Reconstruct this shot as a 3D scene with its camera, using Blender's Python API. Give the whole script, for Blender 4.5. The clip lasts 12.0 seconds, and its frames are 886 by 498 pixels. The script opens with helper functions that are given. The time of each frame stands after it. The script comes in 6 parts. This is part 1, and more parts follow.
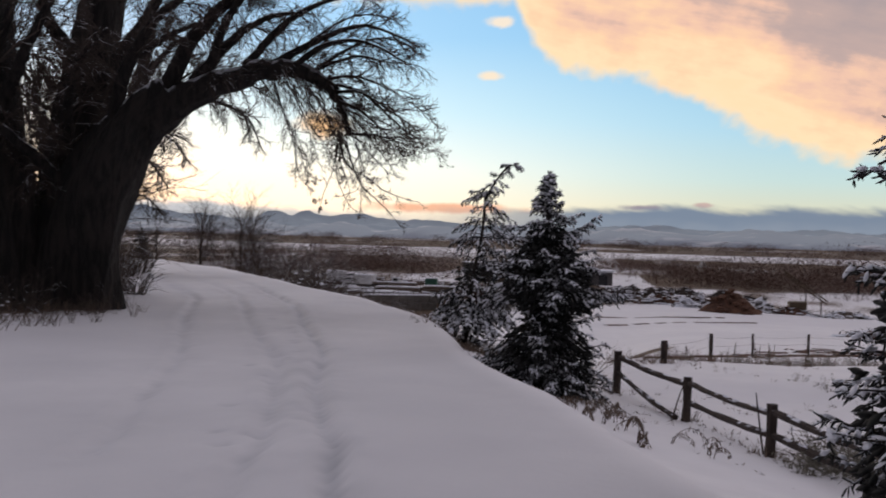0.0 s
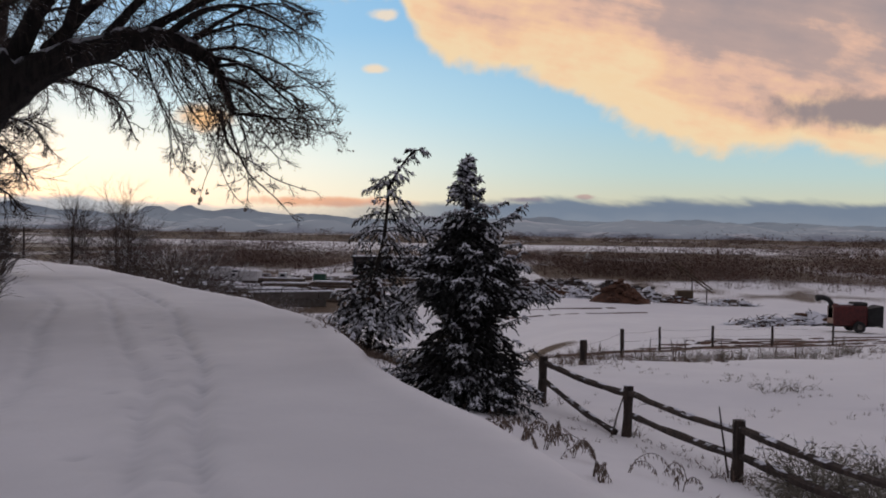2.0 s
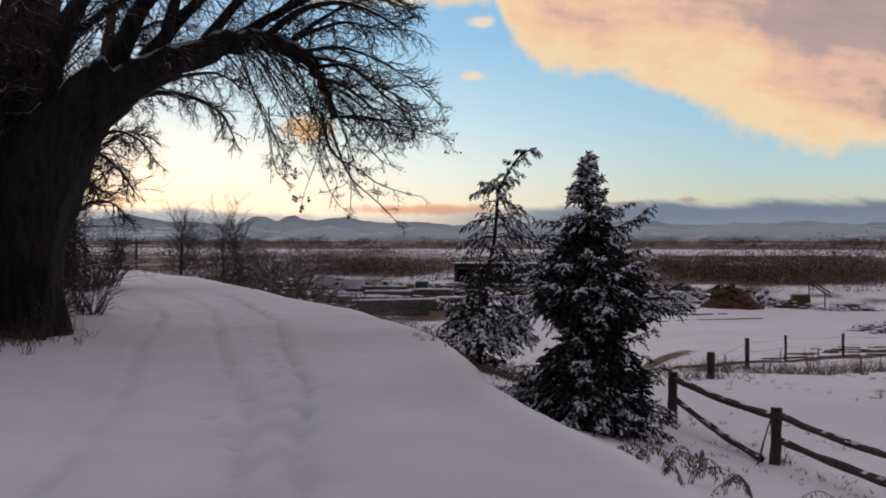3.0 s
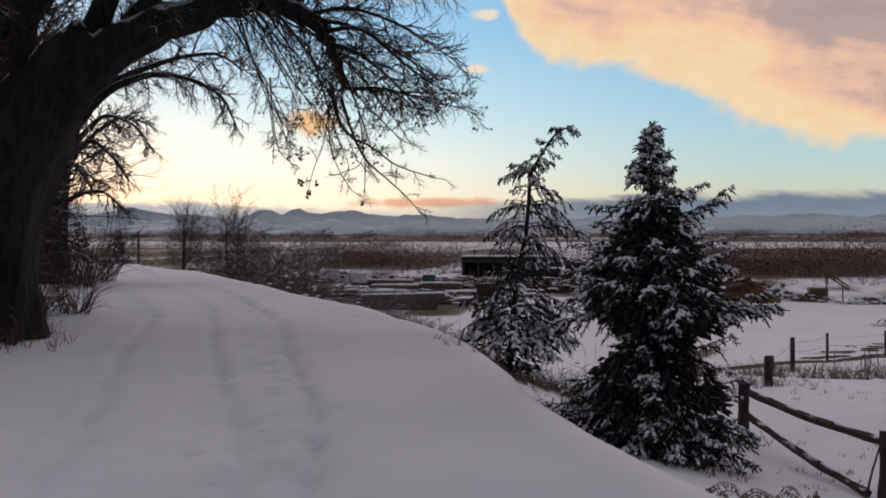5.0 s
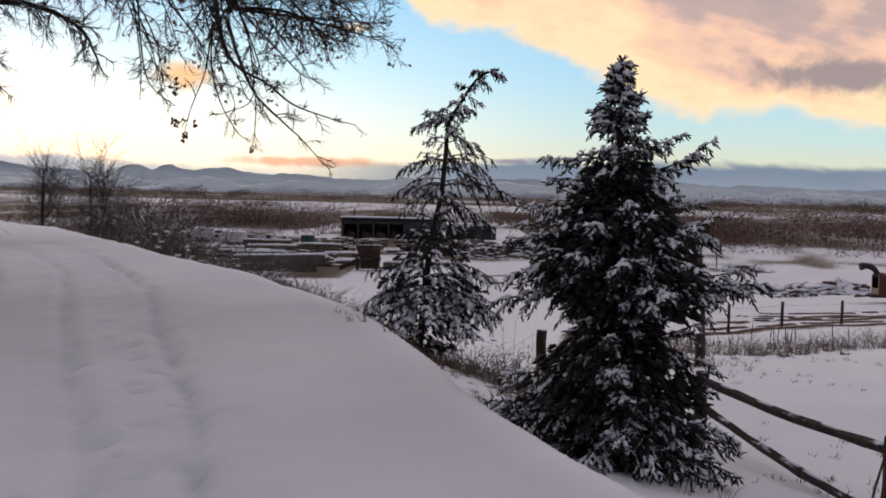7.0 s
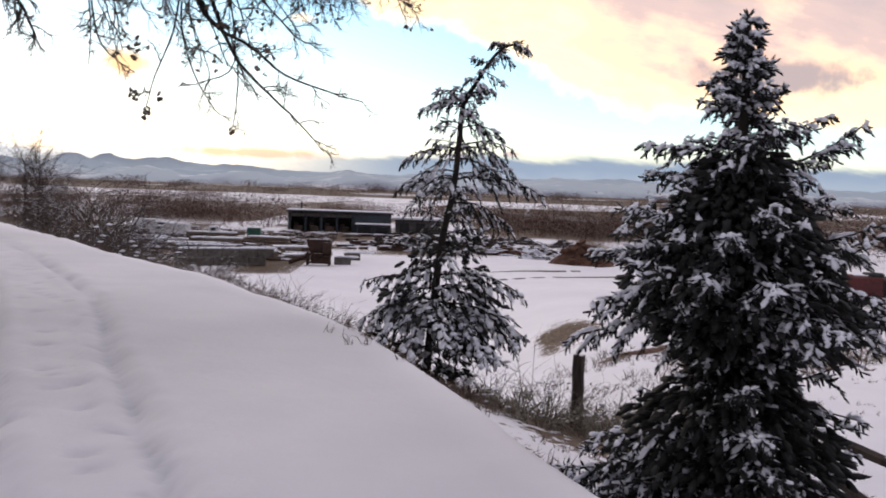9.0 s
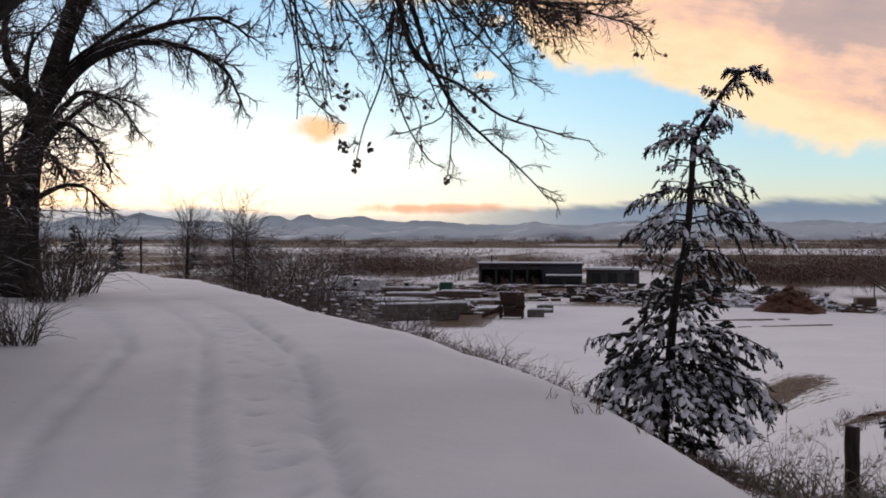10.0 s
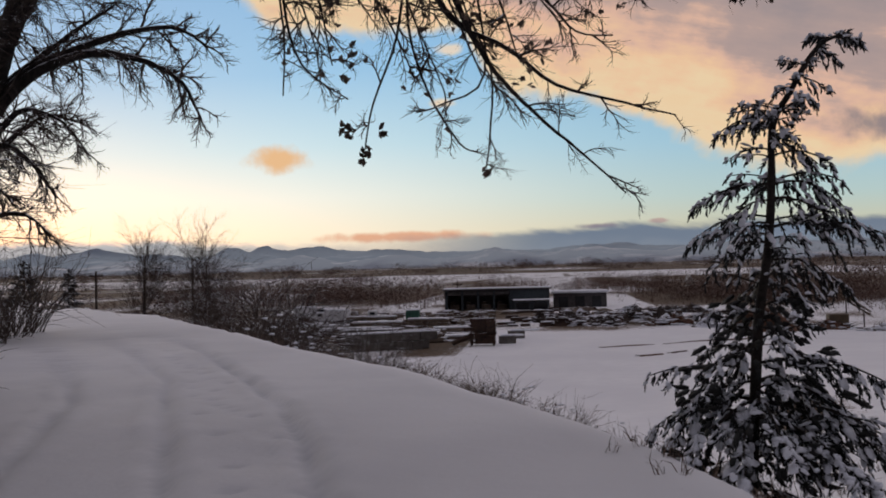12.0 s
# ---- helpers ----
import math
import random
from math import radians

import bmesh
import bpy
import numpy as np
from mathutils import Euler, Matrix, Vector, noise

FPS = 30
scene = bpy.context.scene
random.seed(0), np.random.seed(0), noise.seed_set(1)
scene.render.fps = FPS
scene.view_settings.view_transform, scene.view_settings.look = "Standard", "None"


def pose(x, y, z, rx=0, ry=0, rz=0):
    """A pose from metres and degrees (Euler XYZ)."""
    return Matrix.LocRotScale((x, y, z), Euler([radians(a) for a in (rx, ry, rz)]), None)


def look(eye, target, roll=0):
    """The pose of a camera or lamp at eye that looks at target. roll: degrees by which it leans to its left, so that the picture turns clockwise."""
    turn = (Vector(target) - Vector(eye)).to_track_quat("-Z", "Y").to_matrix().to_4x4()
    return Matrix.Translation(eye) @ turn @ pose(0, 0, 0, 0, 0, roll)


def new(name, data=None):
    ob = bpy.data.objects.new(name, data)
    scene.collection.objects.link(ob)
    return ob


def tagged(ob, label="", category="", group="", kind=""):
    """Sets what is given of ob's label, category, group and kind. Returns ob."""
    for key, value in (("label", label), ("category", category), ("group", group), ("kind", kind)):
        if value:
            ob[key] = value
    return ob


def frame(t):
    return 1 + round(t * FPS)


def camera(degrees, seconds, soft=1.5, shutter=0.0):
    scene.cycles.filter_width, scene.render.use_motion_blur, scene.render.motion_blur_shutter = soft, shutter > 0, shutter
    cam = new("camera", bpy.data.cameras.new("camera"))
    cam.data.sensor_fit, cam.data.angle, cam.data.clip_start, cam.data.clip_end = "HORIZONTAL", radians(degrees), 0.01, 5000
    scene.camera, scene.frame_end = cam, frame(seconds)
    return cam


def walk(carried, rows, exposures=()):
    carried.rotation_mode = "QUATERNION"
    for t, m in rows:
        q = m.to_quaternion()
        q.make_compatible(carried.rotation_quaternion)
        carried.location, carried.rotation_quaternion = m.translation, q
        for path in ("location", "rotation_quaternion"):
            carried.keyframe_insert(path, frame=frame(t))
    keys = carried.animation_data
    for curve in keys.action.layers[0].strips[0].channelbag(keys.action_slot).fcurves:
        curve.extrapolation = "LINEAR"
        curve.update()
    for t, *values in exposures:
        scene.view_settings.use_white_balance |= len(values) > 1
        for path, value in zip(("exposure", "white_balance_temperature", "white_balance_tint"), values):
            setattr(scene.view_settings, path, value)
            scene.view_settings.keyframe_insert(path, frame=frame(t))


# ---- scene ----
cam = camera(50.0, 12.0, soft=1.8, shutter=0.15)
PATH = [
    (0, (2.546, 0.895, 2.208), (2.246, 2.872, 2.183), 1.6),
    (0.5, (2.394, 1.46, 2.23), (2.318, 3.458, 2.273), 0.9),
    (1, (2.196, 1.987, 2.241), (2.205, 3.986, 2.295), 2.9),
    (1.5, (2.106, 2.575, 2.204), (2.072, 4.575, 2.207), -0.6),
    (2, (1.937, 3.151, 2.202), (1.874, 5.149, 2.168), 0.9),
    (2.5, (1.786, 3.726, 2.19), (1.646, 5.721, 2.154), -0.0),
    (3, (1.631, 4.335, 2.196), (1.358, 6.316, 2.174), -0.0),
    (3.5, (1.442, 4.941, 2.175), (1.124, 6.915, 2.143), -0.5),
    (3.7, (1.398, 5.132, 2.203), (1.089, 7.107, 2.173), -0.5),
    (5.3, (0.84, 6.866, 2.134), (0.561, 8.846, 2.097), -0.2),
    (5.5, (0.758, 7.125, 2.138), (0.487, 9.106, 2.101), -0.8),
    (6, (0.622, 7.703, 2.12), (0.497, 9.697, 2.045), 0.2),
    (6.5, (0.426, 8.26, 2.104), (0.326, 10.255, 2.022), -0.7),
    (7, (0.253, 8.785, 2.073), (0.229, 10.782, 1.958), 1.3),
    (7.2, (0.169, 9.022, 2.069), (0.212, 11.02, 1.975), -0.3),
    (8.8, (-0.577, 10.98, 2.059), (-0.45, 12.972, 1.937), 0.1),
    (9, (-0.658, 11.192, 2.069), (-0.563, 13.186, 1.944), 2.1),
    (9.5, (-0.853, 11.737, 2.063), (-0.988, 13.733, 2.029), -0.2),
    (10, (-1.097, 12.261, 2.052), (-1.397, 14.239, 2.028), -0.0),
    (10.5, (-1.292, 12.809, 2.019), (-1.57, 14.79, 2.001), 0.0),
    (11, (-1.546, 13.31, 1.973), (-1.768, 15.297, 2.02), 1.2),
    (11.5, (-1.71, 13.905, 1.946), (-1.907, 15.895, 1.974), 0.6),
    (12, (-1.998, 14.415, 1.94), (-2.215, 16.403, 1.973), -1.5),
]

EXPOSURES = [(0, 0.05), (1.5, -0.18), (6.0, -0.12), (6.5, 0.0), (7.2, 0.2), (8.8, 0.8), (9.5, 0.8), (10.0, 0.15), (10.5, -0.05), (12, -0.3)]
walk(cam, [(t, look(eye, target, roll)) for t, eye, target, roll in PATH], EXPOSURES)


# ---- world: evening sky with a lit cloud bank ----
def build_world():
    world = bpy.data.worlds.new("world")
    scene.world = world
    world.use_nodes = True
    tree = world.node_tree
    tree.nodes.clear()
    N, L = tree.nodes.new, tree.links.new

    def math_node(op, a, b=None, c=None, clamp=False):
        n = N("ShaderNodeMath")
        n.operation, n.use_clamp = op, clamp
        for i, v in enumerate((a, b, c)):
            if v is None:
                continue
            if isinstance(v, (int, float)):
                n.inputs[i].default_value = v
            else:
                L(v, n.inputs[i])
        return n.outputs[0]

    def step(v, lo, hi):
        n = N("ShaderNodeMapRange")
        n.interpolation_type = "SMOOTHSTEP"
        L(v, n.inputs["Value"])
        n.inputs["From Min"].default_value, n.inputs["From Max"].default_value = lo, hi
        return n.outputs["Result"]

    def mix(f, a, b):
        n = N("ShaderNodeMix")
        n.data_type = "RGBA"
        if isinstance(f, (int, float)):
            n.inputs["Factor"].default_value = f
        else:
            L(f, n.inputs["Factor"])
        ins = [s for s in n.inputs if s.type == "RGBA"]
        for v, sock in ((a, ins[0]), (b, ins[1])):
            if isinstance(v, tuple):
                sock.default_value = (*v, 1)
            else:
                L(v, sock)
        return [s for s in n.outputs if s.type == "RGBA"][0]

    def ramp(v, stops, ease="LINEAR"):
        n = N("ShaderNodeValToRGB")
        n.color_ramp.interpolation = ease
        els = n.color_ramp.elements
        while len(els) < len(stops):
            els.new(0.5)
        for el, (p, c) in zip(els, stops):
            el.position = p
            el.color = (*c, 1) if isinstance(c, tuple) else (c, c, c, 1)
        L(v, n.inputs["Fac"])
        return n.outputs["Color"]

    def noise_at(vec, scale, detail, rough=0.55):
        n = N("ShaderNodeTexNoise")
        n.inputs["Scale"].default_value = scale
        n.inputs["Detail"].default_value = detail
        n.inputs["Roughness"].default_value = rough
        L(vec, n.inputs["Vector"])
        return n.outputs["Fac"]

    coord = N("ShaderNodeTexCoord").outputs["Generated"]
    sep = N("ShaderNodeSeparateXYZ")
    L(coord, sep.inputs[0])
    sx, sy, sz = sep.outputs
    depth = math_node("MAXIMUM", sy, 0.12)
    u = math_node("DIVIDE", sx, depth)
    v = math_node("DIVIDE", sz, depth)
    plane = N("ShaderNodeCombineXYZ")
    L(u, plane.inputs[0]), L(v, plane.inputs[1])
    wide = N("ShaderNodeCombineXYZ")
    L(math_node("MULTIPLY", u, 0.36), wide.inputs[0])
    L(math_node("ADD", math_node("MULTIPLY", v, 1.3), math_node("MULTIPLY", u, 0.25)), wide.inputs[1])

    sky = N("ShaderNodeTexSky")
    sky.sky_type, sky.sun_disc = "NISHITA", False
    sky.sun_elevation, sky.sun_rotation = radians(SUN_UP), radians(SUN_TURN)
    sky.air_density, sky.dust_density, sky.ozone_density = 1.0, 1.5, 2.0
    nishita = N("ShaderNodeVectorMath")
    nishita.operation = "SCALE"
    L(sky.outputs[0], nishita.inputs[0])
    nishita.inputs["Scale"].default_value = 0.10

    # clear sky: pale yellow over the hills, blue higher up, warmer towards the sunset
    west = ramp(v, [(0.0, (0.90, 0.82, 0.66)), (0.035, (1.0, 0.97, 0.81)), (0.075, (0.88, 0.97, 0.94)), (0.13, (0.58, 0.83, 0.95)), (0.21, (0.32, 0.62, 0.90)), (0.40, (0.20, 0.44, 0.78)), (1.0, (0.12, 0.22, 0.42))])
    north = ramp(v, [(0.0, (0.60, 0.52, 0.40)), (0.03, (0.66, 0.66, 0.50)), (0.065, (0.50, 0.67, 0.68)), (0.12, (0.36, 0.61, 0.78)), (0.22, (0.22, 0.48, 0.76)), (0.40, (0.20, 0.40, 0.70)), (1.0, (0.12, 0.22, 0.42))])
    clear = mix(step(u, -0.32, 0.22), west, north)
    add = N("ShaderNodeMix")
    add.data_type, add.blend_type = "RGBA", "ADD"
    add.inputs["Factor"].default_value = 0.4
    rgba = [s for s in add.inputs if s.type == "RGBA"]
    L(clear, rgba[0]), L(nishita.outputs[0], rgba[1])
    clear = [s for s in add.outputs if s.type == "RGBA"][0]

    # the edge of the cloud bank, as a height over the heading
    edge = ramp(math_node("ADD", math_node("MULTIPLY", u, 0.8333), 0.5), [
        (0.0, 1.0), (0.225, 0.735), (0.27, 0.63), (0.34, 0.605), (0.412, 0.62), (0.43, 0.62), (0.446, 0.515),
        (0.475, 0.43), (0.54, 0.405), (0.594, 0.35), (0.643, 0.275), (0.668, 0.222), (0.74, 0.205), (0.79, 0.22), (0.854, 0.185), (1.0, 0.17)])
    ragged = math_node("ADD", math_node("MULTIPLY", math_node("SUBTRACT", noise_at(plane.outputs[0], 14, 7), 0.5), 0.055),
                       math_node("MULTIPLY", math_node("SUBTRACT", noise_at(plane.outputs[0], 55, 5), 0.5), 0.014))
    inside = math_node("SUBTRACT", math_node("ADD", v, ragged), math_node("MULTIPLY", edge, 0.4))
    cover = step(inside, -0.004, 0.016)
    streak = math_node("ADD", math_node("MULTIPLY", noise_at(wide.outputs[0], 13, 7, 0.6), 0.7), math_node("MULTIPLY", noise_at(plane.outputs[0], 7, 5, 0.6), 0.3))
    deep = math_node("ADD", inside, math_node("MULTIPLY", math_node("SUBTRACT", streak, 0.5), 0.40))
    cloud = ramp(deep, [(0.0, (1.0, 0.74, 0.46)), (0.018, (1.0, 0.76, 0.48)), (0.05, (1.0, 0.66, 0.42)), (0.085, (0.86, 0.55, 0.42)),
                        (0.12, (0.54, 0.40, 0.37)), (0.2, (0.40, 0.33, 0.34)), (0.6, (0.36, 0.335, 0.365)), (1.0, (0.44, 0.415, 0.475))])
    edge_glow = math_node("MULTIPLY", math_node("SUBTRACT", 1.0, step(inside, 0.0, 0.035)), 0.6)
    cloud = mix(edge_glow, cloud, (1.0, 0.78, 0.50))
    out = mix(cover, clear, cloud)

    # small lone clouds and the low banks over the hills
    def puff(cu, cv, ru, rv, colour, below):
        du = math_node("DIVIDE", math_node("SUBTRACT", u, cu), ru)
        dv = math_node("DIVIDE", math_node("SUBTRACT", v, cv), rv)
        rr = math_node("SQRT", math_node("ADD", math_node("MULTIPLY", du, du), math_node("MULTIPLY", dv, dv)))
        rr = math_node("ADD", rr, math_node("MULTIPLY", math_node("SUBTRACT", noise_at(plane.outputs[0], 40, 5), 0.5), 1.4))
        m = math_node("SUBTRACT", 1.0, step(rr, 0.35, 1.15))
        return mix(m, below, colour)

    out = puff(0.40, 0.132, 0.11, 0.024, (0.36, 0.29, 0.29), out)
    out = puff(-0.288, 0.118, 0.036, 0.016, (1.0, 0.62, 0.33), out)
    out = puff(-0.106, 0.171, 0.016, 0.006, (0.95, 0.80, 0.62), out)
    out = puff(-0.098, 0.228, 0.016, 0.007, (0.92, 0.80, 0.66), out)
    out = puff(-0.155, 0.031, 0.10, 0.0065, (0.95, 0.52, 0.33), out)
    out = puff(0.055, 0.036, 0.022, 0.004, (0.36, 0.30, 0.33), out)
    out = puff(0.115, 0.040, 0.014, 0.003, (0.60, 0.45, 0.40), out)
    out = puff(0.30, 0.030, 0.018, 0.0045, (0.28, 0.30, 0.36), out)
    out = puff(0.36, 0.030, 0.012, 0.003, (0.28, 0.30, 0.36), out)
    bank_top = math_node("ADD", math_node("ADD", 0.031, math_node("MULTIPLY", step(u, -0.15, 0.12), 0.008)), math_node("MULTIPLY", math_node("SUBTRACT", noise_at(wide.outputs[0], 45, 6), 0.5), 0.02))
    bank = math_node("MULTIPLY", math_node("SUBTRACT", 1.0, step(math_node("SUBTRACT", v, bank_top), -0.008, 0.003)), step(u, -0.24, 0.03))
    out = mix(bank, out, (0.20, 0.25, 0.33))
    mist_top = math_node("ADD", math_node("SUBTRACT", 0.035, math_node("MULTIPLY", step(u, -0.46, -0.30), 0.009)), math_node("MULTIPLY", math_node("SUBTRACT", noise_at(wide.outputs[0], 70, 5), 0.5), 0.02))
    mist = math_node("MULTIPLY", math_node("SUBTRACT", 1.0, step(math_node("SUBTRACT", v, mist_top), -0.006, 0.004)), math_node("SUBTRACT", 1.0, step(u, -0.42, -0.12)))
    out = mix(math_node("MULTIPLY", mist, 0.85), out, (0.36, 0.45, 0.55))

    # dusk: the sky dims away from the sunset, towards the horizon behind
    lit = math_node("ADD", math_node("MULTIPLY", sy, 0.55), math_node("MULTIPLY", sz, 0.85))
    dim = N("ShaderNodeVectorMath")
    dim.operation = "SCALE"
    L(out, dim.inputs[0])
    L(math_node("ADD", 0.14, math_node("MULTIPLY", step(lit, -0.25, 0.55), 0.86)), dim.inputs["Scale"])
    out = dim.outputs[0]
    back = N("ShaderNodeBackground")
    back.inputs["Strength"].default_value = SKY_STRENGTH
    L(out, back.inputs["Color"])
    L(back.outputs[0], N("ShaderNodeOutputWorld").inputs["Surface"])


SUN_UP, SUN_TURN, SKY_STRENGTH = 2.0, -32.0, 1.0
build_world()
sun = new("sun", bpy.data.lights.new("sun", "SUN"))
sun.data.energy, sun.data.angle, sun.data.color = 0.5, radians(12), (1.0, 0.84, 0.68)
sun.matrix_world = look((-40, 64, 6), (0, 0, 0))


# ---- materials ----
def material(name, rough=0.8):
    m = bpy.data.materials.new(name)
    m.use_nodes = True
    b = m.node_tree.nodes["Principled BSDF"]
    b.inputs["Roughness"].default_value = rough
    return m, m.node_tree, b


def tex_noise(nt, scale, detail=4, rough=0.55, vector=None, stretch=None):
    n = nt.nodes.new("ShaderNodeTexNoise")
    n.inputs["Scale"].default_value, n.inputs["Detail"].default_value, n.inputs["Roughness"].default_value = scale, detail, rough
    if vector is None:
        vector = nt.nodes.new("ShaderNodeTexCoord").outputs["Object"]
    if stretch:
        mp = nt.nodes.new("ShaderNodeMapping")
        mp.inputs["Scale"].default_value = stretch
        nt.links.new(vector, mp.inputs["Vector"])
        vector = mp.outputs[0]
    nt.links.new(vector, n.inputs["Vector"])
    return n.outputs["Fac"]


def tex_mix(nt, fac, a, b):
    n = nt.nodes.new("ShaderNodeMix")
    n.data_type = "RGBA"
    if isinstance(fac, (int, float)):
        n.inputs["Factor"].default_value = fac
    else:
        nt.links.new(fac, n.inputs["Factor"])
    ins = [s for s in n.inputs if s.type == "RGBA"]
    for v, sock in ((a, ins[0]), (b, ins[1])):
        if isinstance(v, tuple):
            sock.default_value = (*v, 1)
        else:
            nt.links.new(v, sock)
    return [s for s in n.outputs if s.type == "RGBA"][0]


def tex_math(nt, op, a, b, clamp=False):
    n = nt.nodes.new("ShaderNodeMath")
    n.operation, n.use_clamp = op, clamp
    for i, v in enumerate((a, b)):
        if isinstance(v, (int, float)):
            n.inputs[i].default_value = v
        else:
            nt.links.new(v, n.inputs[i])
    return n.outputs[0]


def tex_step(nt, v, lo, hi):
    n = nt.nodes.new("ShaderNodeMapRange")
    n.interpolation_type = "SMOOTHSTEP"
    nt.links.new(v, n.inputs["Value"])
    n.inputs["From Min"].default_value, n.inputs["From Max"].default_value = lo, hi
    return n.outputs["Result"]


def tex_bump(nt, b, height, strength, dist):
    n = nt.nodes.new("ShaderNodeBump")
    n.inputs["Strength"].default_value, n.inputs["Distance"].default_value = strength, dist
    nt.links.new(height, n.inputs["Height"])
    nt.links.new(n.outputs[0], b.inputs["Normal"])


def plain(name, dark, light, scale=6.0, rough=0.85, bump=0.3, dist=0.02, stretch=None, snow=0.0, metal=0.0, sizes=1.0):
    """A grainy two-tone surface, with snow lying on what faces up where snow > 0."""
    m, nt, b = material(name, rough)
    g1 = tex_noise(nt, scale, 6, 0.6, stretch=stretch)
    g2 = tex_noise(nt, scale * 0.22 * sizes, 3, 0.5)
    col = tex_mix(nt, tex_step(nt, tex_math(nt, "ADD", tex_math(nt, "MULTIPLY", g1, 0.65), tex_math(nt, "MULTIPLY", g2, 0.35)), 0.32, 0.68), dark, light)
    if snow:
        geo = nt.nodes.new("ShaderNodeNewGeometry")
        sep = nt.nodes.new("ShaderNodeSeparateXYZ")
        nt.links.new(geo.outputs["Normal"], sep.inputs[0])
        lie = tex_math(nt, "ADD", sep.outputs[2], tex_math(nt, "MULTIPLY", tex_math(nt, "SUBTRACT", tex_noise(nt, 3.0, 5, 0.6, vector=geo.outputs["Position"]), 0.5), 1.6))
        col = tex_mix(nt, tex_step(nt, lie, 1.0 - snow, 1.15 - snow), col, (0.78, 0.80, 0.86))
    nt.links.new(col, b.inputs["Base Color"])
    b.inputs["Metallic"].default_value = metal
    tex_bump(nt, b, g1, bump, dist)
    return m


def snow_ground():
    m, nt, b = material("snow_ground", 0.85)
    b.inputs["Specular IOR Level"].default_value = 0.12
    pos = nt.nodes.new("ShaderNodeNewGeometry").outputs["Position"]
    fine, mid, broad = tex_noise(nt, 9, 6, 0.6, pos), tex_noise(nt, 1.1, 5, 0.55, pos), tex_noise(nt, 0.16, 4, 0.5, pos)
    white = tex_mix(nt, tex_step(nt, mid, 0.3, 0.7), (0.86, 0.85, 0.87), (0.92, 0.91, 0.925))
    white = tex_mix(nt, tex_step(nt, broad, 0.3, 0.75), white, (0.83, 0.82, 0.845))
    # darker lane, packed ruts and painted dip shade pull the white to blue-grey
    dulled = nt.nodes.new("ShaderNodeAttribute")
    dulled.attribute_name = "packed_shade"
    white = tex_mix(nt, tex_math(nt, "MULTIPLY", dulled.outputs["Fac"], 0.6), white, (0.38, 0.395, 0.425))
    straw = tex_mix(nt, tex_step(nt, fine, 0.35, 0.65), (0.055, 0.038, 0.028), (0.20, 0.148, 0.105))
    attr = nt.nodes.new("ShaderNodeAttribute")
    attr.attribute_name = "bare"
    show = tex_math(nt, "ADD", attr.outputs["Fac"], tex_math(nt, "MULTIPLY", tex_math(nt, "SUBTRACT", tex_math(nt, "ADD", tex_math(nt, "MULTIPLY", fine, 0.5), tex_math(nt, "MULTIPLY", tex_noise(nt, 2.6, 6, 0.65, pos), 0.5)), 0.5), 2.2))
    col = tex_mix(nt, tex_step(nt, show, 0.45, 0.62), white, straw)
    nt.links.new(col, b.inputs["Base Color"])
    tex_bump(nt, b, tex_math(nt, "ADD", tex_math(nt, "MULTIPLY", mid, 0.7), tex_math(nt, "MULTIPLY", fine, 0.3)), 0.35, 0.05)
    return m


def needles(name, dark, light, frost=0.0):
    m, nt, b = material(name, 0.75)
    isl = nt.nodes.new("ShaderNodeNewGeometry")
    col = tex_mix(nt, isl.outputs["Random Per Island"], dark, light)
    if frost:
        sep = nt.nodes.new("ShaderNodeSeparateXYZ")
        nt.links.new(isl.outputs["Normal"], sep.inputs[0])
        drift = tex_math(nt, "SUBTRACT", tex_noise(nt, 5.0, 4, 0.6, vector=isl.outputs["Position"]), 0.5)
        lie = tex_math(nt, "ADD", sep.outputs[2], tex_math(nt, "MULTIPLY", drift, 2.4))
        col = tex_mix(nt, tex_step(nt, lie, 1.0 - frost, 1.25 - frost), col, (0.62, 0.65, 0.72))
    nt.links.new(col, b.inputs["Base Color"])
    return m


M_GROUND = snow_ground()
M_SNOW = plain("lying_snow", (0.70, 0.72, 0.79), (0.84, 0.85, 0.90), 9, 0.65, 0.25, 0.01)
def bark(name, dark, light, snow):
    """Deeply furrowed bark: long ridges broken across, with snow on what faces up."""
    m, nt, b = material(name, 0.95)
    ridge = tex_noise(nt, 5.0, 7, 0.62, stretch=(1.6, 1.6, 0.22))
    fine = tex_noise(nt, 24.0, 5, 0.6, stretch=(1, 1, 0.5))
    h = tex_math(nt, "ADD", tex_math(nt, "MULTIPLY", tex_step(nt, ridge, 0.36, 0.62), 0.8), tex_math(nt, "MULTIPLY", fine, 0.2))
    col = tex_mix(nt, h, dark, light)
    geo = nt.nodes.new("ShaderNodeNewGeometry")
    sep = nt.nodes.new("ShaderNodeSeparateXYZ")
    nt.links.new(geo.outputs["Normal"], sep.inputs[0])
    lie = tex_math(nt, "ADD", sep.outputs[2], tex_math(nt, "MULTIPLY", tex_math(nt, "SUBTRACT", tex_noise(nt, 3.0, 5, 0.6, vector=geo.outputs["Position"]), 0.5), 1.6))
    col = tex_mix(nt, tex_step(nt, lie, 1.0 - snow, 1.15 - snow), col, (0.78, 0.80, 0.86))
    nt.links.new(col, b.inputs["Base Color"])
    tex_bump(nt, b, h, 1.0, 0.09)
    return m


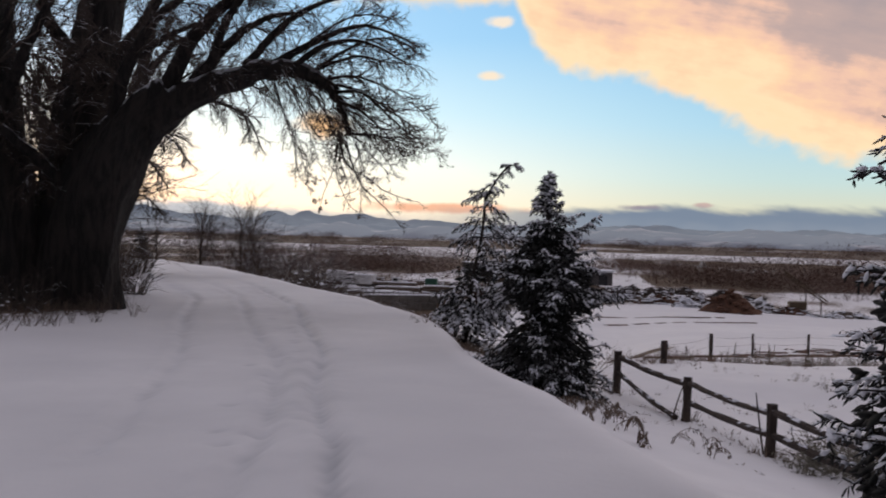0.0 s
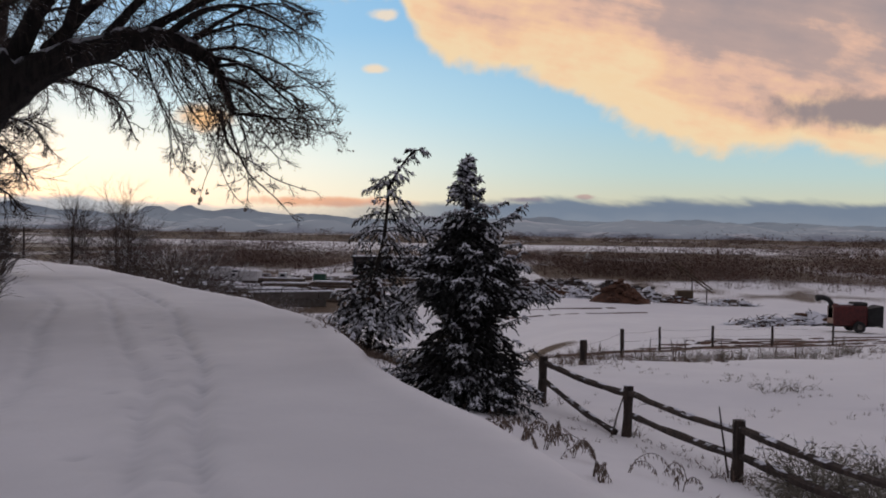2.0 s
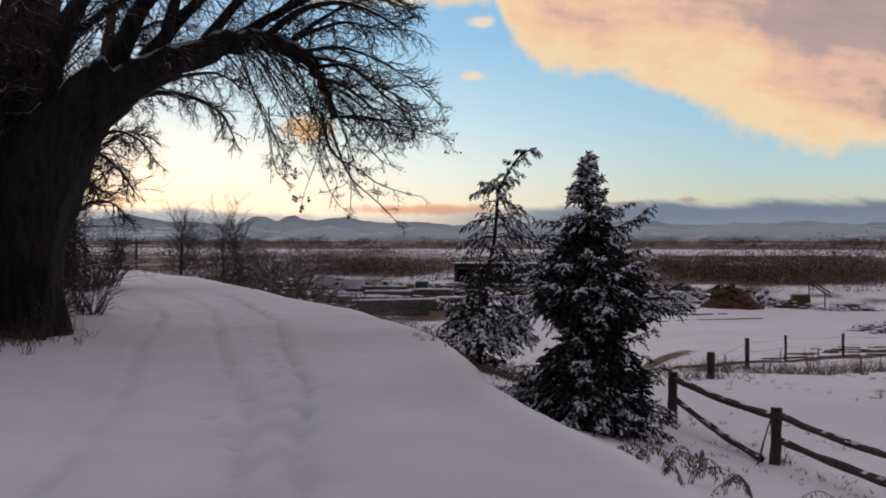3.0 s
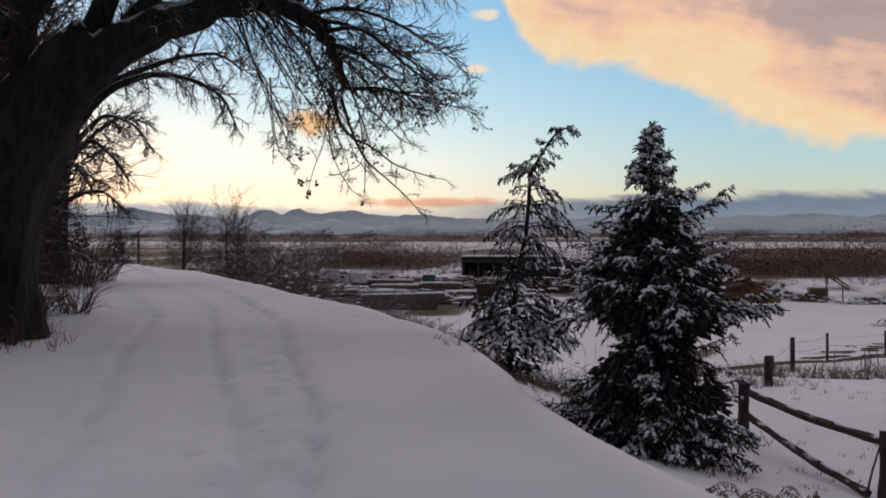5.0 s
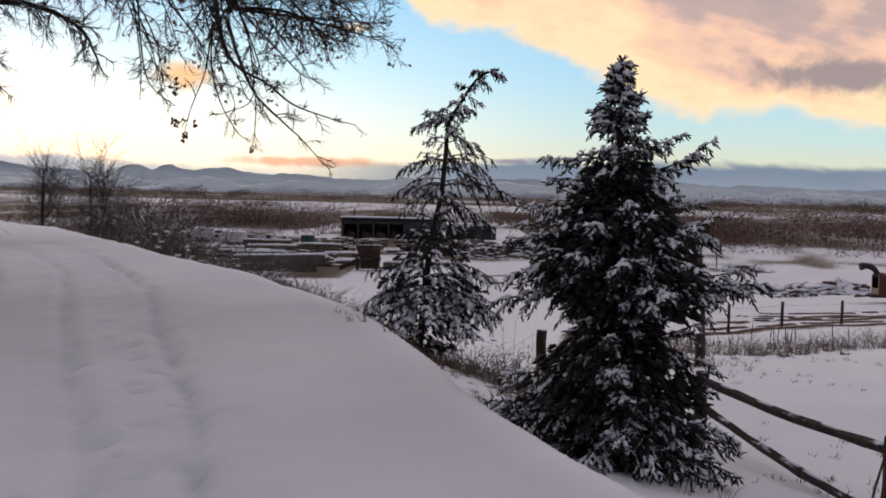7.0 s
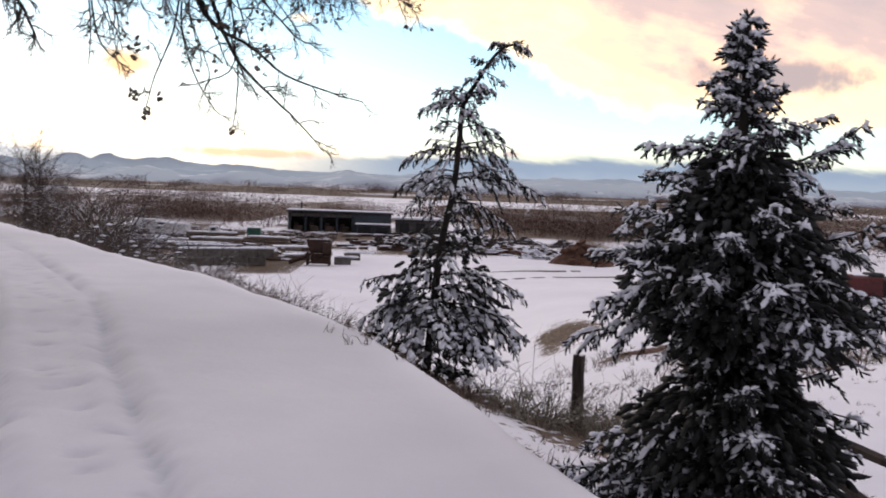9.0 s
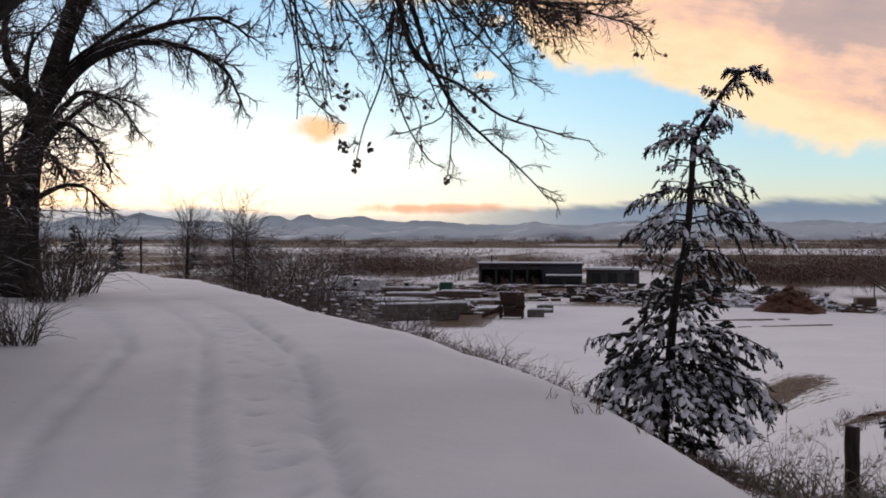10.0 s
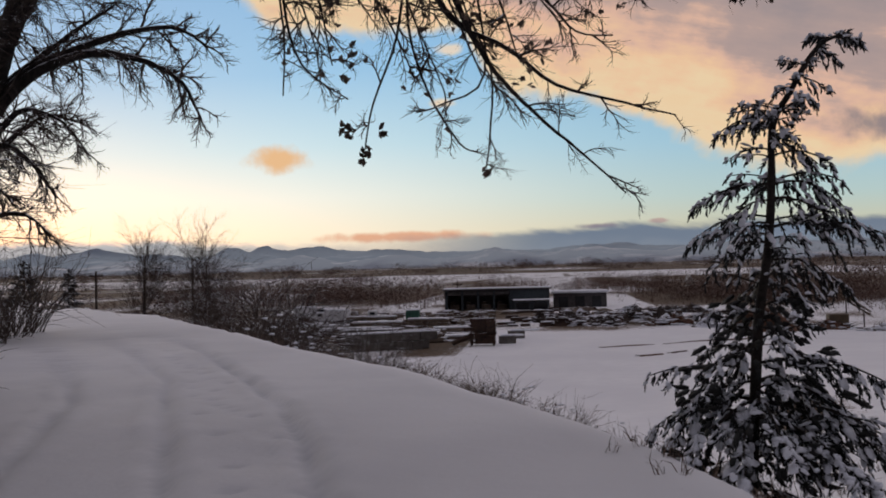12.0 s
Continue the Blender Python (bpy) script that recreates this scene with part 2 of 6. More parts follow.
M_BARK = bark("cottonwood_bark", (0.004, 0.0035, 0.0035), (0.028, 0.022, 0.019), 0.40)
M_TWIG = plain("bare_twigs", (0.03, 0.022, 0.019), (0.085, 0.062, 0.05), 14, 0.9, 0.2, 0.005, snow=0.22)
M_NEEDLE = needles("spruce_needles", (0.004, 0.005, 0.005), (0.015, 0.017, 0.016), 0.31)
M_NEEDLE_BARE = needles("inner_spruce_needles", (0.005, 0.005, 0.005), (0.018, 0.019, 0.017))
M_SPRUCE_BARK = plain("spruce_bark", (0.010, 0.008, 0.007), (0.036, 0.027, 0.022), 22, 0.95, 0.6, 0.02)
M_RAIL = plain("weathered_rail", (0.020, 0.015, 0.013), (0.07, 0.05, 0.04), 18, 0.9, 0.6, 0.015, (1, 1, 0.15), snow=0.03)
M_STRAW = needles("dry_grass", (0.07, 0.047, 0.035), (0.21, 0.148, 0.108))
M_WEED = needles("dead_weed", (0.045, 0.032, 0.025), (0.15, 0.105, 0.075))
M_SAGE = needles("sage_leaves", (0.10, 0.09, 0.07), (0.26, 0.24, 0.19))
M_WOODS = needles("far_bare_woods", (0.074, 0.041, 0.031), (0.15, 0.086, 0.062))


# ---- mesh helpers ----
class Build:
    """Collects tubes, blades and lumps for one mesh."""

    def __init__(self):
        self.v, self.f = [], []

    def tube(self, pts, radii, sides=6, cap=True):
        base = len(self.v)
        n = len(pts)
        up = None
        for i, p in enumerate(pts):
            a, b = pts[max(i - 1, 0)], pts[min(i + 1, n - 1)]
            d = (b - a)
            d = d.normalized() if d.length > 1e-9 else Vector((0, 0, 1))
            if up is None:
                up = d.orthogonal().normalized()
            up = (up - d * up.dot(d))
            up = up.normalized() if up.length > 1e-6 else d.orthogonal().normalized()
            side = d.cross(up)
            for k in range(sides):
                ang = 2 * math.pi * k / sides
                self.v.append(p + (up * math.cos(ang) + side * math.sin(ang)) * radii[i])
        for i in range(n - 1):
            for k in range(sides):
                k2 = (k + 1) % sides
                self.f.append((base + i * sides + k, base + i * sides + k2, base + (i + 1) * sides + k2, base + (i + 1) * sides + k))
        if cap:
            self.f.append(tuple(base + (n - 1) * sides + k for k in range(sides)))
            self.f.append(tuple(base + k for k in reversed(range(sides))))

    def blade(self, a, b, width, side):
        i = len(self.v)
        self.v += [a - side * width, a + side * width, b]
        self.f.append((i, i + 1, i + 2))

    def leaf(self, c, along, across):
        i = len(self.v)
        self.v += [c - along, c + across, c + along, c - across]
        self.f.append((i, i + 1, i + 2, i + 3))

    def lump(self, c, rx, ry, rz, rng, rough=0.25, turn=0.0, tilt=None):
        """A small uneven rounded lump of 8 x 3 faces."""
        i = len(self.v)
        ct, st = math.cos(turn), math.sin(turn)
        seg = 7
        rings = ((-0.55, 0.75), (0.1, 1.0), (0.65, 0.68))
        for h, r in rings:
            for k in range(seg):
                a = 2 * math.pi * k / seg
                q = r * (1 + rng.uniform(-rough, rough))
                x, y = rx * q * math.cos(a), ry * q * math.sin(a)
                o = Vector((x * ct - y * st, x * st + y * ct, rz * h * (1 + rng.uniform(-rough, rough))))
                if tilt:
                    o.z += tilt * (o.x * ct + o.y * st)
                self.v.append(c + o)
        self.v.append(c + Vector((0, 0, rz)))
        for j in range(2):
            for k in range(seg):
                k2 = (k + 1) % seg
                self.f.append((i + j * seg + k, i + j * seg + k2, i + (j + 1) * seg + k2, i + (j + 1) * seg + k))
        for k in range(seg):
            self.f.append((i + 2 * seg + k, i + 2 * seg + (k + 1) % seg, i + 3 * seg))
        self.f.append(tuple(i + k for k in reversed(range(seg))))

    def box(self, c, size, turn=0.0, taper=1.0):
        i = len(self.v)
        ct, st = math.cos(turn), math.sin(turn)
        for z in (0, 1):
            q = taper if z else 1.0
            for x, y in ((-1, -1), (1, -1), (1, 1), (-1, 1)):
                px, py = x * size[0] / 2 * q, y * size[1] / 2 * q
                self.v.append(Vector((c[0] + px * ct - py * st, c[1] + px * st + py * ct, c[2] + (z - 0.5) * size[2])))
        for q in ((0, 3, 2, 1), (4, 5, 6, 7), (0, 1, 5, 4), (1, 2, 6, 5), (2, 3, 7, 6), (3, 0, 4, 7)):
            self.f.append(tuple(i + k for k in q))

    def mesh(self, name, mat, smooth=False):
        me = bpy.data.meshes.new(name)
        me.from_pydata([tuple(p) for p in self.v], [], self.f)
        me.materials.append(mat)
        if smooth:
            me.polygons.foreach_set("use_smooth", [True] * len(me.polygons))
        me.update()
        return me


def part(name, build, mat, parent=None, label="", smooth=False, kind=""):
    ob = new(name, build.mesh(name, mat, smooth))
    ob.parent = parent
    return tagged(ob, label, kind=kind)


def thing(name, place, label, category, group=""):
    ob = new(name)
    ob.location = place
    return tagged(ob, label, category, group)


def soft_box(b, c, size, turn=0.0, bevel=0.02):
    """A box with chamfered edges."""
    bm = bmesh.new()
    bmesh.ops.create_cube(bm, size=1.0)
    bmesh.ops.scale(bm, vec=size, verts=bm.verts)
    bmesh.ops.bevel(bm, geom=bm.edges[:], offset=min(bevel, min(size) * 0.3), segments=1, affect="EDGES")
    m = Matrix.Translation(c) @ Matrix.Rotation(turn, 4, "Z")
    base = len(b.v)
    bm.verts.index_update()
    b.v += [m @ q.co for q in bm.verts]
    b.f += [tuple(base + q.index for q in f.verts) for f in bm.faces]
    bm.free()


# ---- ground ----
EDGE = np.array([(13, -25), (6.6, -8), (4.9, 2), (3.9, 7), (2.95, 10.2), (2.45, 11.8), (2.02, 13.1), (1.45, 14.3), (1.08, 15.2), (0.66, 16.3), (0.27, 17.6), (-0.06, 19.1), (-0.55, 21), (-1.14, 23),
                 (-2.1, 25.3), (-3.0, 26.9), (-3.95, 28.9), (-5.5, 31.3), (-7.75, 34.7), (-10.3, 39.1), (-12.5, 42.6), (-17, 50.2), (-23.5, 58), (-28, 61), (-45, 66), (-80, 72), (-160, 80)], float)
RUTS = {"right": [(2.6, 0), (1.4, 5), (0.3, 9), (-0.64, 11.9), (-1.85, 16.4), (-3.3, 20.5), (-5.4, 26), (-7.6, 30.5), (-10.4, 35.8), (-15, 42.5), (-21, 49.5)],
        "left": [(1.6, 0), (0.5, 5), (-0.6, 10), (-1.75, 13.9), (-2.85, 16.4), (-4.5, 20.5), (-6.2, 24.3), (-8.1, 28.9), (-11.4, 34.8), (-16.3, 41.5), (-22.5, 48.5)],
        "far": [(-1.5, 8), (-3.0, 13), (-4.1, 15.9), (-6.0, 20.4), (-8.4, 26.5), (-11.5, 32), (-16, 38.5)]}


def to_line(px, py, line):
    """Distance to a broken line and the side of it (positive: to its right)."""
    best, side = np.full(px.shape, 1e9), np.zeros(px.shape)
    for (ax, ay), (bx, by) in zip(line[:-1], line[1:]):
        dx, dy = bx - ax, by - ay
        t = np.clip(((px - ax) * dx + (py - ay) * dy) / (dx * dx + dy * dy), 0, 1)
        d = np.hypot(px - ax - t * dx, py - ay - t * dy)
        near = d < best
        best = np.where(near, d, best)
        side = np.where(near, np.sign((px - ax) * dy - (py - ay) * dx), side)
    return best, side


def wave(px, py, size, seed):
    """Smooth value noise, -1 to 1."""
    rs = np.random.RandomState(seed)
    table = rs.uniform(-1, 1, (64, 64))
    gx, gy = px / size, py / size
    ix, iy = np.floor(gx).astype(int), np.floor(gy).astype(int)
    fx, fy = gx - ix, gy - iy
    fx, fy = fx * fx * (3 - 2 * fx), fy * fy * (3 - 2 * fy)
    a, b = table[ix % 64, iy % 64], table[(ix + 1) % 64, iy % 64]
    c, d = table[ix % 64, (iy + 1) % 64], table[(ix + 1) % 64, (iy + 1) % 64]
    return (a * (1 - fx) + b * fx) * (1 - fy) + (c * (1 - fx) + d * fx) * fy


def rut_distance(px, py, key):
    """Distance to a wheel rut that wanders a little."""
    sway = 0.10 * wave(px * 0, py, 2.6, 41) + 0.04 * wave(px * 0, py, 0.9, 42)
    return to_line(px + sway, py, np.array(RUTS[key], float))[0]


def height(px, py, fine=True):
    px, py = np.atleast_1d(np.asarray(px, float)), np.atleast_1d(np.asarray(py, float))
    d, side = to_line(px, py, EDGE)
    s = d * side
    road = 0.27 + 0.018 * np.clip(13 - py, -5, 15) * (py < 13)
    slope = np.interp(py, [0, 9, 12, 22, 26, 60], [0.30, 0.30, 0.19, 0.25, 0.50, 0.62])
    soft = np.interp(py, [8, 13], [0.12, 0.02])
    dip = np.interp(py, [8, 12, 23, 30], [0.0, 0.42, 0.40, 0.15])
    over = 0.5 * (s + np.sqrt(s * s + soft)) - 0.06
    fall = np.clip(over / 0.5, 0, 1)
    bank = road - slope * np.maximum(over, 0) - dip * fall * fall * (3 - 2 * fall) + 0.03 * np.clip(-s - 5, 0, 10)
    field = np.interp(py, [-60, 24, 27, 33, 52, 80, 95, 400, 2000, 6000], [-0.62, -0.78, -0.95, -1.6, -3.0, -4.6, -5.0, -5.0, -5.5, -6.5])
    low = np.interp(py, [-60, 22, 30, 40, 60, 80, 400, 2000, 6000], [-0.62, -1.2, -2.6, -3.9, -4.8, -5.0, -5.0, -5.5, -6.5])
    lean = np.clip((px - 0.5 - 0.06 * (py - 24)) / (3.0 + 0.10 * np.clip(py - 24, 0, 60)), 0, 1)
    field = low + (field - low) * lean * lean * (3 - 2 * lean)
    field = field + 0.10 * wave(px, py, 6.0, 3) * (py > 20) + 0.05 * wave(px, py, 2.2, 4)
    z = 0.5 * (bank + field + np.sqrt((bank - field) ** 2 + 0.03))
    z += 0.03 * wave(px, py, 3.0, 5) + 0.012 * wave(px, py, 0.9, 6)
    if fine:
        for key, deep in (("right", 0.10), ("left", 0.075), ("far", 0.06)):
            r = rut_distance(px, py, key)
            z -= deep * np.exp(-(r / 0.095) ** 2) * (0.8 + 0.35 * wave(px, py, 0.7, 8))
            z += 0.022 * np.exp(-((r - 0.21) / 0.09) ** 2) * (0.7 + 0.6 * wave(px, py, 0.5, 9))
    return z


def ground_z(x, y):
    return float(height(x, y)[0])


def spaced(fine_lo, fine_hi, fine_step, lo, hi, grow=1.13):
    mid = list(np.arange(fine_lo, fine_hi, fine_step))
    right, st = [], fine_step
    p = mid[-1]
    while p < hi:
        st *= grow
        p += st
        right.append(p)
    left, st, p = [], fine_step, mid[0]
    while p > lo:
        st *= grow
        p -= st
        left.append(p)
    return np.array(left[::-1] + mid + right)


def build_ground():
    xs, ys = spaced(-9, 6, 0.09, -4600, 4600, 1.12), spaced(5, 34, 0.09, -900, 4700, 1.10)
    gx, gy = np.meshgrid(xs, ys)
    px, py = gx.ravel(), gy.ravel()
    z = height(px, py)
    # footprints between the ruts
    rng = random.Random(5)
    path = RUTS["right"]
    steps = []
    dist = 0
    for (ax, ay), (bx, by) in zip(path[2:-1], path[3:]):
        n = int(math.hypot(bx - ax, by - ay) / 0.36)
        for k in range(n):
            t = (k + rng.uniform(-0.4, 0.4)) / n
            dist += 1
            if rng.random() < 0.25:
                continue
            off = 0.55 + (0.15 if dist % 2 else -0.15) + rng.uniform(-0.3, 0.3)
            nx, ny = -(by - ay), bx - ax
            q = math.hypot(nx, ny)
            steps.append((ax + (bx - ax) * t + nx / q * off, ay + (by - ay) * t + ny / q * off))
    for fx, fy in steps:
        near = (np.abs(px - fx) < 0.4) & (np.abs(py - fy) < 0.4)
        z[near] -= rng.uniform(0.02, 0.06) * np.exp(-((px[near] - fx) ** 2 + (py[near] - fy) ** 2) / rng.uniform(0.008, 0.018))
    nx, ny = len(xs), len(ys)
    idx = np.arange(nx * ny).reshape(ny, nx)
    quads = np.stack([idx[:-1, :-1], idx[:-1, 1:], idx[1:, 1:], idx[1:, :-1]], -1).reshape(-1, 4)
    me = bpy.data.meshes.new("ground")
    me.from_pydata(np.stack([px, py, z], -1).tolist(), [], quads.tolist())
    me.polygons.foreach_set("use_smooth", [True] * len(me.polygons))
    # where dead grass and soil show through the snow
    d, side = to_line(px, py, EDGE)
    s = d * side
    bare = 1.0 * np.exp(-((s - 2.3) / 1.7) ** 2) * np.interp(py, [18, 22.5, 60], [0.15, 0.95, 0.95])
    # trough beyond the lane's edge: brown grass, with its shade painted in too
    bare = np.maximum(bare, 0.56 * np.exp(-((s - 0.75) / 0.4) ** 2) * np.interp(py, [9, 13, 16, 19, 22], [0.0, 0.8, 1.0, 0.7, 0.6]) * (px > -3))
    bare = np.maximum(bare, 1.1 * np.exp(-(((px - 5.2 - 0.06 * (py - 42)) / 1.3) ** 2 + ((py - 42.5) / 6.5) ** 2) ** 2) * (0.8 + 0.5 * wave(px, py / 3, 1.2, 51)))
    for line, wide, much in (([(4.2, 32.0), (8, 37), (13, 42.4), (24, 50)], 0.45, 0.75), ([(9.0, 42.0), (14, 46.5), (24, 55)], 0.4, 0.7), ([(12, 48), (20, 54), (32, 60)], 0.45, 0.66), ([(11, 40), (18, 45.5), (26, 51)], 0.35, 0.6), ([(14, 44.5), (19, 49.5), (23, 53)], 0.5, 0.62)):
        r, _ = to_line(px, py, np.array(line, float))
        bare = np.maximum(bare, much * np.exp(-(r / wide) ** 2))
    far = (py > 86) & (py < 600) & ((px < -8) | (py > 112)) & ((px < 14) | (py > 108))
    bare = np.where(far, 0.36 + 0.40 * wave(px, py / 2.5, 4.0, 12) + 0.15 * wave(px, py, 30, 13), bare)
    bare = np.where((py > 86) & (py < 185) & (px < 3) & ((px < -9) | (py > 115)), bare + 0.2, bare)
    wooded = ((px > 14 + 0.02 * py) & (py > 150) & (py < 235)) | ((px < -28) & (px > -95) & (py > 178) & (py < 230)) | ((py > 205) & (py < 330) & (px > -20) & (px < 60))
    bare = np.where(wooded, 0.72 + 0.35 * wave(px, py / 2, 9, 18), bare)
    bare = np.where((px > 14) & (py > 150) & (py < 430), 0.74 + 0.3 * wave(px, py / 3, 16, 22), bare)
    bare = np.where((px < -28) & (py > 178) & (py < 430), 0.55 + 0.45 * wave(px, py / 3, 25, 15), bare)
    bare = np.where((px >= -28) & (px <= 14) & (py > 235) & (py < 430), 0.45 + 0.5 * wave(px, py / 4, 25, 15), bare)
    bare = np.where((py >= 640), 0.80 + 0.35 * wave(px, py / 3, 110, 14), bare)
    bare = np.where((px > 14) & (py >= 430) & (py < 640), 0.4 + 0.45 * wave(px, py / 4, 40, 19), bare)
    under = ((px + 10.5) / 3.4) ** 2 + ((py - 20.5) / 4.0) ** 2
    bare = np.maximum(bare, 0.8 * np.exp(-under * 1.2))
    # the lane's snow is mixed darker and cooler than the snow of the fields
    packed_shade = 0.50 * np.clip((0.1 - s) / 0.5, 0, 1) * np.clip((s + 14) / 5, 0, 1) * (0.9 + 0.25 * wave(px, py, 1.6, 33))
    # ruts: greyer packed snow, plus the shade of the dips put into the colour
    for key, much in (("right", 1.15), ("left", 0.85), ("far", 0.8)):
        packed_shade = np.maximum(packed_shade, much * np.exp(-(rut_distance(px, py, key) / 0.10) ** 2) * (0.75 + 0.35 * wave(px, py, 0.7, 17)))
        packed_shade = packed_shade + 0.22 * much * np.exp(-(rut_distance(px, py, key) / 0.38) ** 2) * np.clip(0.5 + 0.6 * wave(px, py, 0.45, 35) + 0.5 * wave(px, py, 0.2, 36), 0, 1.4)
    # footprints: shade of the dips painted darker, since soft light barely shows it
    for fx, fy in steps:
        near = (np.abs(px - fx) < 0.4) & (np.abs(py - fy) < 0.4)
        packed_shade[near] = np.maximum(packed_shade[near], 0.95 * np.exp(-((px[near] - fx) ** 2 + (py[near] - fy) ** 2) / 0.016))
    pk = me.attributes.new("packed_shade", "FLOAT", "POINT")
    pk.data.foreach_set("value", np.ascontiguousarray(packed_shade, np.float32))
    at = me.attributes.new("bare", "FLOAT", "POINT")
    at.data.foreach_set("value", np.ascontiguousarray(bare, np.float32))
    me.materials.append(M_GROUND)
    me.update()
    tagged(new("ground", me), "snow-covered lane and fields with dead grass showing through", "ground", kind="structure")


build_ground()


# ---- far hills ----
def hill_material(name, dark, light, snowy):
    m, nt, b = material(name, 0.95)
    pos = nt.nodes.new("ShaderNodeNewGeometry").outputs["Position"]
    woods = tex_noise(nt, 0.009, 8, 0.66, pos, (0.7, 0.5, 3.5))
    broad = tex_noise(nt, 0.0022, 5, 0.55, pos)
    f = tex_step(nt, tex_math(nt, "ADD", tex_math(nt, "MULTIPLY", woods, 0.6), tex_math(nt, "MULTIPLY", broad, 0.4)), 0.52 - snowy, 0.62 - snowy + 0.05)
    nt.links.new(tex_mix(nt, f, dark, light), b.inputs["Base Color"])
    return m


def range_of_hills(name, label, mat, dist, deep, peaks, base, seed, u0=-1.0, u1=1.0, ripple=0.004):
    """A range as a surface with a ridge line made of rounded peaks (heading, height, width as shares of the distance)."""
    us = np.linspace(u0, u1, 420)
    ridge = np.full(us.shape, base)
    for pu, ph, pw in peaks:
        ridge = np.maximum(ridge, base + (ph - base) * np.exp(-np.abs((us - pu) / pw) ** 1.15))
    ridge += 0.8 * ripple * wave(us, us * 0, 0.06, seed + 5) + 0.6 * ripple * wave(us, us * 0, 0.02, seed) + 0.5 * ripple * wave(us, us * 0 + 3, 0.007, seed + 1)
    rows = 14
    verts, faces = [], []
    for j in range(rows):
        t = j / (rows - 1)
        prof = math.sin(t * math.pi / 2) ** 1.1 if t < 0.999 else 1.0
        y = dist - deep * (1 - t)
        gully = 1 + 0.25 * (1 - t) * wave(us * 60, us * 0 + t * 3, 1.0, seed + 2)
        for u, r, g in zip(us, ridge, gully):
            verts.append((u * dist * (0.9 + 0.1 * t), y, -8 + (r * dist + 8) * prof * (g if 0 < t < 1 else 1)))
    n = len(us)
    for i in range(n):
        verts.append((us[i] * dist * 1.02, dist + 160, -8))
    for j in range(rows):
        for i in range(n - 1):
            faces.append((j * n + i, j * n + i + 1, (j + 1) * n + i + 1, (j + 1) * n + i))
    me = bpy.data.meshes.new(name)
    me.from_pydata(verts, [], faces)
    me.polygons.foreach_set("use_smooth", [True] * len(me.polygons))
    me.materials.append(mat)
    tagged(new(name, me), label, "hills", kind="structure")


# no air between: distance haze is mixed into both base colours as blue-grey
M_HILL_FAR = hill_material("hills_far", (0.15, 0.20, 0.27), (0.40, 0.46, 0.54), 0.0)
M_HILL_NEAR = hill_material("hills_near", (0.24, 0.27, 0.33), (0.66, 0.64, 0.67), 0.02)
range_of_hills("backdrop", "snow-dusted mountain range along the horizon, haze blue painted in", M_HILL_FAR, 4500, 900,
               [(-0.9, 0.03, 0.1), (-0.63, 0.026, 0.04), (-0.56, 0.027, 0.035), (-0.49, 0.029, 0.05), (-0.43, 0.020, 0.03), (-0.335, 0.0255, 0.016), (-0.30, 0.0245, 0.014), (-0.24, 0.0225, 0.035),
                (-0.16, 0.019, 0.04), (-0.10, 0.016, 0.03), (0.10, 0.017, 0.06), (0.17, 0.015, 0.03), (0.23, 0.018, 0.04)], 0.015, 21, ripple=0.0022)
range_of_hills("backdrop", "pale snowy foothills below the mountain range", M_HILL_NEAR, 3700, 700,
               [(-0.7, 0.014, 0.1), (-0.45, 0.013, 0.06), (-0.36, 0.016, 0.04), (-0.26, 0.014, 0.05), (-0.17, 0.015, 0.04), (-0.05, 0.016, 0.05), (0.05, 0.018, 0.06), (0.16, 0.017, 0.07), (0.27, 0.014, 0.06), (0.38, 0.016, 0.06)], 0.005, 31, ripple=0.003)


def mist_bank():
    """Thin ground mist far off at the foot of the range: a self-glowing curved sheet that thins out upwards."""
    m, nt, b = material("glowing_mist", 1.0)
    geo = nt.nodes.new("ShaderNodeNewGeometry")
    sep = nt.nodes.new("ShaderNodeSeparateXYZ")
    nt.links.new(geo.outputs["Position"], sep.inputs[0])
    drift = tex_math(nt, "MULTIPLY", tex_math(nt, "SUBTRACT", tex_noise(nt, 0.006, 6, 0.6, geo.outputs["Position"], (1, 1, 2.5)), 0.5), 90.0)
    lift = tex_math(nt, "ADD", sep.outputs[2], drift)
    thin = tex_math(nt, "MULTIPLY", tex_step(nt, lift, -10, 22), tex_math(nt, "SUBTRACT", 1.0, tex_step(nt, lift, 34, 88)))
    # the pale light of the mist is emission, not sky light falling on it
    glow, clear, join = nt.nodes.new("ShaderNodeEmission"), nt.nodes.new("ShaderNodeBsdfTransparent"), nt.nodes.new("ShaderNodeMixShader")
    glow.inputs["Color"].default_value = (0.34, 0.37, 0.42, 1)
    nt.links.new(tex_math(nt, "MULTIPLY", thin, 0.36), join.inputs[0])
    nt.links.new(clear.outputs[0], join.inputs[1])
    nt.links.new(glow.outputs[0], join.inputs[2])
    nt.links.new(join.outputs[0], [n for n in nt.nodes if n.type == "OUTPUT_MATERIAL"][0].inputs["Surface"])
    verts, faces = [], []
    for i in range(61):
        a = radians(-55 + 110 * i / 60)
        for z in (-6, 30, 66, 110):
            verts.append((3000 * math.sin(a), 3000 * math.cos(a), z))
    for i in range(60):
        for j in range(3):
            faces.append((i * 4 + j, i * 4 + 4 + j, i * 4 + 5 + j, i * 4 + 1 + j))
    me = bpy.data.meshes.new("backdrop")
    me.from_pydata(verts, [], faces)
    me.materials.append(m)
    tagged(new("backdrop", me), "thin pale mist sheet with its own glow along the foot of the hills", "mist", kind="structure")


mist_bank()


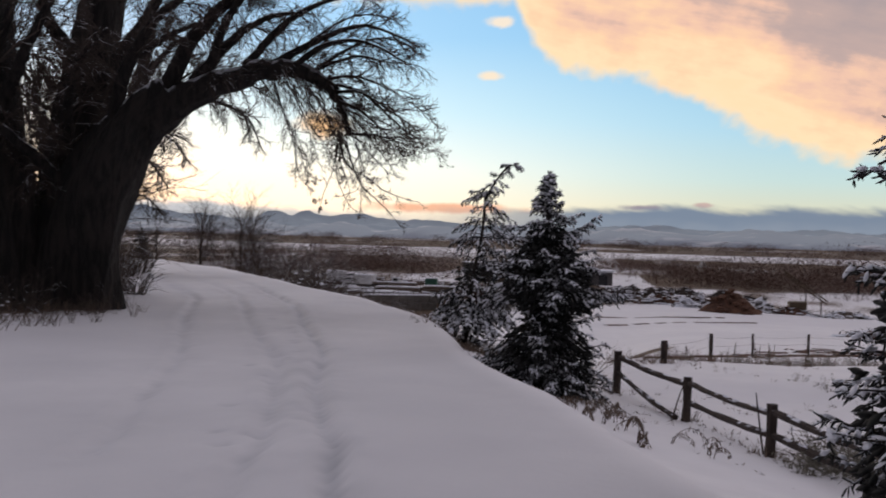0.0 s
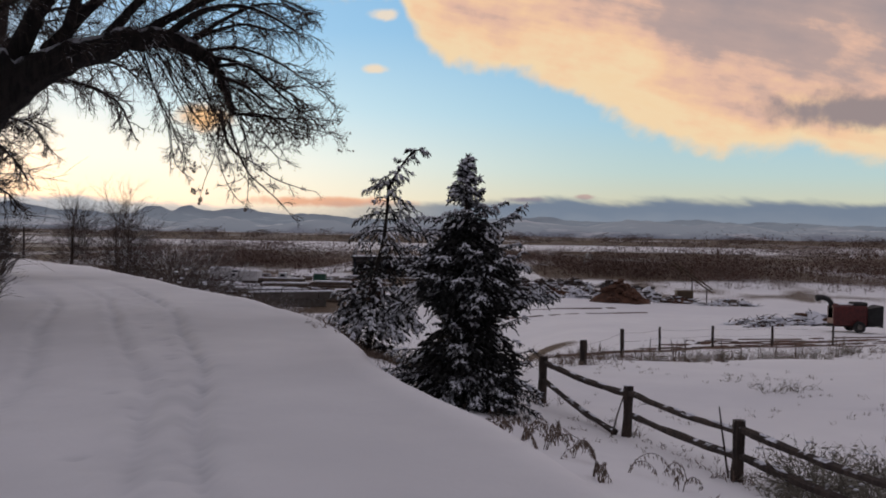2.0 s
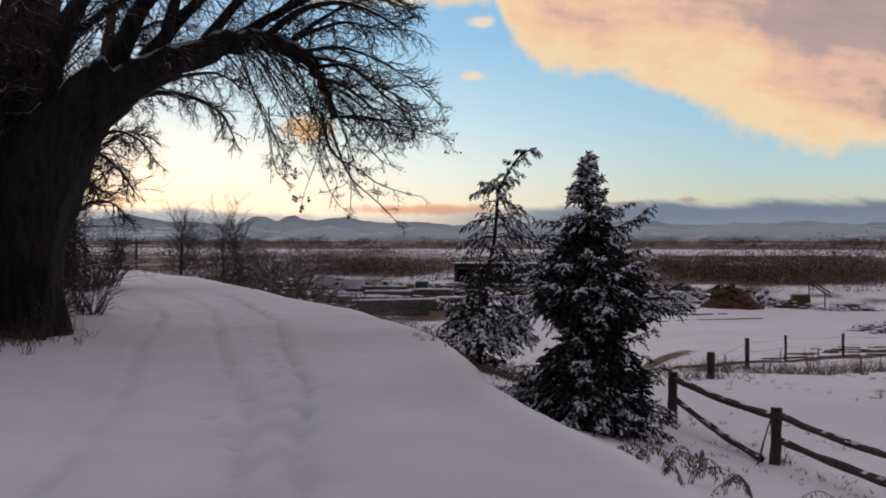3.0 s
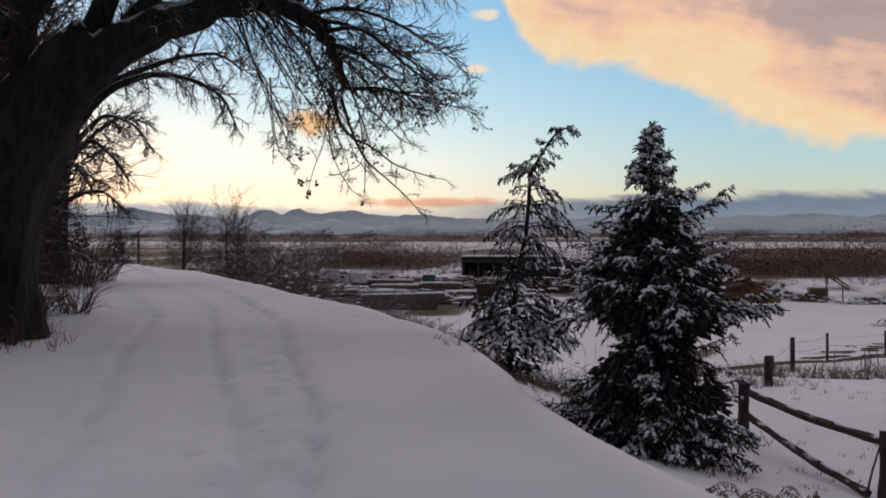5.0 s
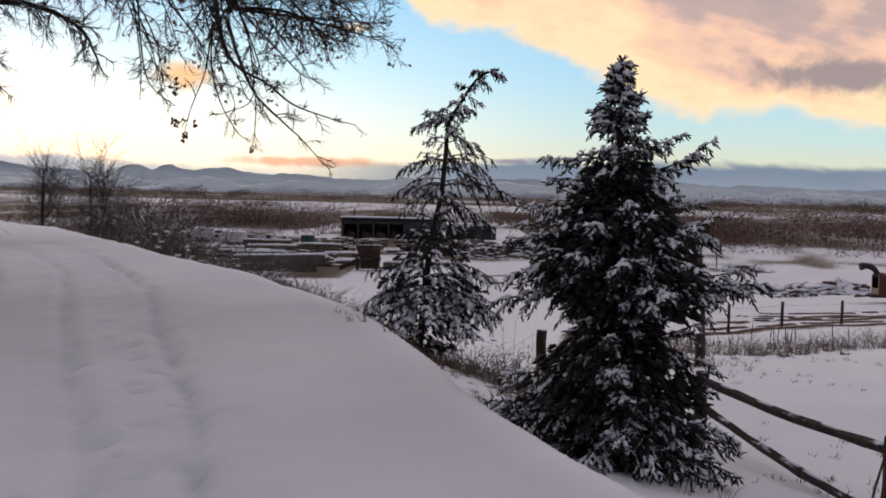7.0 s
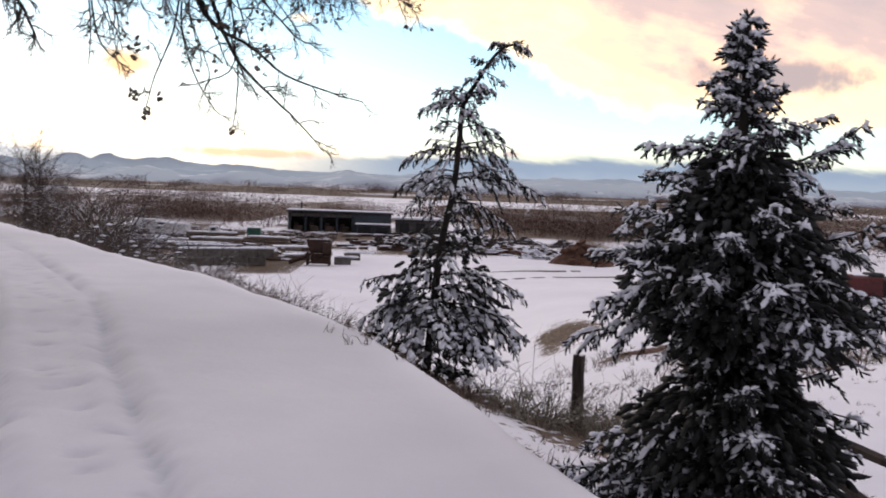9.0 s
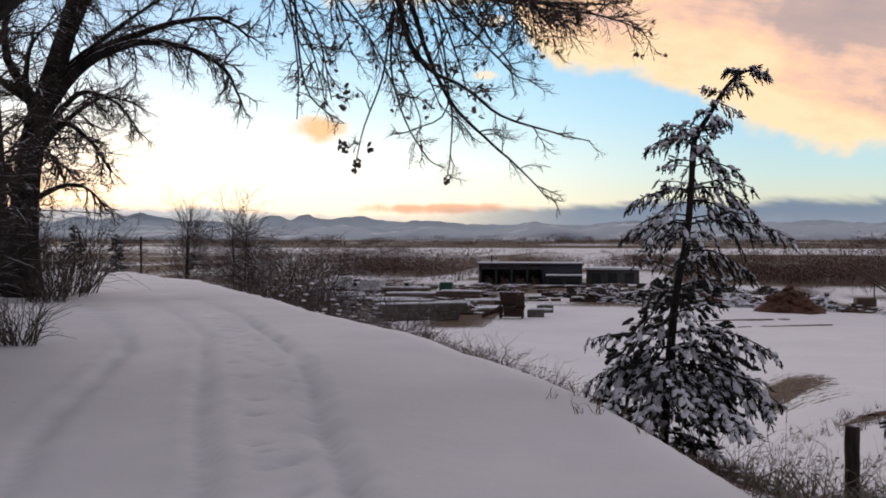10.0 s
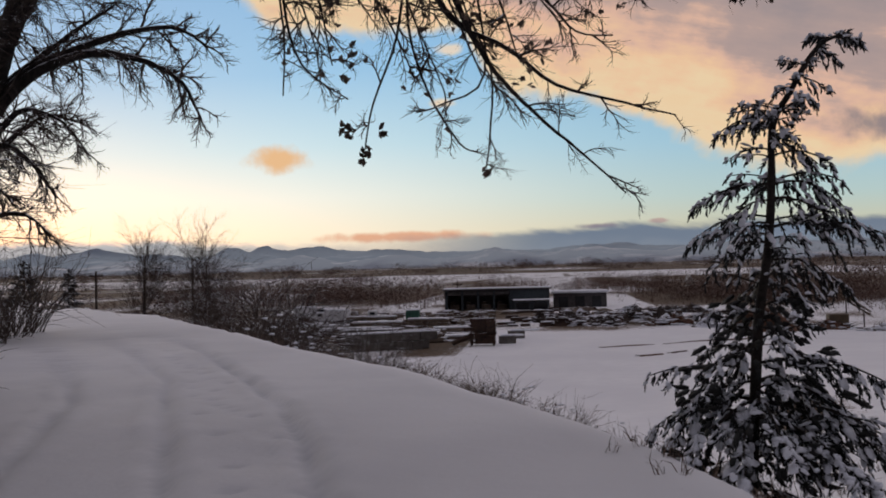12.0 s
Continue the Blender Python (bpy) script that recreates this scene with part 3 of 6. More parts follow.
# ---- bare broadleaf trees ----
def rand_dir(rng):
    while True:
        d = Vector((rng.uniform(-1, 1), rng.uniform(-1, 1), rng.uniform(-1, 1)))
        if 0.1 < d.length < 1:
            return d.normalized()


def smooth_line(pts, per=4):
    """A rounded line through the given points."""
    pts = [Vector(p) for p in pts]
    out = []
    for i in range(len(pts) - 1):
        p0, p1, p2, p3 = pts[max(i - 1, 0)], pts[i], pts[i + 1], pts[min(i + 2, len(pts) - 1)]
        for k in range(per):
            t = k / per
            out.append(0.5 * (2 * p1 + (p2 - p0) * t + (2 * p0 - 5 * p1 + 4 * p2 - p3) * t * t + (3 * p1 - p0 - 3 * p2 + p3) * t ** 3))
    return out + [pts[-1]]


def sprout(b, p, d, length, r, rng, level, droop, seeds=None, sides=(5, 4, 3, 3)):
    """One bough with its branchlets and twigs. droop: how the levels sag (positive) or rise."""
    n = (7, 5, 3, 2)[level]
    pts, q, dirn = [p.copy()], p.copy(), d.copy()
    for k in range(n):
        dirn = (dirn + rand_dir(rng) * (0.18, 0.26, 0.30, 0.28)[level] + Vector((0, 0, -droop[level] / n))).normalized()
        q = q + dirn * (length / n)
        pts.append(q.copy())
    b.tube(pts, [r * (1 - 0.75 * i / n) for i in range(n + 1)], sides[level], cap=False)
    if level == 3:
        if seeds is not None and rng.random() < seeds[1]:
            seeds[0].append(pts[-1])
        return
    count = (9, 7, 4)[level]
    for k in range(count):
        t = (k + rng.uniform(0.1, 0.9)) / count
        if t < 0.10:
            continue
        i = min(int(t * n), n - 1)
        at = pts[i].lerp(pts[i + 1], t * n - i)
        along = (pts[i + 1] - pts[i]).normalized()
        out = (along * rng.uniform(0.6, 1.1) + rand_dir(rng).cross(along).normalized() * rng.uniform(0.4, 0.8)).normalized()
        sprout(b, at, out, length * rng.uniform(0.38, 0.72) * (1.15 - 0.5 * t), r * (0.66 - 0.2 * t), rng, level + 1, droop, seeds, sides)


def limb(tree, pts, r0, r1, rng, boughs, blen, droop, spread=1.0, start=0.25, seeds=None, aim=None, twig_r=0.012, bend=None):
    """A main limb as a part, with its twigs as a part under it."""
    line = smooth_line(pts, 4)
    n = len(line) - 1
    wob = Build()
    line = [p + rand_dir(rng) * r0 * 0.12 for p in line]
    wob.tube(line, [r0 + (r1 - r0) * (i / n) ** 0.75 for i in range(n + 1)], 10)
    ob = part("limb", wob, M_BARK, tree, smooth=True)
    b = Build()
    for k in range(boughs):
        t = start + (1 - start) * (k + rng.uniform(0, 0.9)) / boughs
        i = min(int(t * n), n - 1)
        at = line[i].lerp(line[i + 1], t * n - i)
        along = (line[i + 1] - line[i]).normalized()
        out = along * rng.uniform(0.2, 0.9) + rand_dir(rng) * spread
        if aim is not None:
            out = out + Vector(aim)
        sprout(b, at, out.normalized(), blen * rng.uniform(0.6, 1.15) * (1 - 0.45 * max(0, t - 0.5) * 2), twig_r * rng.uniform(0.8, 1.5), rng, 1 if blen < 1.3 else 0, droop, seeds)
    part("twig_crown", b, M_TWIG, ob, "fine bare twigs with traces of snow", kind="stuff")
    return ob


def bark_trunk(tree, pts, radii, rng, flute=0.10, sides=20):
    line = smooth_line(pts, 5)
    n = len(line) - 1
    rr = np.interp(np.linspace(0, 1, n + 1), np.linspace(0, 1, len(radii)), radii)
    b = Build()
    b.tube(line, list(rr), sides)
    ph = [rng.uniform(0, 6.28) for _ in range(4)]
    for i in range(n + 1):
        for k in range(sides):
            q = b.v[i * sides + k]
            a = 2 * math.pi * k / sides
            f = flute * (math.sin(3 * a + ph[0] + 0.3 * i) + 0.7 * math.sin(5 * a + ph[1] - 0.2 * i) + 0.5 * math.sin(9 * a + ph[2] + 0.15 * i)) + rng.uniform(-0.025, 0.025)
            b.v[i * sides + k] = line[i] + (q - line[i]) * (1 + f)
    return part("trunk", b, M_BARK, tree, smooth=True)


def old_cottonwood():
    rng = random.Random(11)
    tree = thing("cottonwood", (0, 0, 0), "huge old bare cottonwood with a limb arching over the snowy lane", "tree")
    seeds = ([], 0.05)
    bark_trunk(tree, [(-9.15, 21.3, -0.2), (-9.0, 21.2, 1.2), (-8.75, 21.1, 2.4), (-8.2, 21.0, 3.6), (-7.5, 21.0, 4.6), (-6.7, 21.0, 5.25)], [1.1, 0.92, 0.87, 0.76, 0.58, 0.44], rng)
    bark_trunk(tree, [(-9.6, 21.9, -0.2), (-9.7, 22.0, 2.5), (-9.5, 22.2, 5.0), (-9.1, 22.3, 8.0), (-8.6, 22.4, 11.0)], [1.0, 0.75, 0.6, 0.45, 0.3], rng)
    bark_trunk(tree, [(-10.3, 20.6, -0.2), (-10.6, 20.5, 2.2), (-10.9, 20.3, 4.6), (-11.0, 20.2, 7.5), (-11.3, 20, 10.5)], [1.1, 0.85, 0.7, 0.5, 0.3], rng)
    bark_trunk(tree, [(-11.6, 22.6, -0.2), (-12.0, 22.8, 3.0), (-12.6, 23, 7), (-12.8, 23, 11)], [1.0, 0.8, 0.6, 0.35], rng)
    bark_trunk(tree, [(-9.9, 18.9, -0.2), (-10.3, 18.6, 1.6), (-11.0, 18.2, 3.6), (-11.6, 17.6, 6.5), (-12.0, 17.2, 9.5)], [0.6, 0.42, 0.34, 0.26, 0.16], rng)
    # the arching limb and the curtain of twigs at its end
    limb(tree, [(-7.3, 21.0, 4.55), (-6.4, 21.0, 5.1), (-5.5, 21.05, 5.55), (-4.6, 21.1, 5.78), (-3.8, 21.15, 5.78), (-3.2, 21.15, 5.45), (-2.88, 21.2, 5.0), (-2.7, 21.2, 4.4)], 0.45, 0.045, rng, 44, 1.28,
         (0.1, 0.8, 0.4, 0.1), 0.9, 0.2, None, (0.35, 0, 0.1), 0.015)
    ends = [(-3.85, 3.75), (-3.6, 3.45), (-3.4, 3.3), (-3.0, 3.4), (-2.75, 3.3), (-2.40, 3.2), (-2.15, 3.3), (-0.6, 3.95), (-0.75, 4.4), (-3.2, 3.7), (-2.5, 3.6), (-1.8, 3.7), (-2.9, 4.2), (-1.3, 4.3), (-2.2, 4.4), (-1.5, 4.0), (-3.1, 3.95), (-2.7, 3.8), (-2.0, 3.9)]
    for ex, ez in ends:
        sx = max(-5.0, min(-2.7, ex - 1.5 + rng.uniform(-0.7, 0.5)))
        sz = float(np.interp(sx, [-5.3, -4.3, -3.6, -3.1, -2.7], [5.75, 5.85, 5.6, 5.05, 4.4]))
        yy = 21.5 + rng.uniform(-0.9, 0.7)
        drop = sz - ez
        limb(tree, [(sx, 21.15, sz), (sx + (ex - sx) * 0.28, 21.2 + (yy - 21.2) * 0.4, sz - drop * rng.uniform(-0.05, 0.2)), (sx + (ex - sx) * 0.58, 21.2 + (yy - 21.2) * 0.75, sz - drop * rng.uniform(0.3, 0.45)), (sx + (ex - sx) * 0.84 + rng.uniform(-0.1, 0.1), yy, sz - drop * 0.72), (ex, yy, ez)], 0.026, 0.005, rng, 15, 0.55,
             (0.3, 0.25, 0.0, -0.25), 0.9, 0.15, seeds, (0.2, 0, -0.05), 0.008)
    # the longest strands, hanging lowest
    for strand, thick, count in (([(-2.9, 4.5), (-2.75, 3.9), (-2.56, 3.63), (-2.23, 3.46), (-1.9, 3.2), (-1.41, 3.02), (-1.07, 2.95)], 0.034, 9), ([(-2.75, 4.3), (-2.55, 3.7), (-2.31, 3.26), (-1.98, 2.93), (-1.7, 2.68), (-1.45, 2.40)], 0.028, 9),
                                 ([(-2.95, 4.2), (-3.03, 3.6), (-3.22, 3.12), (-3.25, 2.78)], 0.013, 3), ([(-2.9, 4.2), (-2.94, 3.67), (-2.81, 3.18), (-2.6, 2.81), (-2.46, 2.73)], 0.013, 4), ([(-2.5, 3.7), (-2.35, 3.28), (-2.38, 2.84), (-2.41, 2.62)], 0.011, 3),
                                 ([(-3.9, 4.6), (-3.85, 3.89), (-3.69, 3.39), (-3.37, 3.13)], 0.016, 5), ([(-3.95, 4.5), (-3.85, 3.7), (-3.88, 3.2)], 0.012, 3), ([(-2.6, 4.4), (-1.98, 3.78), (-1.75, 3.56), (-1.5, 3.5)], 0.014, 5), ([(-2.5, 4.2), (-2.4, 3.3), (-2.72, 3.08), (-2.9, 3.03)], 0.010, 3)):
        limb(tree, [(x, 21.1 + rng.uniform(-0.12, 0.12), z) for x, z in strand], thick, 0.005, rng, count, 0.36, (0.2, 0.2, 0.0, -0.3), 0.8, 0.3, (seeds[0], 0.22), (0.15, 0, -0.05), 0.007)
    # dense boughs over the arch, sweeping out to the lane
    for strand in ([(-3.6, 5.75), (-2.6, 6.1), (-2.0, 6.0), (-1.2, 5.9)], [(-3.2, 5.6), (-2.57, 5.69), (-1.74, 5.36), (-0.95, 4.84)], [(-3.0, 5.3), (-2.37, 5.28), (-1.54, 4.6), (-1.1, 4.3)], [(-3.5, 5.8), (-2.6, 6.3), (-1.9, 6.45), (-1.2, 6.2)], [(-3.3, 5.5), (-2.6, 5.4), (-1.9, 5.0), (-1.3, 4.6)],
                   [(-4.3, 5.85), (-3.4, 6.5), (-2.5, 6.9), (-1.6, 6.8)], [(-2.9, 5.1), (-2.4, 4.9), (-1.8, 4.4), (-1.4, 3.9)]):
        y1 = 21.1 + rng.uniform(-0.6, 0.6)
        limb(tree, [(x, 21.15 + (y1 - 21.15) * k / 3, z) for k, (x, z) in enumerate(strand)], 0.05, 0.008, rng, 22, 0.75, (0.3, 0.35, 0.1, -0.2), 0.8, 0.12, None, (0.35, 0, -0.1), 0.011)
    limb(tree, [(-5.0, 21.0, 5.85), (-4.2, 21.3, 6.9), (-3.2, 21.4, 7.4), (-2.2, 21.4, 7.5)], 0.12, 0.02, rng, 22, 1.1, (0.2, 0.3, 0.0, -0.2), 0.9, 0.1, None, (0.2, 0, 0), 0.012)
    limb(tree, [(-4.0, 21.1, 5.85), (-3.1, 20.8, 6.3), (-2.2, 20.7, 6.3), (-1.4, 20.7, 5.9)], 0.09, 0.015, rng, 19, 0.95, (0.2, 0.3, 0.0, -0.2), 0.9, 0.1, None, (0.2, 0, 0), 0.011)
    limb(tree, [(-5.9, 21.0, 5.6), (-5.3, 20.6, 6.8), (-4.4, 20.5, 7.9), (-3.3, 20.5, 8.5)], 0.14, 0.02, rng, 13, 1.2, (0.2, 0.3, 0.0, -0.2), 0.9, 0.1, None, None, 0.013)
    limb(tree, [(-4.4, 21.1, 5.9), (-3.4, 21.2, 6.5), (-2.4, 21.3, 6.8), (-1.5, 21.3, 6.5)], 0.12, 0.015, rng, 19, 1.0, (0.2, 0.5, 0.2, 0.0), 0.8, 0.15, None, (0.3, 0, 0.1), 0.012)
    # higher boughs
    limb(tree, [(-7.0, 21.0, 5.0), (-6.4, 20.9, 6.2), (-5.4, 20.8, 7.2), (-4.0, 20.8, 7.8), (-2.8, 20.9, 7.7)], 0.26, 0.03, rng, 20, 1.35, (0.2, 0.5, 0.2, 0.0), 0.8, 0.2, None, (0.2, 0, 0), 0.016)
    limb(tree, [(-8.1, 21.0, 3.9), (-7.8, 20.6, 5.2), (-7.0, 20.2, 6.4), (-6.0, 20.0, 7.2), (-4.9, 20.0, 7.6)], 0.24, 0.03, rng, 20, 1.35, (0.2, 0.5, 0.2, 0.0), 0.9, 0.2, None, None, 0.016)
    limb(tree, [(-9.5, 22.1, 4.4), (-8.7, 22.0, 6.0), (-7.6, 21.8, 7.4), (-6.6, 21.7, 8.8)], 0.30, 0.06, rng, 8, 1.5, (0.2, 0.4, 0.2, 0.0), 0.9, 0.2, None, None, 0.017)
    limb(tree, [(-9.3, 22.2, 6.0), (-10.2, 21.6, 7.2), (-9.4, 20.9, 8.2), (-8.4, 20.6, 9.0)], 0.22, 0.05, rng, 8, 1.5, (0.2, 0.4, 0.2, 0.0), 0.9, 0.15, None, None, 0.017)
    limb(tree, [(-10.7, 20.5, 3.0), (-11.4, 19.4, 4.6), (-11.8, 18.6, 6.2), (-11.6, 18.0, 8.0)], 0.30, 0.06, rng, 18, 1.5, (0.3, 0.5, 0.2, 0.0), 0.9, 0.15, None, None, 0.017)
    limb(tree, [(-10.8, 20.4, 4.0), (-9.8, 19.8, 5.4), (-9.0, 19.5, 6.6), (-8.2, 19.4, 7.6)], 0.22, 0.05, rng, 20, 1.4, (0.4, 0.5, 0.2, 0.0), 0.9, 0.1, None, None, 0.016)
    limb(tree, [(-8.8, 21.2, 2.6), (-9.6, 20.2, 3.8), (-10.2, 19.4, 4.6), (-10.4, 18.6, 5.8)], 0.20, 0.04, rng, 18, 1.3, (0.4, 0.5, 0.2, 0.0), 0.9, 0.1, None, None, 0.015)
    limb(tree, [(-9.0, 22.3, 7.6), (-8.0, 22.6, 8.4), (-6.8, 22.8, 8.7), (-5.8, 22.9, 8.4)], 0.22, 0.04, rng, 8, 1.5, (0.3, 0.5, 0.2, 0.0), 0.9, 0.1, None, None, 0.016)
    for pts in ([(-9.3, 21.6, 3.4), (-9.0, 20.6, 4.8), (-8.4, 20.0, 5.8), (-7.6, 19.7, 6.4)], [(-9.2, 22.0, 4.6), (-8.3, 21.7, 5.8), (-7.2, 21.5, 6.6), (-6.0, 21.4, 7.0)],
                [(-6.2, 21.0, 5.5), (-5.6, 21.3, 6.4), (-4.8, 21.5, 7.0), (-3.8, 21.6, 7.2)], [(-10.9, 20.3, 5.0), (-10.2, 20.0, 6.4), (-9.6, 19.8, 7.6), (-8.8, 19.7, 8.6)]):
        limb(tree, pts, 0.18, 0.03, rng, 24, 1.25, (0.2, 0.45, 0.2, 0.0), 0.9, 0.1, None, None, 0.016)
    # curled dead leaves and seed clusters left on the twig ends
    b = Build()
    spots = [p for p in seeds[0] if p.z < 4.8][:260]
    for c in ((-3.25, 21.1, 2.78), (-2.41, 21.1, 2.60), (-3.38, 21.1, 2.92), (-3.42, 21.1, 2.95), (-3.14, 21.1, 2.93), (-3.27, 21.1, 2.72), (-3.42, 21.1, 3.3)):
        spots += [Vector(c) + rand_dir(rng) * 0.035 for _ in range(5)]
    for p in spots:
        for _ in range(3):
            d = rand_dir(rng)
            b.leaf(p + rand_dir(rng) * 0.015 + Vector((0, 0, -0.015)), d * 0.030, d.orthogonal().normalized() * 0.018)
    part("dead_leaves", b, M_WEED, tree, "few curled dead leaves on the twig ends", kind="stuff")
    return tree


def second_cottonwood():
    rng = random.Random(23)
    tree = thing("cottonwood", (0, 0, 0), "bare spreading cottonwood behind the first beside the lane", "tree")
    y = 38.0
    bark_trunk(tree, [(-17.6, y, -0.1), (-17.5, y, 2.0), (-17.35, y, 4.0), (-16.9, y, 5.7), (-16.3, y, 7.3), (-15.8, y + 0.2, 9.5), (-15.6, y + 0.3, 12)], [0.75, 0.45, 0.36, 0.33, 0.28, 0.2, 0.1], rng)
    bark_trunk(tree, [(-18.6, y + 0.5, -0.1), (-19.0, y + 0.6, 3.0), (-19.2, y + 0.8, 6.0), (-19.4, y + 1, 10)], [0.7, 0.5, 0.4, 0.25], rng)
    droop = (0.2, 0.45, 0.15, -0.2)
    limb(tree, [(-17.0, y, 5.4), (-15.6, y - 0.3, 6.8), (-14.1, y - 0.5, 7.45), (-12.8, y - 0.6, 7.5), (-11.8, y - 0.6, 7.2), (-11.0, y - 0.6, 6.7), (-10.5, y - 0.6, 5.7)], 0.20, 0.025, rng, 38, 1.28, droop, 0.7, 0.25, None, (0.1, 0, -0.1), 0.026)
    limb(tree, [(-17.3, y, 4.0), (-16.4, y - 0.4, 4.95), (-15.7, y - 0.6, 5.3), (-14.9, y - 0.7, 4.7), (-14.3, y - 0.7, 3.9)], 0.17, 0.03, rng, 24, 1.2, droop, 0.7, 0.2, None, (0.1, 0, -0.2), 0.024)
    limb(tree, [(-16.8, y, 6.2), (-15.3, y + 0.3, 7.5), (-13.4, y + 0.5, 8.2), (-11.7, y + 0.5, 8.4), (-10.7, y + 0.5, 7.8)], 0.18, 0.03, rng, 28, 1.28, droop, 0.8, 0.2, None, None, 0.026)
    limb(tree, [(-16.2, y, 7.6), (-15.0, y - 0.5, 9.0), (-13.8, y - 0.8, 9.9), (-12.4, y - 0.8, 10.2)], 0.2, 0.03, rng, 26, 1.28, droop, 0.8, 0.2, None, None, 0.026)
    limb(tree, [(-17.4, y, 3.4), (-18.4, y - 0.8, 5.0), (-19.0, y - 1.2, 6.6), (-19.2, y - 1.4, 8.6)], 0.2, 0.03, rng, 26, 1.28, droop, 0.9, 0.1, None, None, 0.026)
    limb(tree, [(-16.9, y, 5.8), (-17.6, y - 0.5, 7.2), (-17.4, y - 0.8, 8.6), (-16.8, y - 0.9, 10.0)], 0.2, 0.03, rng, 26, 1.28, droop, 0.9, 0.1, None, None, 0.026)
    limb(tree, [(-17.2, y, 4.6), (-16.0, y - 0.6, 5.6), (-15.0, y - 1.0, 6.1), (-14.0, y - 1.1, 5.8), (-13.3, y - 1.1, 5.0)], 0.14, 0.02, rng, 28, 1.25, droop, 0.8, 0.2, None, None, 0.022)
    limb(tree, [(-16.5, y, 6.8), (-15.6, y - 0.8, 8.2), (-14.6, y - 1.2, 9.0), (-13.2, y - 1.3, 9.2)], 0.15, 0.02, rng, 30, 1.25, droop, 0.8, 0.2, None, None, 0.022)
    limb(tree, [(-17.5, y, 3.2), (-18.2, y - 1.0, 4.0), (-18.6, y - 1.6, 5.2), (-18.2, y - 2.0, 6.4)], 0.15, 0.02, rng, 30, 1.25, droop, 0.8, 0.1, None, None, 0.022)
    limb(tree, [(-16.9, y, 5.8), (-17.8, y - 1.0, 6.8), (-17.6, y - 1.6, 8.0), (-16.6, y - 1.8, 9.0)], 0.15, 0.02, rng, 30, 1.25, droop, 0.8, 0.1, None, None, 0.022)
    for pts in ([(-17.4, y, 3.6), (-16.6, y - 1.0, 4.3), (-15.8, y - 1.4, 4.4), (-15.1, y - 1.5, 3.8)], [(-17.3, y, 4.3), (-16.5, y + 0.8, 5.6), (-15.6, y + 1.2, 6.3), (-14.6, y + 1.3, 6.1)], [(-17.5, y, 3.0), (-16.9, y - 1.6, 3.4), (-16.3, y - 2.2, 3.2), (-15.8, y - 2.4, 2.5)],
                [(-17.0, y, 5.2), (-16.6, y - 1.2, 6.4), (-16.0, y - 1.8, 7.4), (-15.2, y - 2.0, 7.9)], [(-16.6, y, 6.6), (-15.4, y + 0.9, 8.0), (-14.4, y + 1.2, 8.8), (-13.4, y + 1.2, 9.4)]):
        limb(tree, pts, 0.13, 0.02, rng, 34, 1.2, droop, 0.8, 0.1, None, None, 0.022)
    limb(tree, [(-17.4, y, 3.0), (-16.6, y + 0.6, 3.6), (-15.9, y + 0.9, 3.5), (-15.4, y + 1.0, 2.9)], 0.12, 0.02, rng, 16, 1.2, droop, 0.8, 0.2, None, None, 0.022)
    return tree


def shrub(name, place, wide, tall, count, seed, mat, label, category="bush", lean=0.6, snow=0, thick=0.006, leaves=0, level=2, sag=(0.2, 0.3, 0.4, 0.3)):
    """A many-stemmed bush with forking twigs."""
    rng = random.Random(seed)
    base = Vector((place[0], place[1], ground_z(place[0], place[1]) - 0.03 if len(place) < 3 else place[2]))
    ob = thing(name, base, label, category)
    b, s, lv = Build(), Build(), Build()
    for _ in range(count):
        a, r = rng.uniform(0, 6.283), wide * math.sqrt(rng.random()) * 0.55
        p = Vector((r * math.cos(a), r * math.sin(a), 0))
        d = Vector((math.cos(a) * lean * rng.uniform(0.2, 1), math.sin(a) * lean * rng.uniform(0.2, 1), rng.uniform(0.7, 1.1))).normalized()
        keep = len(b.v)
        sprout(b, p, d, tall * rng.uniform(0.6, 1.1), thick * rng.uniform(0.8, 1.5), rng, level, sag, None, (5, 4, 3, 3))
        for q in b.v[keep::7]:
            if snow and rng.random() < snow:
                s.lump(q + Vector((0, 0, 0.01)), tall * 0.07, tall * 0.05, tall * 0.025, rng, 0.3)
            if leaves and rng.random() < leaves:
                dd = rand_dir(rng)
                lv.leaf(q + rand_dir(rng) * 0.02, dd * 0.035, dd.orthogonal().normalized() * 0.014)
    part("brushwood", b, mat, ob, kind="stuff")
    if s.v:
        part("snow", s, M_SNOW, ob, "thin snow caught in the twigs", True, "stuff")
    if lv.v:
        part("leaves", lv, M_SAGE if mat is M_SAGE else M_WEED, ob, kind="stuff")
    return ob


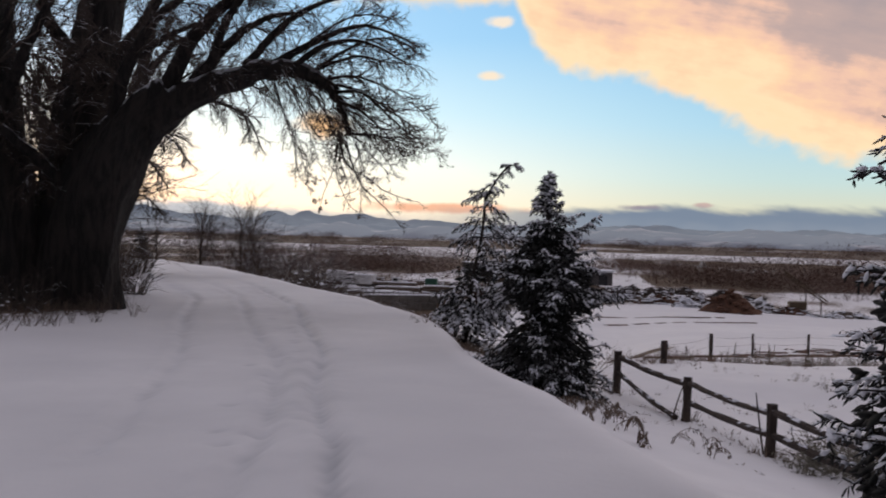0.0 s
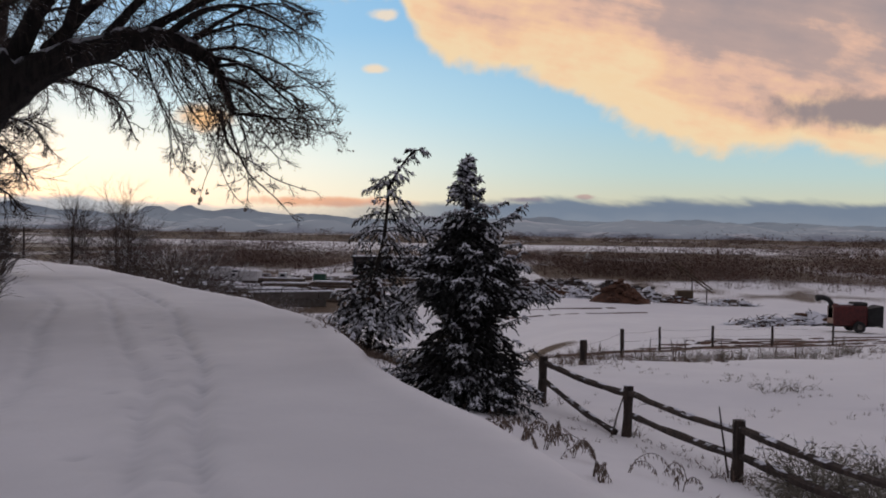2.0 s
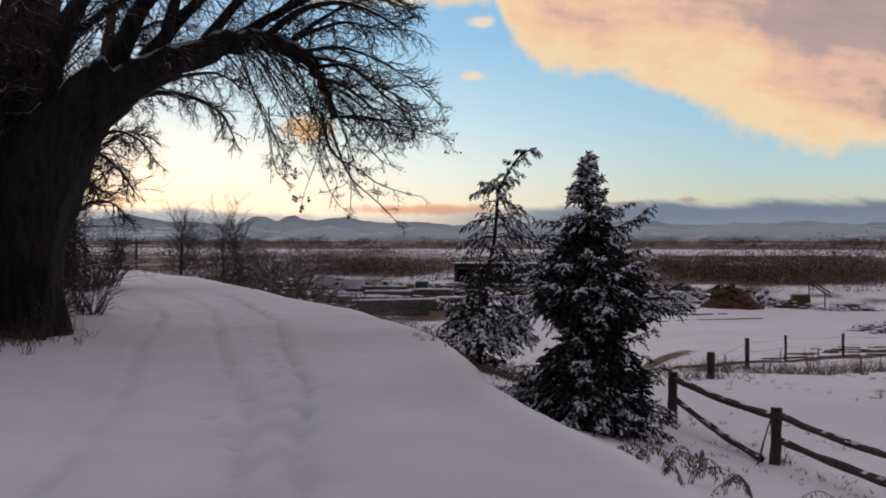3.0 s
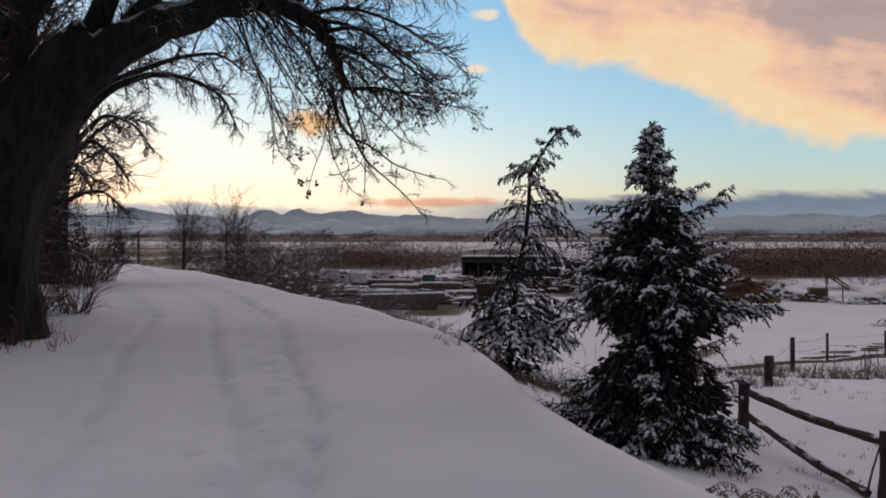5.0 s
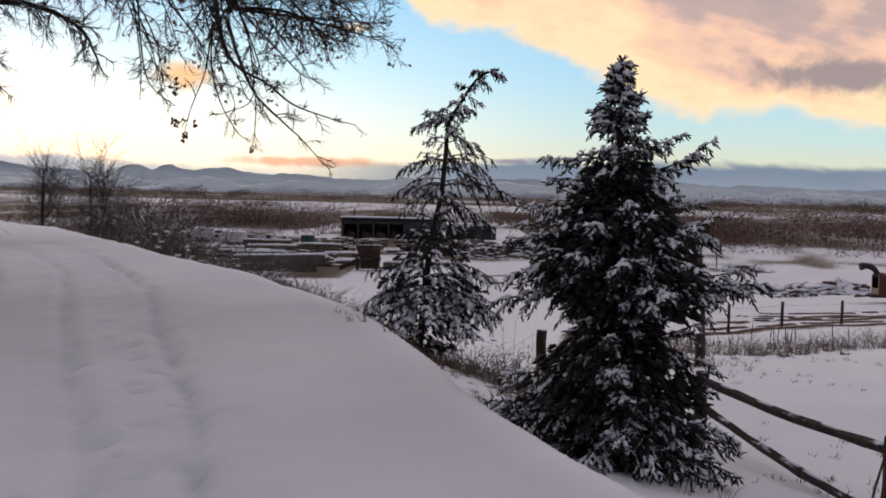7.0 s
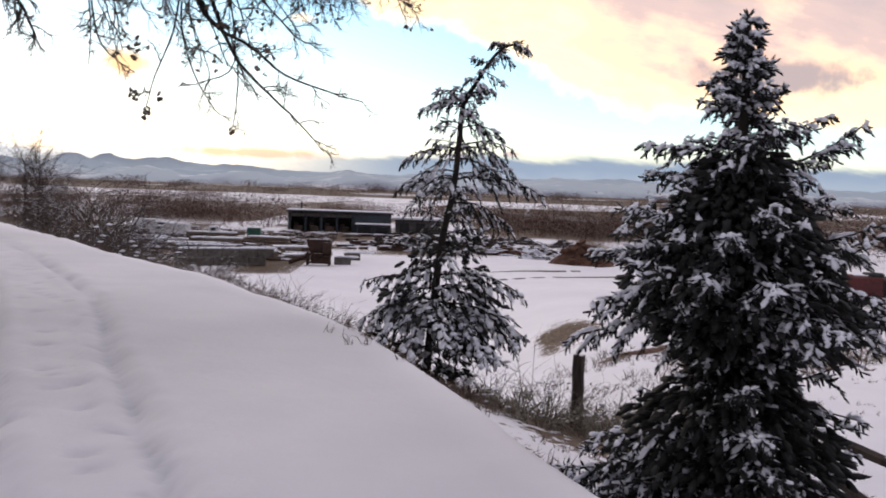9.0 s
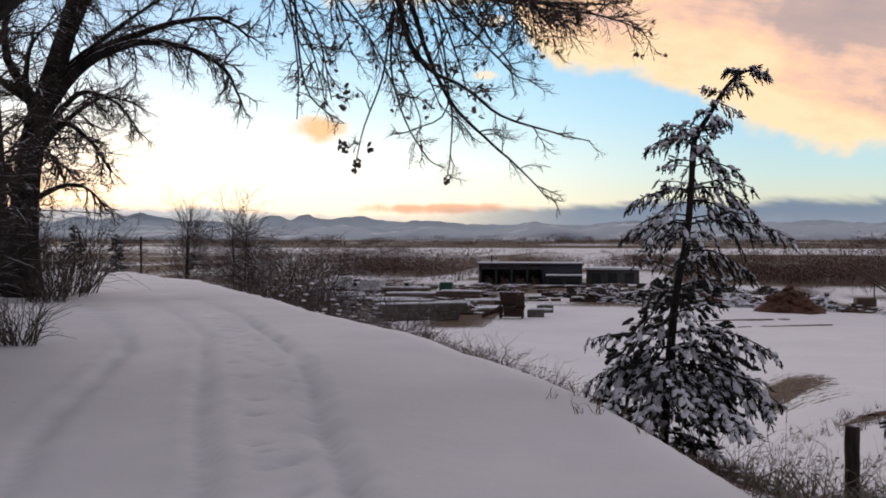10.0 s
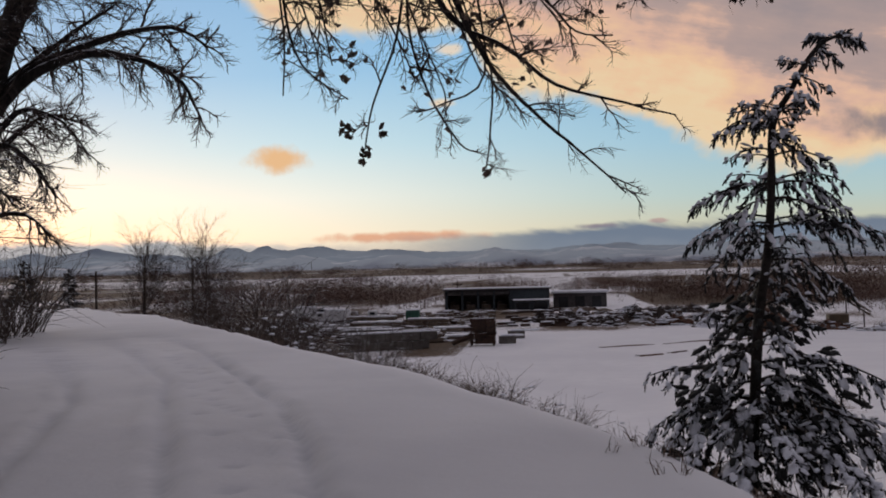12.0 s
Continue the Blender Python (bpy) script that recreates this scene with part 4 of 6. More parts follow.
# ---- spruces ----
class Scatter:
    """Many turned and stretched copies of a few small shapes, joined into one mesh."""

    def __init__(self, shapes):
        self.shapes = [(np.array(v, float), f) for v, f in shapes]
        self.rows = [[] for _ in shapes]

    def add(self, which, at, x, y, z):
        """A copy at a place, with its own three axes."""
        self.rows[which].append((*at, *x, *y, *z))

    def mesh(self, name, mat, smooth=False):
        vs, loops, sizes, base = [], [], [], 0
        for (shape, fs), rows in zip(self.shapes, self.rows):
            if not rows:
                continue
            r = np.array(rows, float)
            at, axes = r[:, :3], r[:, 3:].reshape(-1, 3, 3)
            pts = np.einsum("vk,nkc->nvc", shape, axes) + at[:, None, :]
            vs.append(pts.reshape(-1, 3))
            n = len(shape)
            flat = np.array([i for f in fs for i in f])
            loops.append((flat[None, :] + (base + n * np.arange(len(rows)))[:, None]).ravel())
            sizes.append(np.tile([len(f) for f in fs], len(rows)))
            base += len(rows) * n
        vs, loops, sizes = np.concatenate(vs), np.concatenate(loops), np.concatenate(sizes)
        me = bpy.data.meshes.new(name)
        me.vertices.add(len(vs))
        me.vertices.foreach_set("co", np.ascontiguousarray(vs, np.float32).ravel())
        me.loops.add(len(loops))
        me.loops.foreach_set("vertex_index", np.ascontiguousarray(loops, np.int32))
        me.polygons.add(len(sizes))
        me.polygons.foreach_set("loop_start", np.ascontiguousarray(np.concatenate([[0], np.cumsum(sizes)[:-1]]), np.int32))
        me.update(calc_edges=True)
        me.materials.append(mat)
        if smooth:
            me.polygons.foreach_set("use_smooth", [True] * len(me.polygons))
        me.update()
        return me


def finger_shapes(rng, count=8, blades=3, sides=3):
    """Stout needle-clad shoots along +z, one unit long and about one wide, knobbly like a bottle brush."""
    out = []
    for _ in range(count):
        b = Build()
        pts = [Vector((0, 0, 0)), Vector((rng.uniform(-0.2, 0.2), rng.uniform(-0.2, 0.2), 0.34)), Vector((rng.uniform(-0.3, 0.3), rng.uniform(-0.3, 0.3), 0.74)), Vector((rng.uniform(-0.2, 0.2), rng.uniform(-0.2, 0.2), 1))]
        b.tube(pts, [0.5, rng.uniform(0.8, 1.0), rng.uniform(0.7, 0.9), 0.28], sides, cap=False)
        for k in range(blades):
            t, a = (k + rng.random()) / blades, rng.uniform(0, 6.283)
            o = Vector((math.cos(a), math.sin(a), 0))
            p = Vector((0, 0, t * 0.9))
            b.blade(p, p + o * rng.uniform(1.1, 1.5) + Vector((0, 0, rng.uniform(0.10, 0.3))), 0.16, Vector((-o.y * 0.9, o.x * 0.9, 0.3)))
        out.append((b.v, b.f))
    return out


def lump_shapes(rng, count=6):
    """Flat uneven clots of snow."""
    out = []
    for _ in range(count):
        v, f = [], []
        for h, r in ((-0.5, 0.8), (0.35, 0.85)):
            for k in range(6):
                a, q = math.pi * k / 3, r * rng.uniform(0.65, 1.3)
                v.append((q * math.cos(a), q * math.sin(a), h * rng.uniform(0.7, 1.3)))
        v.append((0, 0, 1.0))
        f += [(k, (k + 1) % 6, 6 + (k + 1) % 6, 6 + k) for k in range(6)] + [(6 + k, 6 + (k + 1) % 6, 12) for k in range(6)]
        out.append((v, f))
    return out


def spruce(name, trunk, trunk_r, reach, whorls, seed, label, droop=0.35, rise=0.15, snowy=0.5, sparse=None, hang=0.5, extra=(), size=1.0, group="", curl=0.7, vary=0.15, core=0, core_top=0.66, fullness=1.0, finger=0.06, girth=0.0105, side=0.32, blanket=0.0, low_snow=1.0, grain=1.0, tight=0.8, close=0.0165):
    """trunk: points from base to top. reach(z, a): bough length at the height z over the base, for the heading a.
    extra: single boughs as rows of height, heading in degrees, length, rise. blanket: how the snow widens low down."""
    rng = random.Random(seed)
    base = Vector(trunk[0])
    ob = thing(name, base, label, "spruce", group)
    line = smooth_line([Vector(p) - base for p in trunk], 6)
    n = len(line) - 1
    bt = Build()
    bt.tube(line, [trunk_r * (1 - 0.85 * i / n) + 0.006 for i in range(n + 1)], 9)
    part("trunk", bt, M_SPRUCE_BARK, ob, smooth=True)
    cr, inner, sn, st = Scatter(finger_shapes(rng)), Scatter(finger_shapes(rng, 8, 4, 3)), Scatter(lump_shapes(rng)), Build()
    top = line[-1].z
    zup = Vector((0, 0, 1))

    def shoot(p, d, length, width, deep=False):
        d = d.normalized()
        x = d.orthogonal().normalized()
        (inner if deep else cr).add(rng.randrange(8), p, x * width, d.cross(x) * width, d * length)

    def snow(p, along, length, width, thick):
        flat = Vector((along.x, along.y, 0))
        flat = flat.normalized() if flat.length > 1e-4 else Vector((1, 0, 0))
        tilt = max(-1.2, min(1.2, along.z / max(math.hypot(along.x, along.y), 0.2)))
        ax = Vector((flat.x, flat.y, tilt)) * length
        sn.add(rng.randrange(6), p, ax, Vector((-flat.y, flat.x, 0)) * width, zup * thick)

    rows = []
    for w in range(whorls):
        t = (w + rng.uniform(0.1, 0.9)) / whorls
        i = min(int(t * n), n - 1)
        at = line[i].lerp(line[i + 1], t * n - i)
        if sparse and rng.random() < sparse(at.z):
            continue
        a = w * 2.399 + rng.uniform(-0.4, 0.4)
        L = reach(at.z, a) * (rng.uniform(0.74, 1.1) if w % 3 else rng.uniform(0.35, 0.75))
        rows.append((at, a, L, 1.0, rise - 0.32 * max(0, 1 - at.z / (0.22 * top)) + 0.5 * max(0, at.z / top - 0.75) + rng.uniform(-vary, vary * 1.2)))
    for z, deg, L, up in extra:
        i = min(range(n), key=lambda k: abs(line[k].z - z))
        rows.append((line[i].copy(), radians(deg), L, 1.8, up))
    for at, a, L, thick, up in rows:
        if L < 0.05:
            continue
        pts, q, dirn = [at.copy()], at.copy(), Vector((math.cos(a), math.sin(a), up)).normalized()
        m = 6
        for k in range(m):
            dirn = (dirn + rand_dir(rng) * 0.12 + Vector((0, 0, (-droop if k < 3 else droop * curl) * min(1.0, L / 0.7) / m))).normalized()
            q = q + dirn * (L / m)
            pts.append(q.copy())
        st.tube(pts, [(0.006 + 0.012 * L * (1 - k / m)) * size for k in range(m + 1)], 4, cap=False)
        wide = 1 + blanket * max(0, 1 - at.z / (0.45 * top))
        lie = snowy * (low_snow + (1 - low_snow) * min(1.0, at.z / (0.4 * top)))
        count = int(max(4, L / (0.085 * size)) * fullness * thick)
        for k in range(count + 1):
            tt = min(0.10 + 0.90 * (k + rng.random()) / count, 1.0)
            j = min(int(tt * m), m - 1)
            p = pts[j].lerp(pts[j + 1], tt * m - j)
            along = (pts[j + 1] - pts[j]).normalized()
            flat = along.cross(zup).normalized() * (1 if k % 2 else -1)
            d = (along * rng.uniform(0.6, 1.2) + flat * rng.uniform(0.3, 1.0) + Vector((0, 0, rng.uniform(-0.9, 0.25) * hang))).normalized()
            bl = (side * L * (1.15 - tt) + 0.05 * size) * rng.uniform(0.6, 1.2)
            shoots = max(3, int(bl / (close * size)))
            for f in range(shoots):
                ft = (f + rng.random()) / shoots
                o = p + d * (bl * ft) + Vector((0, 0, -0.25 * hang * bl * ft * ft))
                fd = d * rng.uniform(0.5, 1.1) + rand_dir(rng) * tight + Vector((0, 0, -rng.random() * hang))
                shoot(o, fd, finger * size * rng.uniform(0.7, 1.3), girth * size * rng.uniform(0.8, 1.2))
                if rng.random() < lie * (0.35 + 0.4 * tt) / grain:
                    snow(o + Vector((0, 0, 0.014 * size)), fd, rng.uniform(0.016, 0.034) * size * grain, rng.uniform(0.013, 0.022) * size * wide * grain, rng.uniform(0.008, 0.014) * size * grain)
            for _ in range(2 if rng.random() < lie else (1 if rng.random() < lie else 0)):
                snow(p + d * bl * rng.uniform(0.3, 0.9) + Vector((0, 0, 0.018 * size - 0.1 * hang * bl)), d, bl * rng.uniform(0.12, 0.26) + 0.012, rng.uniform(0.014, 0.032) * size * wide * grain, rng.uniform(0.011, 0.022) * size)
        for k in range(1, m + 1):
            if rng.random() < lie * 0.7:
                snow((pts[k] + pts[k - 1]) / 2 + Vector((0, 0, 0.024 * size)), pts[k] - pts[k - 1], max(L / m * rng.uniform(0.2, 0.5), 0.025), 0.034 * rng.uniform(0.6, 1.3) * size * wide, 0.016 * rng.uniform(0.7, 1.4) * size)
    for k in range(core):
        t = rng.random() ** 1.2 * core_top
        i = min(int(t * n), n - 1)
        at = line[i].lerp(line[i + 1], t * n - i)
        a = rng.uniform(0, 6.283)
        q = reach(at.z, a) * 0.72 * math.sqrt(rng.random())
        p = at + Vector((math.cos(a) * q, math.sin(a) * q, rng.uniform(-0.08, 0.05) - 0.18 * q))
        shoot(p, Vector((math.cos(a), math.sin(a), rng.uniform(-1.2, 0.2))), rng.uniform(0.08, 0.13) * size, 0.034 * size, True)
    for k in range(14):
        shoot(line[-1 - k // 4], line[-1] - line[-3] + rand_dir(rng) * 0.6 * (line[-1] - line[-3]).length, finger * size * 1.1, girth * size)
    part("bough_frame", st, M_SPRUCE_BARK, ob, kind="stuff")
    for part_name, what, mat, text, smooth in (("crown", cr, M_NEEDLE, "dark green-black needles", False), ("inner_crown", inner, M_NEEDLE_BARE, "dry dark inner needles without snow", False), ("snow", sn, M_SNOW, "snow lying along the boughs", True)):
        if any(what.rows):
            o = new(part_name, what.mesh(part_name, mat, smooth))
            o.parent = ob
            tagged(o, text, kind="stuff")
    return ob


def lobes(z, a, table):
    """Reach towards +x and -x, from rows of height, right, left."""
    zs = [r[0] for r in table]
    right, left = np.interp(z, zs, [r[1] for r in table]), np.interp(z, zs, [r[2] for r in table])
    f = 0.5 + 0.5 * math.cos(a)
    return float(right * f + left * (1 - f))


old_cottonwood()
second_cottonwood()

# heights over the lane's datum, with the reach to +x and -x
FULL = [(-0.75, 0.55, 0.35), (-0.5, 0.85, 0.6), (-0.25, 1.02, 0.95), (0.05, 1.15, 1.18), (0.34, 1.15, 1.28), (0.55, 1.02, 1.1), (0.68, 0.85, 0.85), (0.85, 0.52, 0.42), (1.0, 0.6, 0.5), (1.2, 1.1, 0.78), (1.45, 1.28, 1.12), (1.65, 1.05, 1.05),
        (1.87, 0.85, 0.92), (2.1, 0.55, 0.62), (2.25, 0.32, 0.38), (2.45, 0.36, 0.42), (2.6, 0.3, 0.32), (2.85, 0.22, 0.25), (3.0, 0.15, 0.19), (3.2, 0.11, 0.13), (3.43, 0.05, 0.05)]
FOOT = ground_z(1.88, 18.05) - 0.12
spruce("spruce", [(1.88, 18.05, FOOT), (1.86, 18.05, 1.15), (1.84, 18.08, 2.42), (1.84, 18.1, 3.40)], 0.085, lambda z, a: lobes(z + FOOT, a, FULL), 300, 41,
       "dense dark blue-green spruce dusted with snow beside the fence", 0.35, 0.08, 0.52, lambda z: 0.3 if z + FOOT > 2.2 else 0.0, 1.0,
       [(z - FOOT, deg, length, up) for z, deg, length, up in ((2.25, 2, 0.98, 0.42), (2.38, -10, 0.64, 0.6), (2.45, 178, 0.74, 0.30), (2.25, 186, 0.66, 0.2), (2.15, 30, 0.6, 0.15), (2.7, -40, 0.36, 0.7), (2.35, 260, 0.6, 0.3), (2.75, 10, 0.26, 0.6), (2.8, 175, 0.28, 0.7), (3.0, 190, 0.2, 0.9), (3.05, 0, 0.2, 0.8),
        (1.45, 0, 1.38, -0.02), (1.35, -8, 1.35, -0.05), (1.7, 182, 1.15, 0.0), (1.5, 176, 1.25, -0.1), (1.85, 10, 0.95, 0.0), (1.85, 170, 1.05, 0.0),
        (0.35, 180, 1.4, -0.05), (0.2, 200, 1.35, -0.2), (0.1, 250, 1.2, -0.25), (0.1, 280, 1.2, -0.25), (0.1, 310, 1.15, -0.25), (0.05, 225, 1.3, -0.28), (0.2, 265, 1.2, -0.1), (0.0, 290, 1.25, -0.2), (0.05, 0, 1.2, -0.15), (0.0, 330, 1.2, -0.2))], vary=0.24, core=4200, low_snow=0.2)
THIN = [(-0.4, 0.25, 0.2), (-0.1, 0.8, 0.45), (0.24, 1.2, 0.95), (0.56, 1.28, 1.05), (0.85, 1.2, 0.95), (1.08, 1.05, 0.85), (1.3, 0.75, 0.6), (1.49, 0.6, 0.5), (1.86, 0.9, 0.65), (2.22, 1.05, 0.7), (2.64, 0.85, 0.7), (3.05, 0.5, 0.45), (3.3, 0.3, 0.45), (3.45, 0.12, 0.12), (4.1, 0.1, 0.1)]
HOOK = ground_z(-0.26, 23.15) - 0.12
spruce("spruce", [(-0.26, 23.15, HOOK), (-0.19, 23.2, 0.5), (-0.10, 23.3, 1.4), (0.02, 23.4, 2.0), (0.08, 23.45, 2.6), (0.12, 23.5, 3.15), (0.28, 23.5, 3.45), (0.46, 23.55, 3.75), (0.63, 23.6, 3.93), (0.84, 23.6, 4.0)], 0.05, lambda z, a: lobes(z + HOOK, a, THIN), 112, 42,
       "thin spruce with a bent top and snow on its drooping boughs", 1.0, 0.38, 0.26, lambda z: 0.15 if 1.25 < z + HOOK < 1.7 else (0.9 if z + HOOK > 3.35 else (0.4 if z + HOOK > 1.65 else 0.0)), 1.7,
       [(z - HOOK, deg, length, up) for z, deg, length, up in ((3.2, 180, 0.62, 0.25), (3.25, 165, 0.4, 0.5), (3.0, 10, 0.5, 0.1), (3.1, 300, 0.3, 0.0), (3.45, 10, 0.26, -0.3), (3.5, 200, 0.2, 0.1), (3.45, 300, 0.24, -0.2), (3.6, 340, 0.3, -0.4), (3.7, 180, 0.2, 0.3), (3.85, 0, 0.24, -0.2), (3.88, 60, 0.14, 0.3),
        (3.97, 160, 0.2, 0.3), (3.97, 0, 0.26, 0.15), (3.98, -30, 0.22, -0.1), (3.95, 200, 0.22, 0.2), (2.6, 5, 0.9, 0.4), (2.6, 185, 0.75, 0.35), (2.2, 355, 1.15, 0.45), (2.2, 178, 0.78, 0.3), (1.9, 8, 0.95, 0.2),
        (0.7, 180, 1.0, 0.2), (0.75, 200, 1.05, 0.25), (0.8, 0, 1.25, 0.2), (0.6, -30, 1.25, 0.1), (0.9, 340, 1.2, 0.3), (0.6, 220, 1.1, 0.1), (0.7, 270, 1.1, 0.2), (0.5, 300, 1.2, 0.1), (0.4, 320, 1.2, 0.15), (0.45, 245, 1.1, 0.15))],
       curl=-0.95, vary=0.2, blanket=1.8, tight=0.6, finger=0.055, girth=0.0095, close=0.0135, fullness=0.9, grain=1.3, core=420, core_top=0.26)
TALL = [(-0.4, 1.1, 1.08), (1.2, 1.2, 1.13), (1.76, 1.2, 1.15), (2.05, 1.0, 0.95), (2.45, 0.9, 0.80), (2.85, 0.95, 0.94), (3.2, 0.8, 0.68), (4.0, 0.6, 0.5), (5.6, 0.1, 0.1)]
ROOT = ground_z(5.2, 7.4) - 0.1
spruce("spruce", [(5.2, 7.4, ROOT), (5.2, 7.4, 3.0), (5.2, 7.4, 5.6)], 0.12, lambda z, a: lobes(z + ROOT, a, TALL), 230, 43,
       "tall dark spruce with snowy boughs on the slope beside the lane", 0.5, 0.12, 0.36, None, 0.8, vary=0.12, core=4200, core_top=0.9, grain=1.5)


# ---- split-rail fence ----
def rough_post(parent, x, y, top, r, seed, lean=(0, 0), name="post"):
    rng = random.Random(seed)
    z0 = ground_z(x, y) - 0.25
    b = Build()
    n = 6
    pts = [Vector((x + lean[0] * k / n, y + lean[1] * k / n, z0 + (top - z0) * k / n)) for k in range(n + 1)]
    b.tube(pts, [r * rng.uniform(0.92, 1.06) for _ in pts], 9)
    for q in b.v:
        q.x += rng.uniform(-0.008, 0.008)
        q.y += rng.uniform(-0.008, 0.008)
    part(name, b, M_RAIL, parent)
    return pts[-1]


def split_rail(parent, a, b_, r, seed, sag=0.0):
    rng = random.Random(seed)
    b = Build()
    n = 9
    a, b_ = Vector(a), Vector(b_)
    pts = [a.lerp(b_, k / n) + Vector((rng.uniform(-0.006, 0.006), rng.uniform(-0.006, 0.006), -sag * math.sin(math.pi * k / n) + rng.uniform(-0.005, 0.005))) for k in range(n + 1)]
    b.tube(pts, [r * rng.uniform(0.8, 1.15) for _ in pts], 5)
    ob = part("rail", b, M_RAIL, parent)
    s = Build()
    for k in range(n):
        if rng.random() < 0.18:
            d = pts[k + 1] - pts[k]
            s.lump((pts[k] + pts[k + 1]) / 2 + Vector((0, 0, r * 0.8)), d.length * rng.uniform(0.3, 0.55), r * 0.5, r * 0.35, rng, 0.3, math.atan2(d.y, d.x), d.z / math.hypot(d.x, d.y))
    if s.v:
        part("snow", s, M_SNOW, ob, "thin line of snow", True, "stuff")


def rail_fence():
    fence = thing("fence", (0, 0, 0), "dark weathered split-rail fence with a fallen lower rail", "fence")
    p = [(3.19, 19.9, 0.06), (4.28, 17.4, -0.04), (5.12, 14.53, 0.03), (5.98, 11.7, 0.06)]
    for i, (x, y, top) in enumerate(p):
        rough_post(fence, x, y, top, 0.075, 60 + i, (0.02, 0))
    for i in range(3):
        (ax, ay, at), (bx, by, bt) = p[i], p[i + 1]
        split_rail(fence, (ax + 0.02, ay, at - 0.10), (bx + 0.02, by, bt - 0.14), 0.05, 70 + i, 0.04)
        if i:
            split_rail(fence, (ax + 0.02, ay, at - 0.42), (bx + 0.02, by, bt - 0.44), 0.05, 75 + i, 0.03)
    split_rail(fence, (3.21, 19.9, -0.34), (4.12, 17.45, ground_z(4.12, 17.45) + 0.05), 0.05, 79, 0.05)
    return fence


rail_fence()


def wire_fence():
    fence = thing("fence", (0, 0, 0), "old field fence of uneven wooden posts and wire", "fence")
    posts = [(1.52, 22.2, 0.18, 0.075), (4.51, 25.04, -0.21, 0.085), (6.66, 33.07, -0.72, 0.06), (8.9, 38.5, -1.15, 0.045), (11.6, 41.5, -1.35, 0.05), (15.0, 44.8, -1.6, 0.05), (19.0, 48.5, -1.9, 0.05)]
    tops = []
    for i, (x, y, top, r) in enumerate(posts):
        tops.append(rough_post(fence, x, y, top, r, 90 + i, (0.0, 0)))
    for a, b_ in zip(tops[1:-1], tops[2:]):
        for down in (0.12, 0.4):
            w = Build()
            pts = [a.lerp(b_, k / 6) - Vector((0, 0, down + 0.05 * math.sin(math.pi * k / 6))) for k in range(7)]
            w.tube(pts, [0.004] * 7, 4)
            part("wire", w, M_RAIL, fence, "thin rusty wire")
    return fence


wire_fence()


# ---- weeds, grass and brush near the lane ----
def side_point(s, y):
    """The point at the distance s outside the lane's edge, near the given y."""
    pts = EDGE
    x = float(np.interp(y, pts[:, 1], pts[:, 0]))
    x2 = float(np.interp(y + 0.5, pts[:, 1], pts[:, 0]))
    dx, dy = x2 - x, 0.5
    q = math.hypot(dx, dy)
    return x + dy / q * s, y - dx / q * s


def arching_weed(place, tall, reach, heading, seed):
    rng = random.Random(seed)
    x, y = place
    ob = thing("weed", (x, y, ground_z(x, y) - 0.02), "dead arching weed stalk with hanging brown leaves", "weed", "dead weeds by the fence")
    b, lv = Build(), Build()
    for k in range(rng.randint(2, 4)):
        a = heading + rng.uniform(-0.9, 0.9)
        h, r = tall * rng.uniform(0.6, 1.1), reach * rng.uniform(0.6, 1.1)
        d = Vector((math.cos(a), math.sin(a), 0))
        o = Vector((rng.uniform(-0.06, 0.06), rng.uniform(-0.06, 0.06), 0))
        pts = smooth_line([o, o + d * r * 0.18 + Vector((0, 0, h * 0.7)), o + d * r * 0.55 + Vector((0, 0, h)), o + d * r * 0.9 + Vector((0, 0, h * 0.75)), o + d * r * 1.05 + Vector((0, 0, h * 0.4))], 4)
        b.tube(pts, [0.0055 * (1 - 0.6 * i / len(pts)) for i in range(len(pts))], 5)
        for i in range(4, len(pts)):
            for _ in range(rng.randint(1, 4)):
                p = pts[i] + rand_dir(rng) * 0.02
                dn = Vector((rng.uniform(-0.5, 0.5), rng.uniform(-0.5, 0.5), -1)).normalized()
                L = rng.uniform(0.03, 0.08)
                lv.leaf(p + dn * L * 0.5, dn * L * 0.5, dn.orthogonal().normalized() * rng.uniform(0.005, 0.012))
    part("stalk", b, M_WEED, ob)
    part("leaves", lv, M_STRAW, ob, kind="stuff")
    return ob


WEEDS = [(2.25, 14.7, 0.36, 0.5, 0.2), (2.5, 14.3, 0.42, 0.55, -0.4), (2.85, 14.55, 0.46, 0.5, 0.1), (3.15, 14.2, 0.34, 0.45, -0.2), (3.45, 14.0, 0.42, 0.5, 2.6), (3.75, 13.9, 0.40, 0.55, 0.1),
         (3.0, 15.1, 0.38, 0.4, 1.0), (2.65, 15.2, 0.35, 0.45, 0.3), (4.2, 13.3, 0.3, 0.3, 0.8), (4.4, 14.0, 0.28, 0.3, 2.2), (3.3, 13.2, 0.3, 0.4, -0.8), (2.1, 15.3, 0.3, 0.4, 0.3)]
for i, (x, y, tall, reach, a) in enumerate(WEEDS):
    arching_weed((x, y), tall * 0.72, reach * 0.85, a, 300 + i)


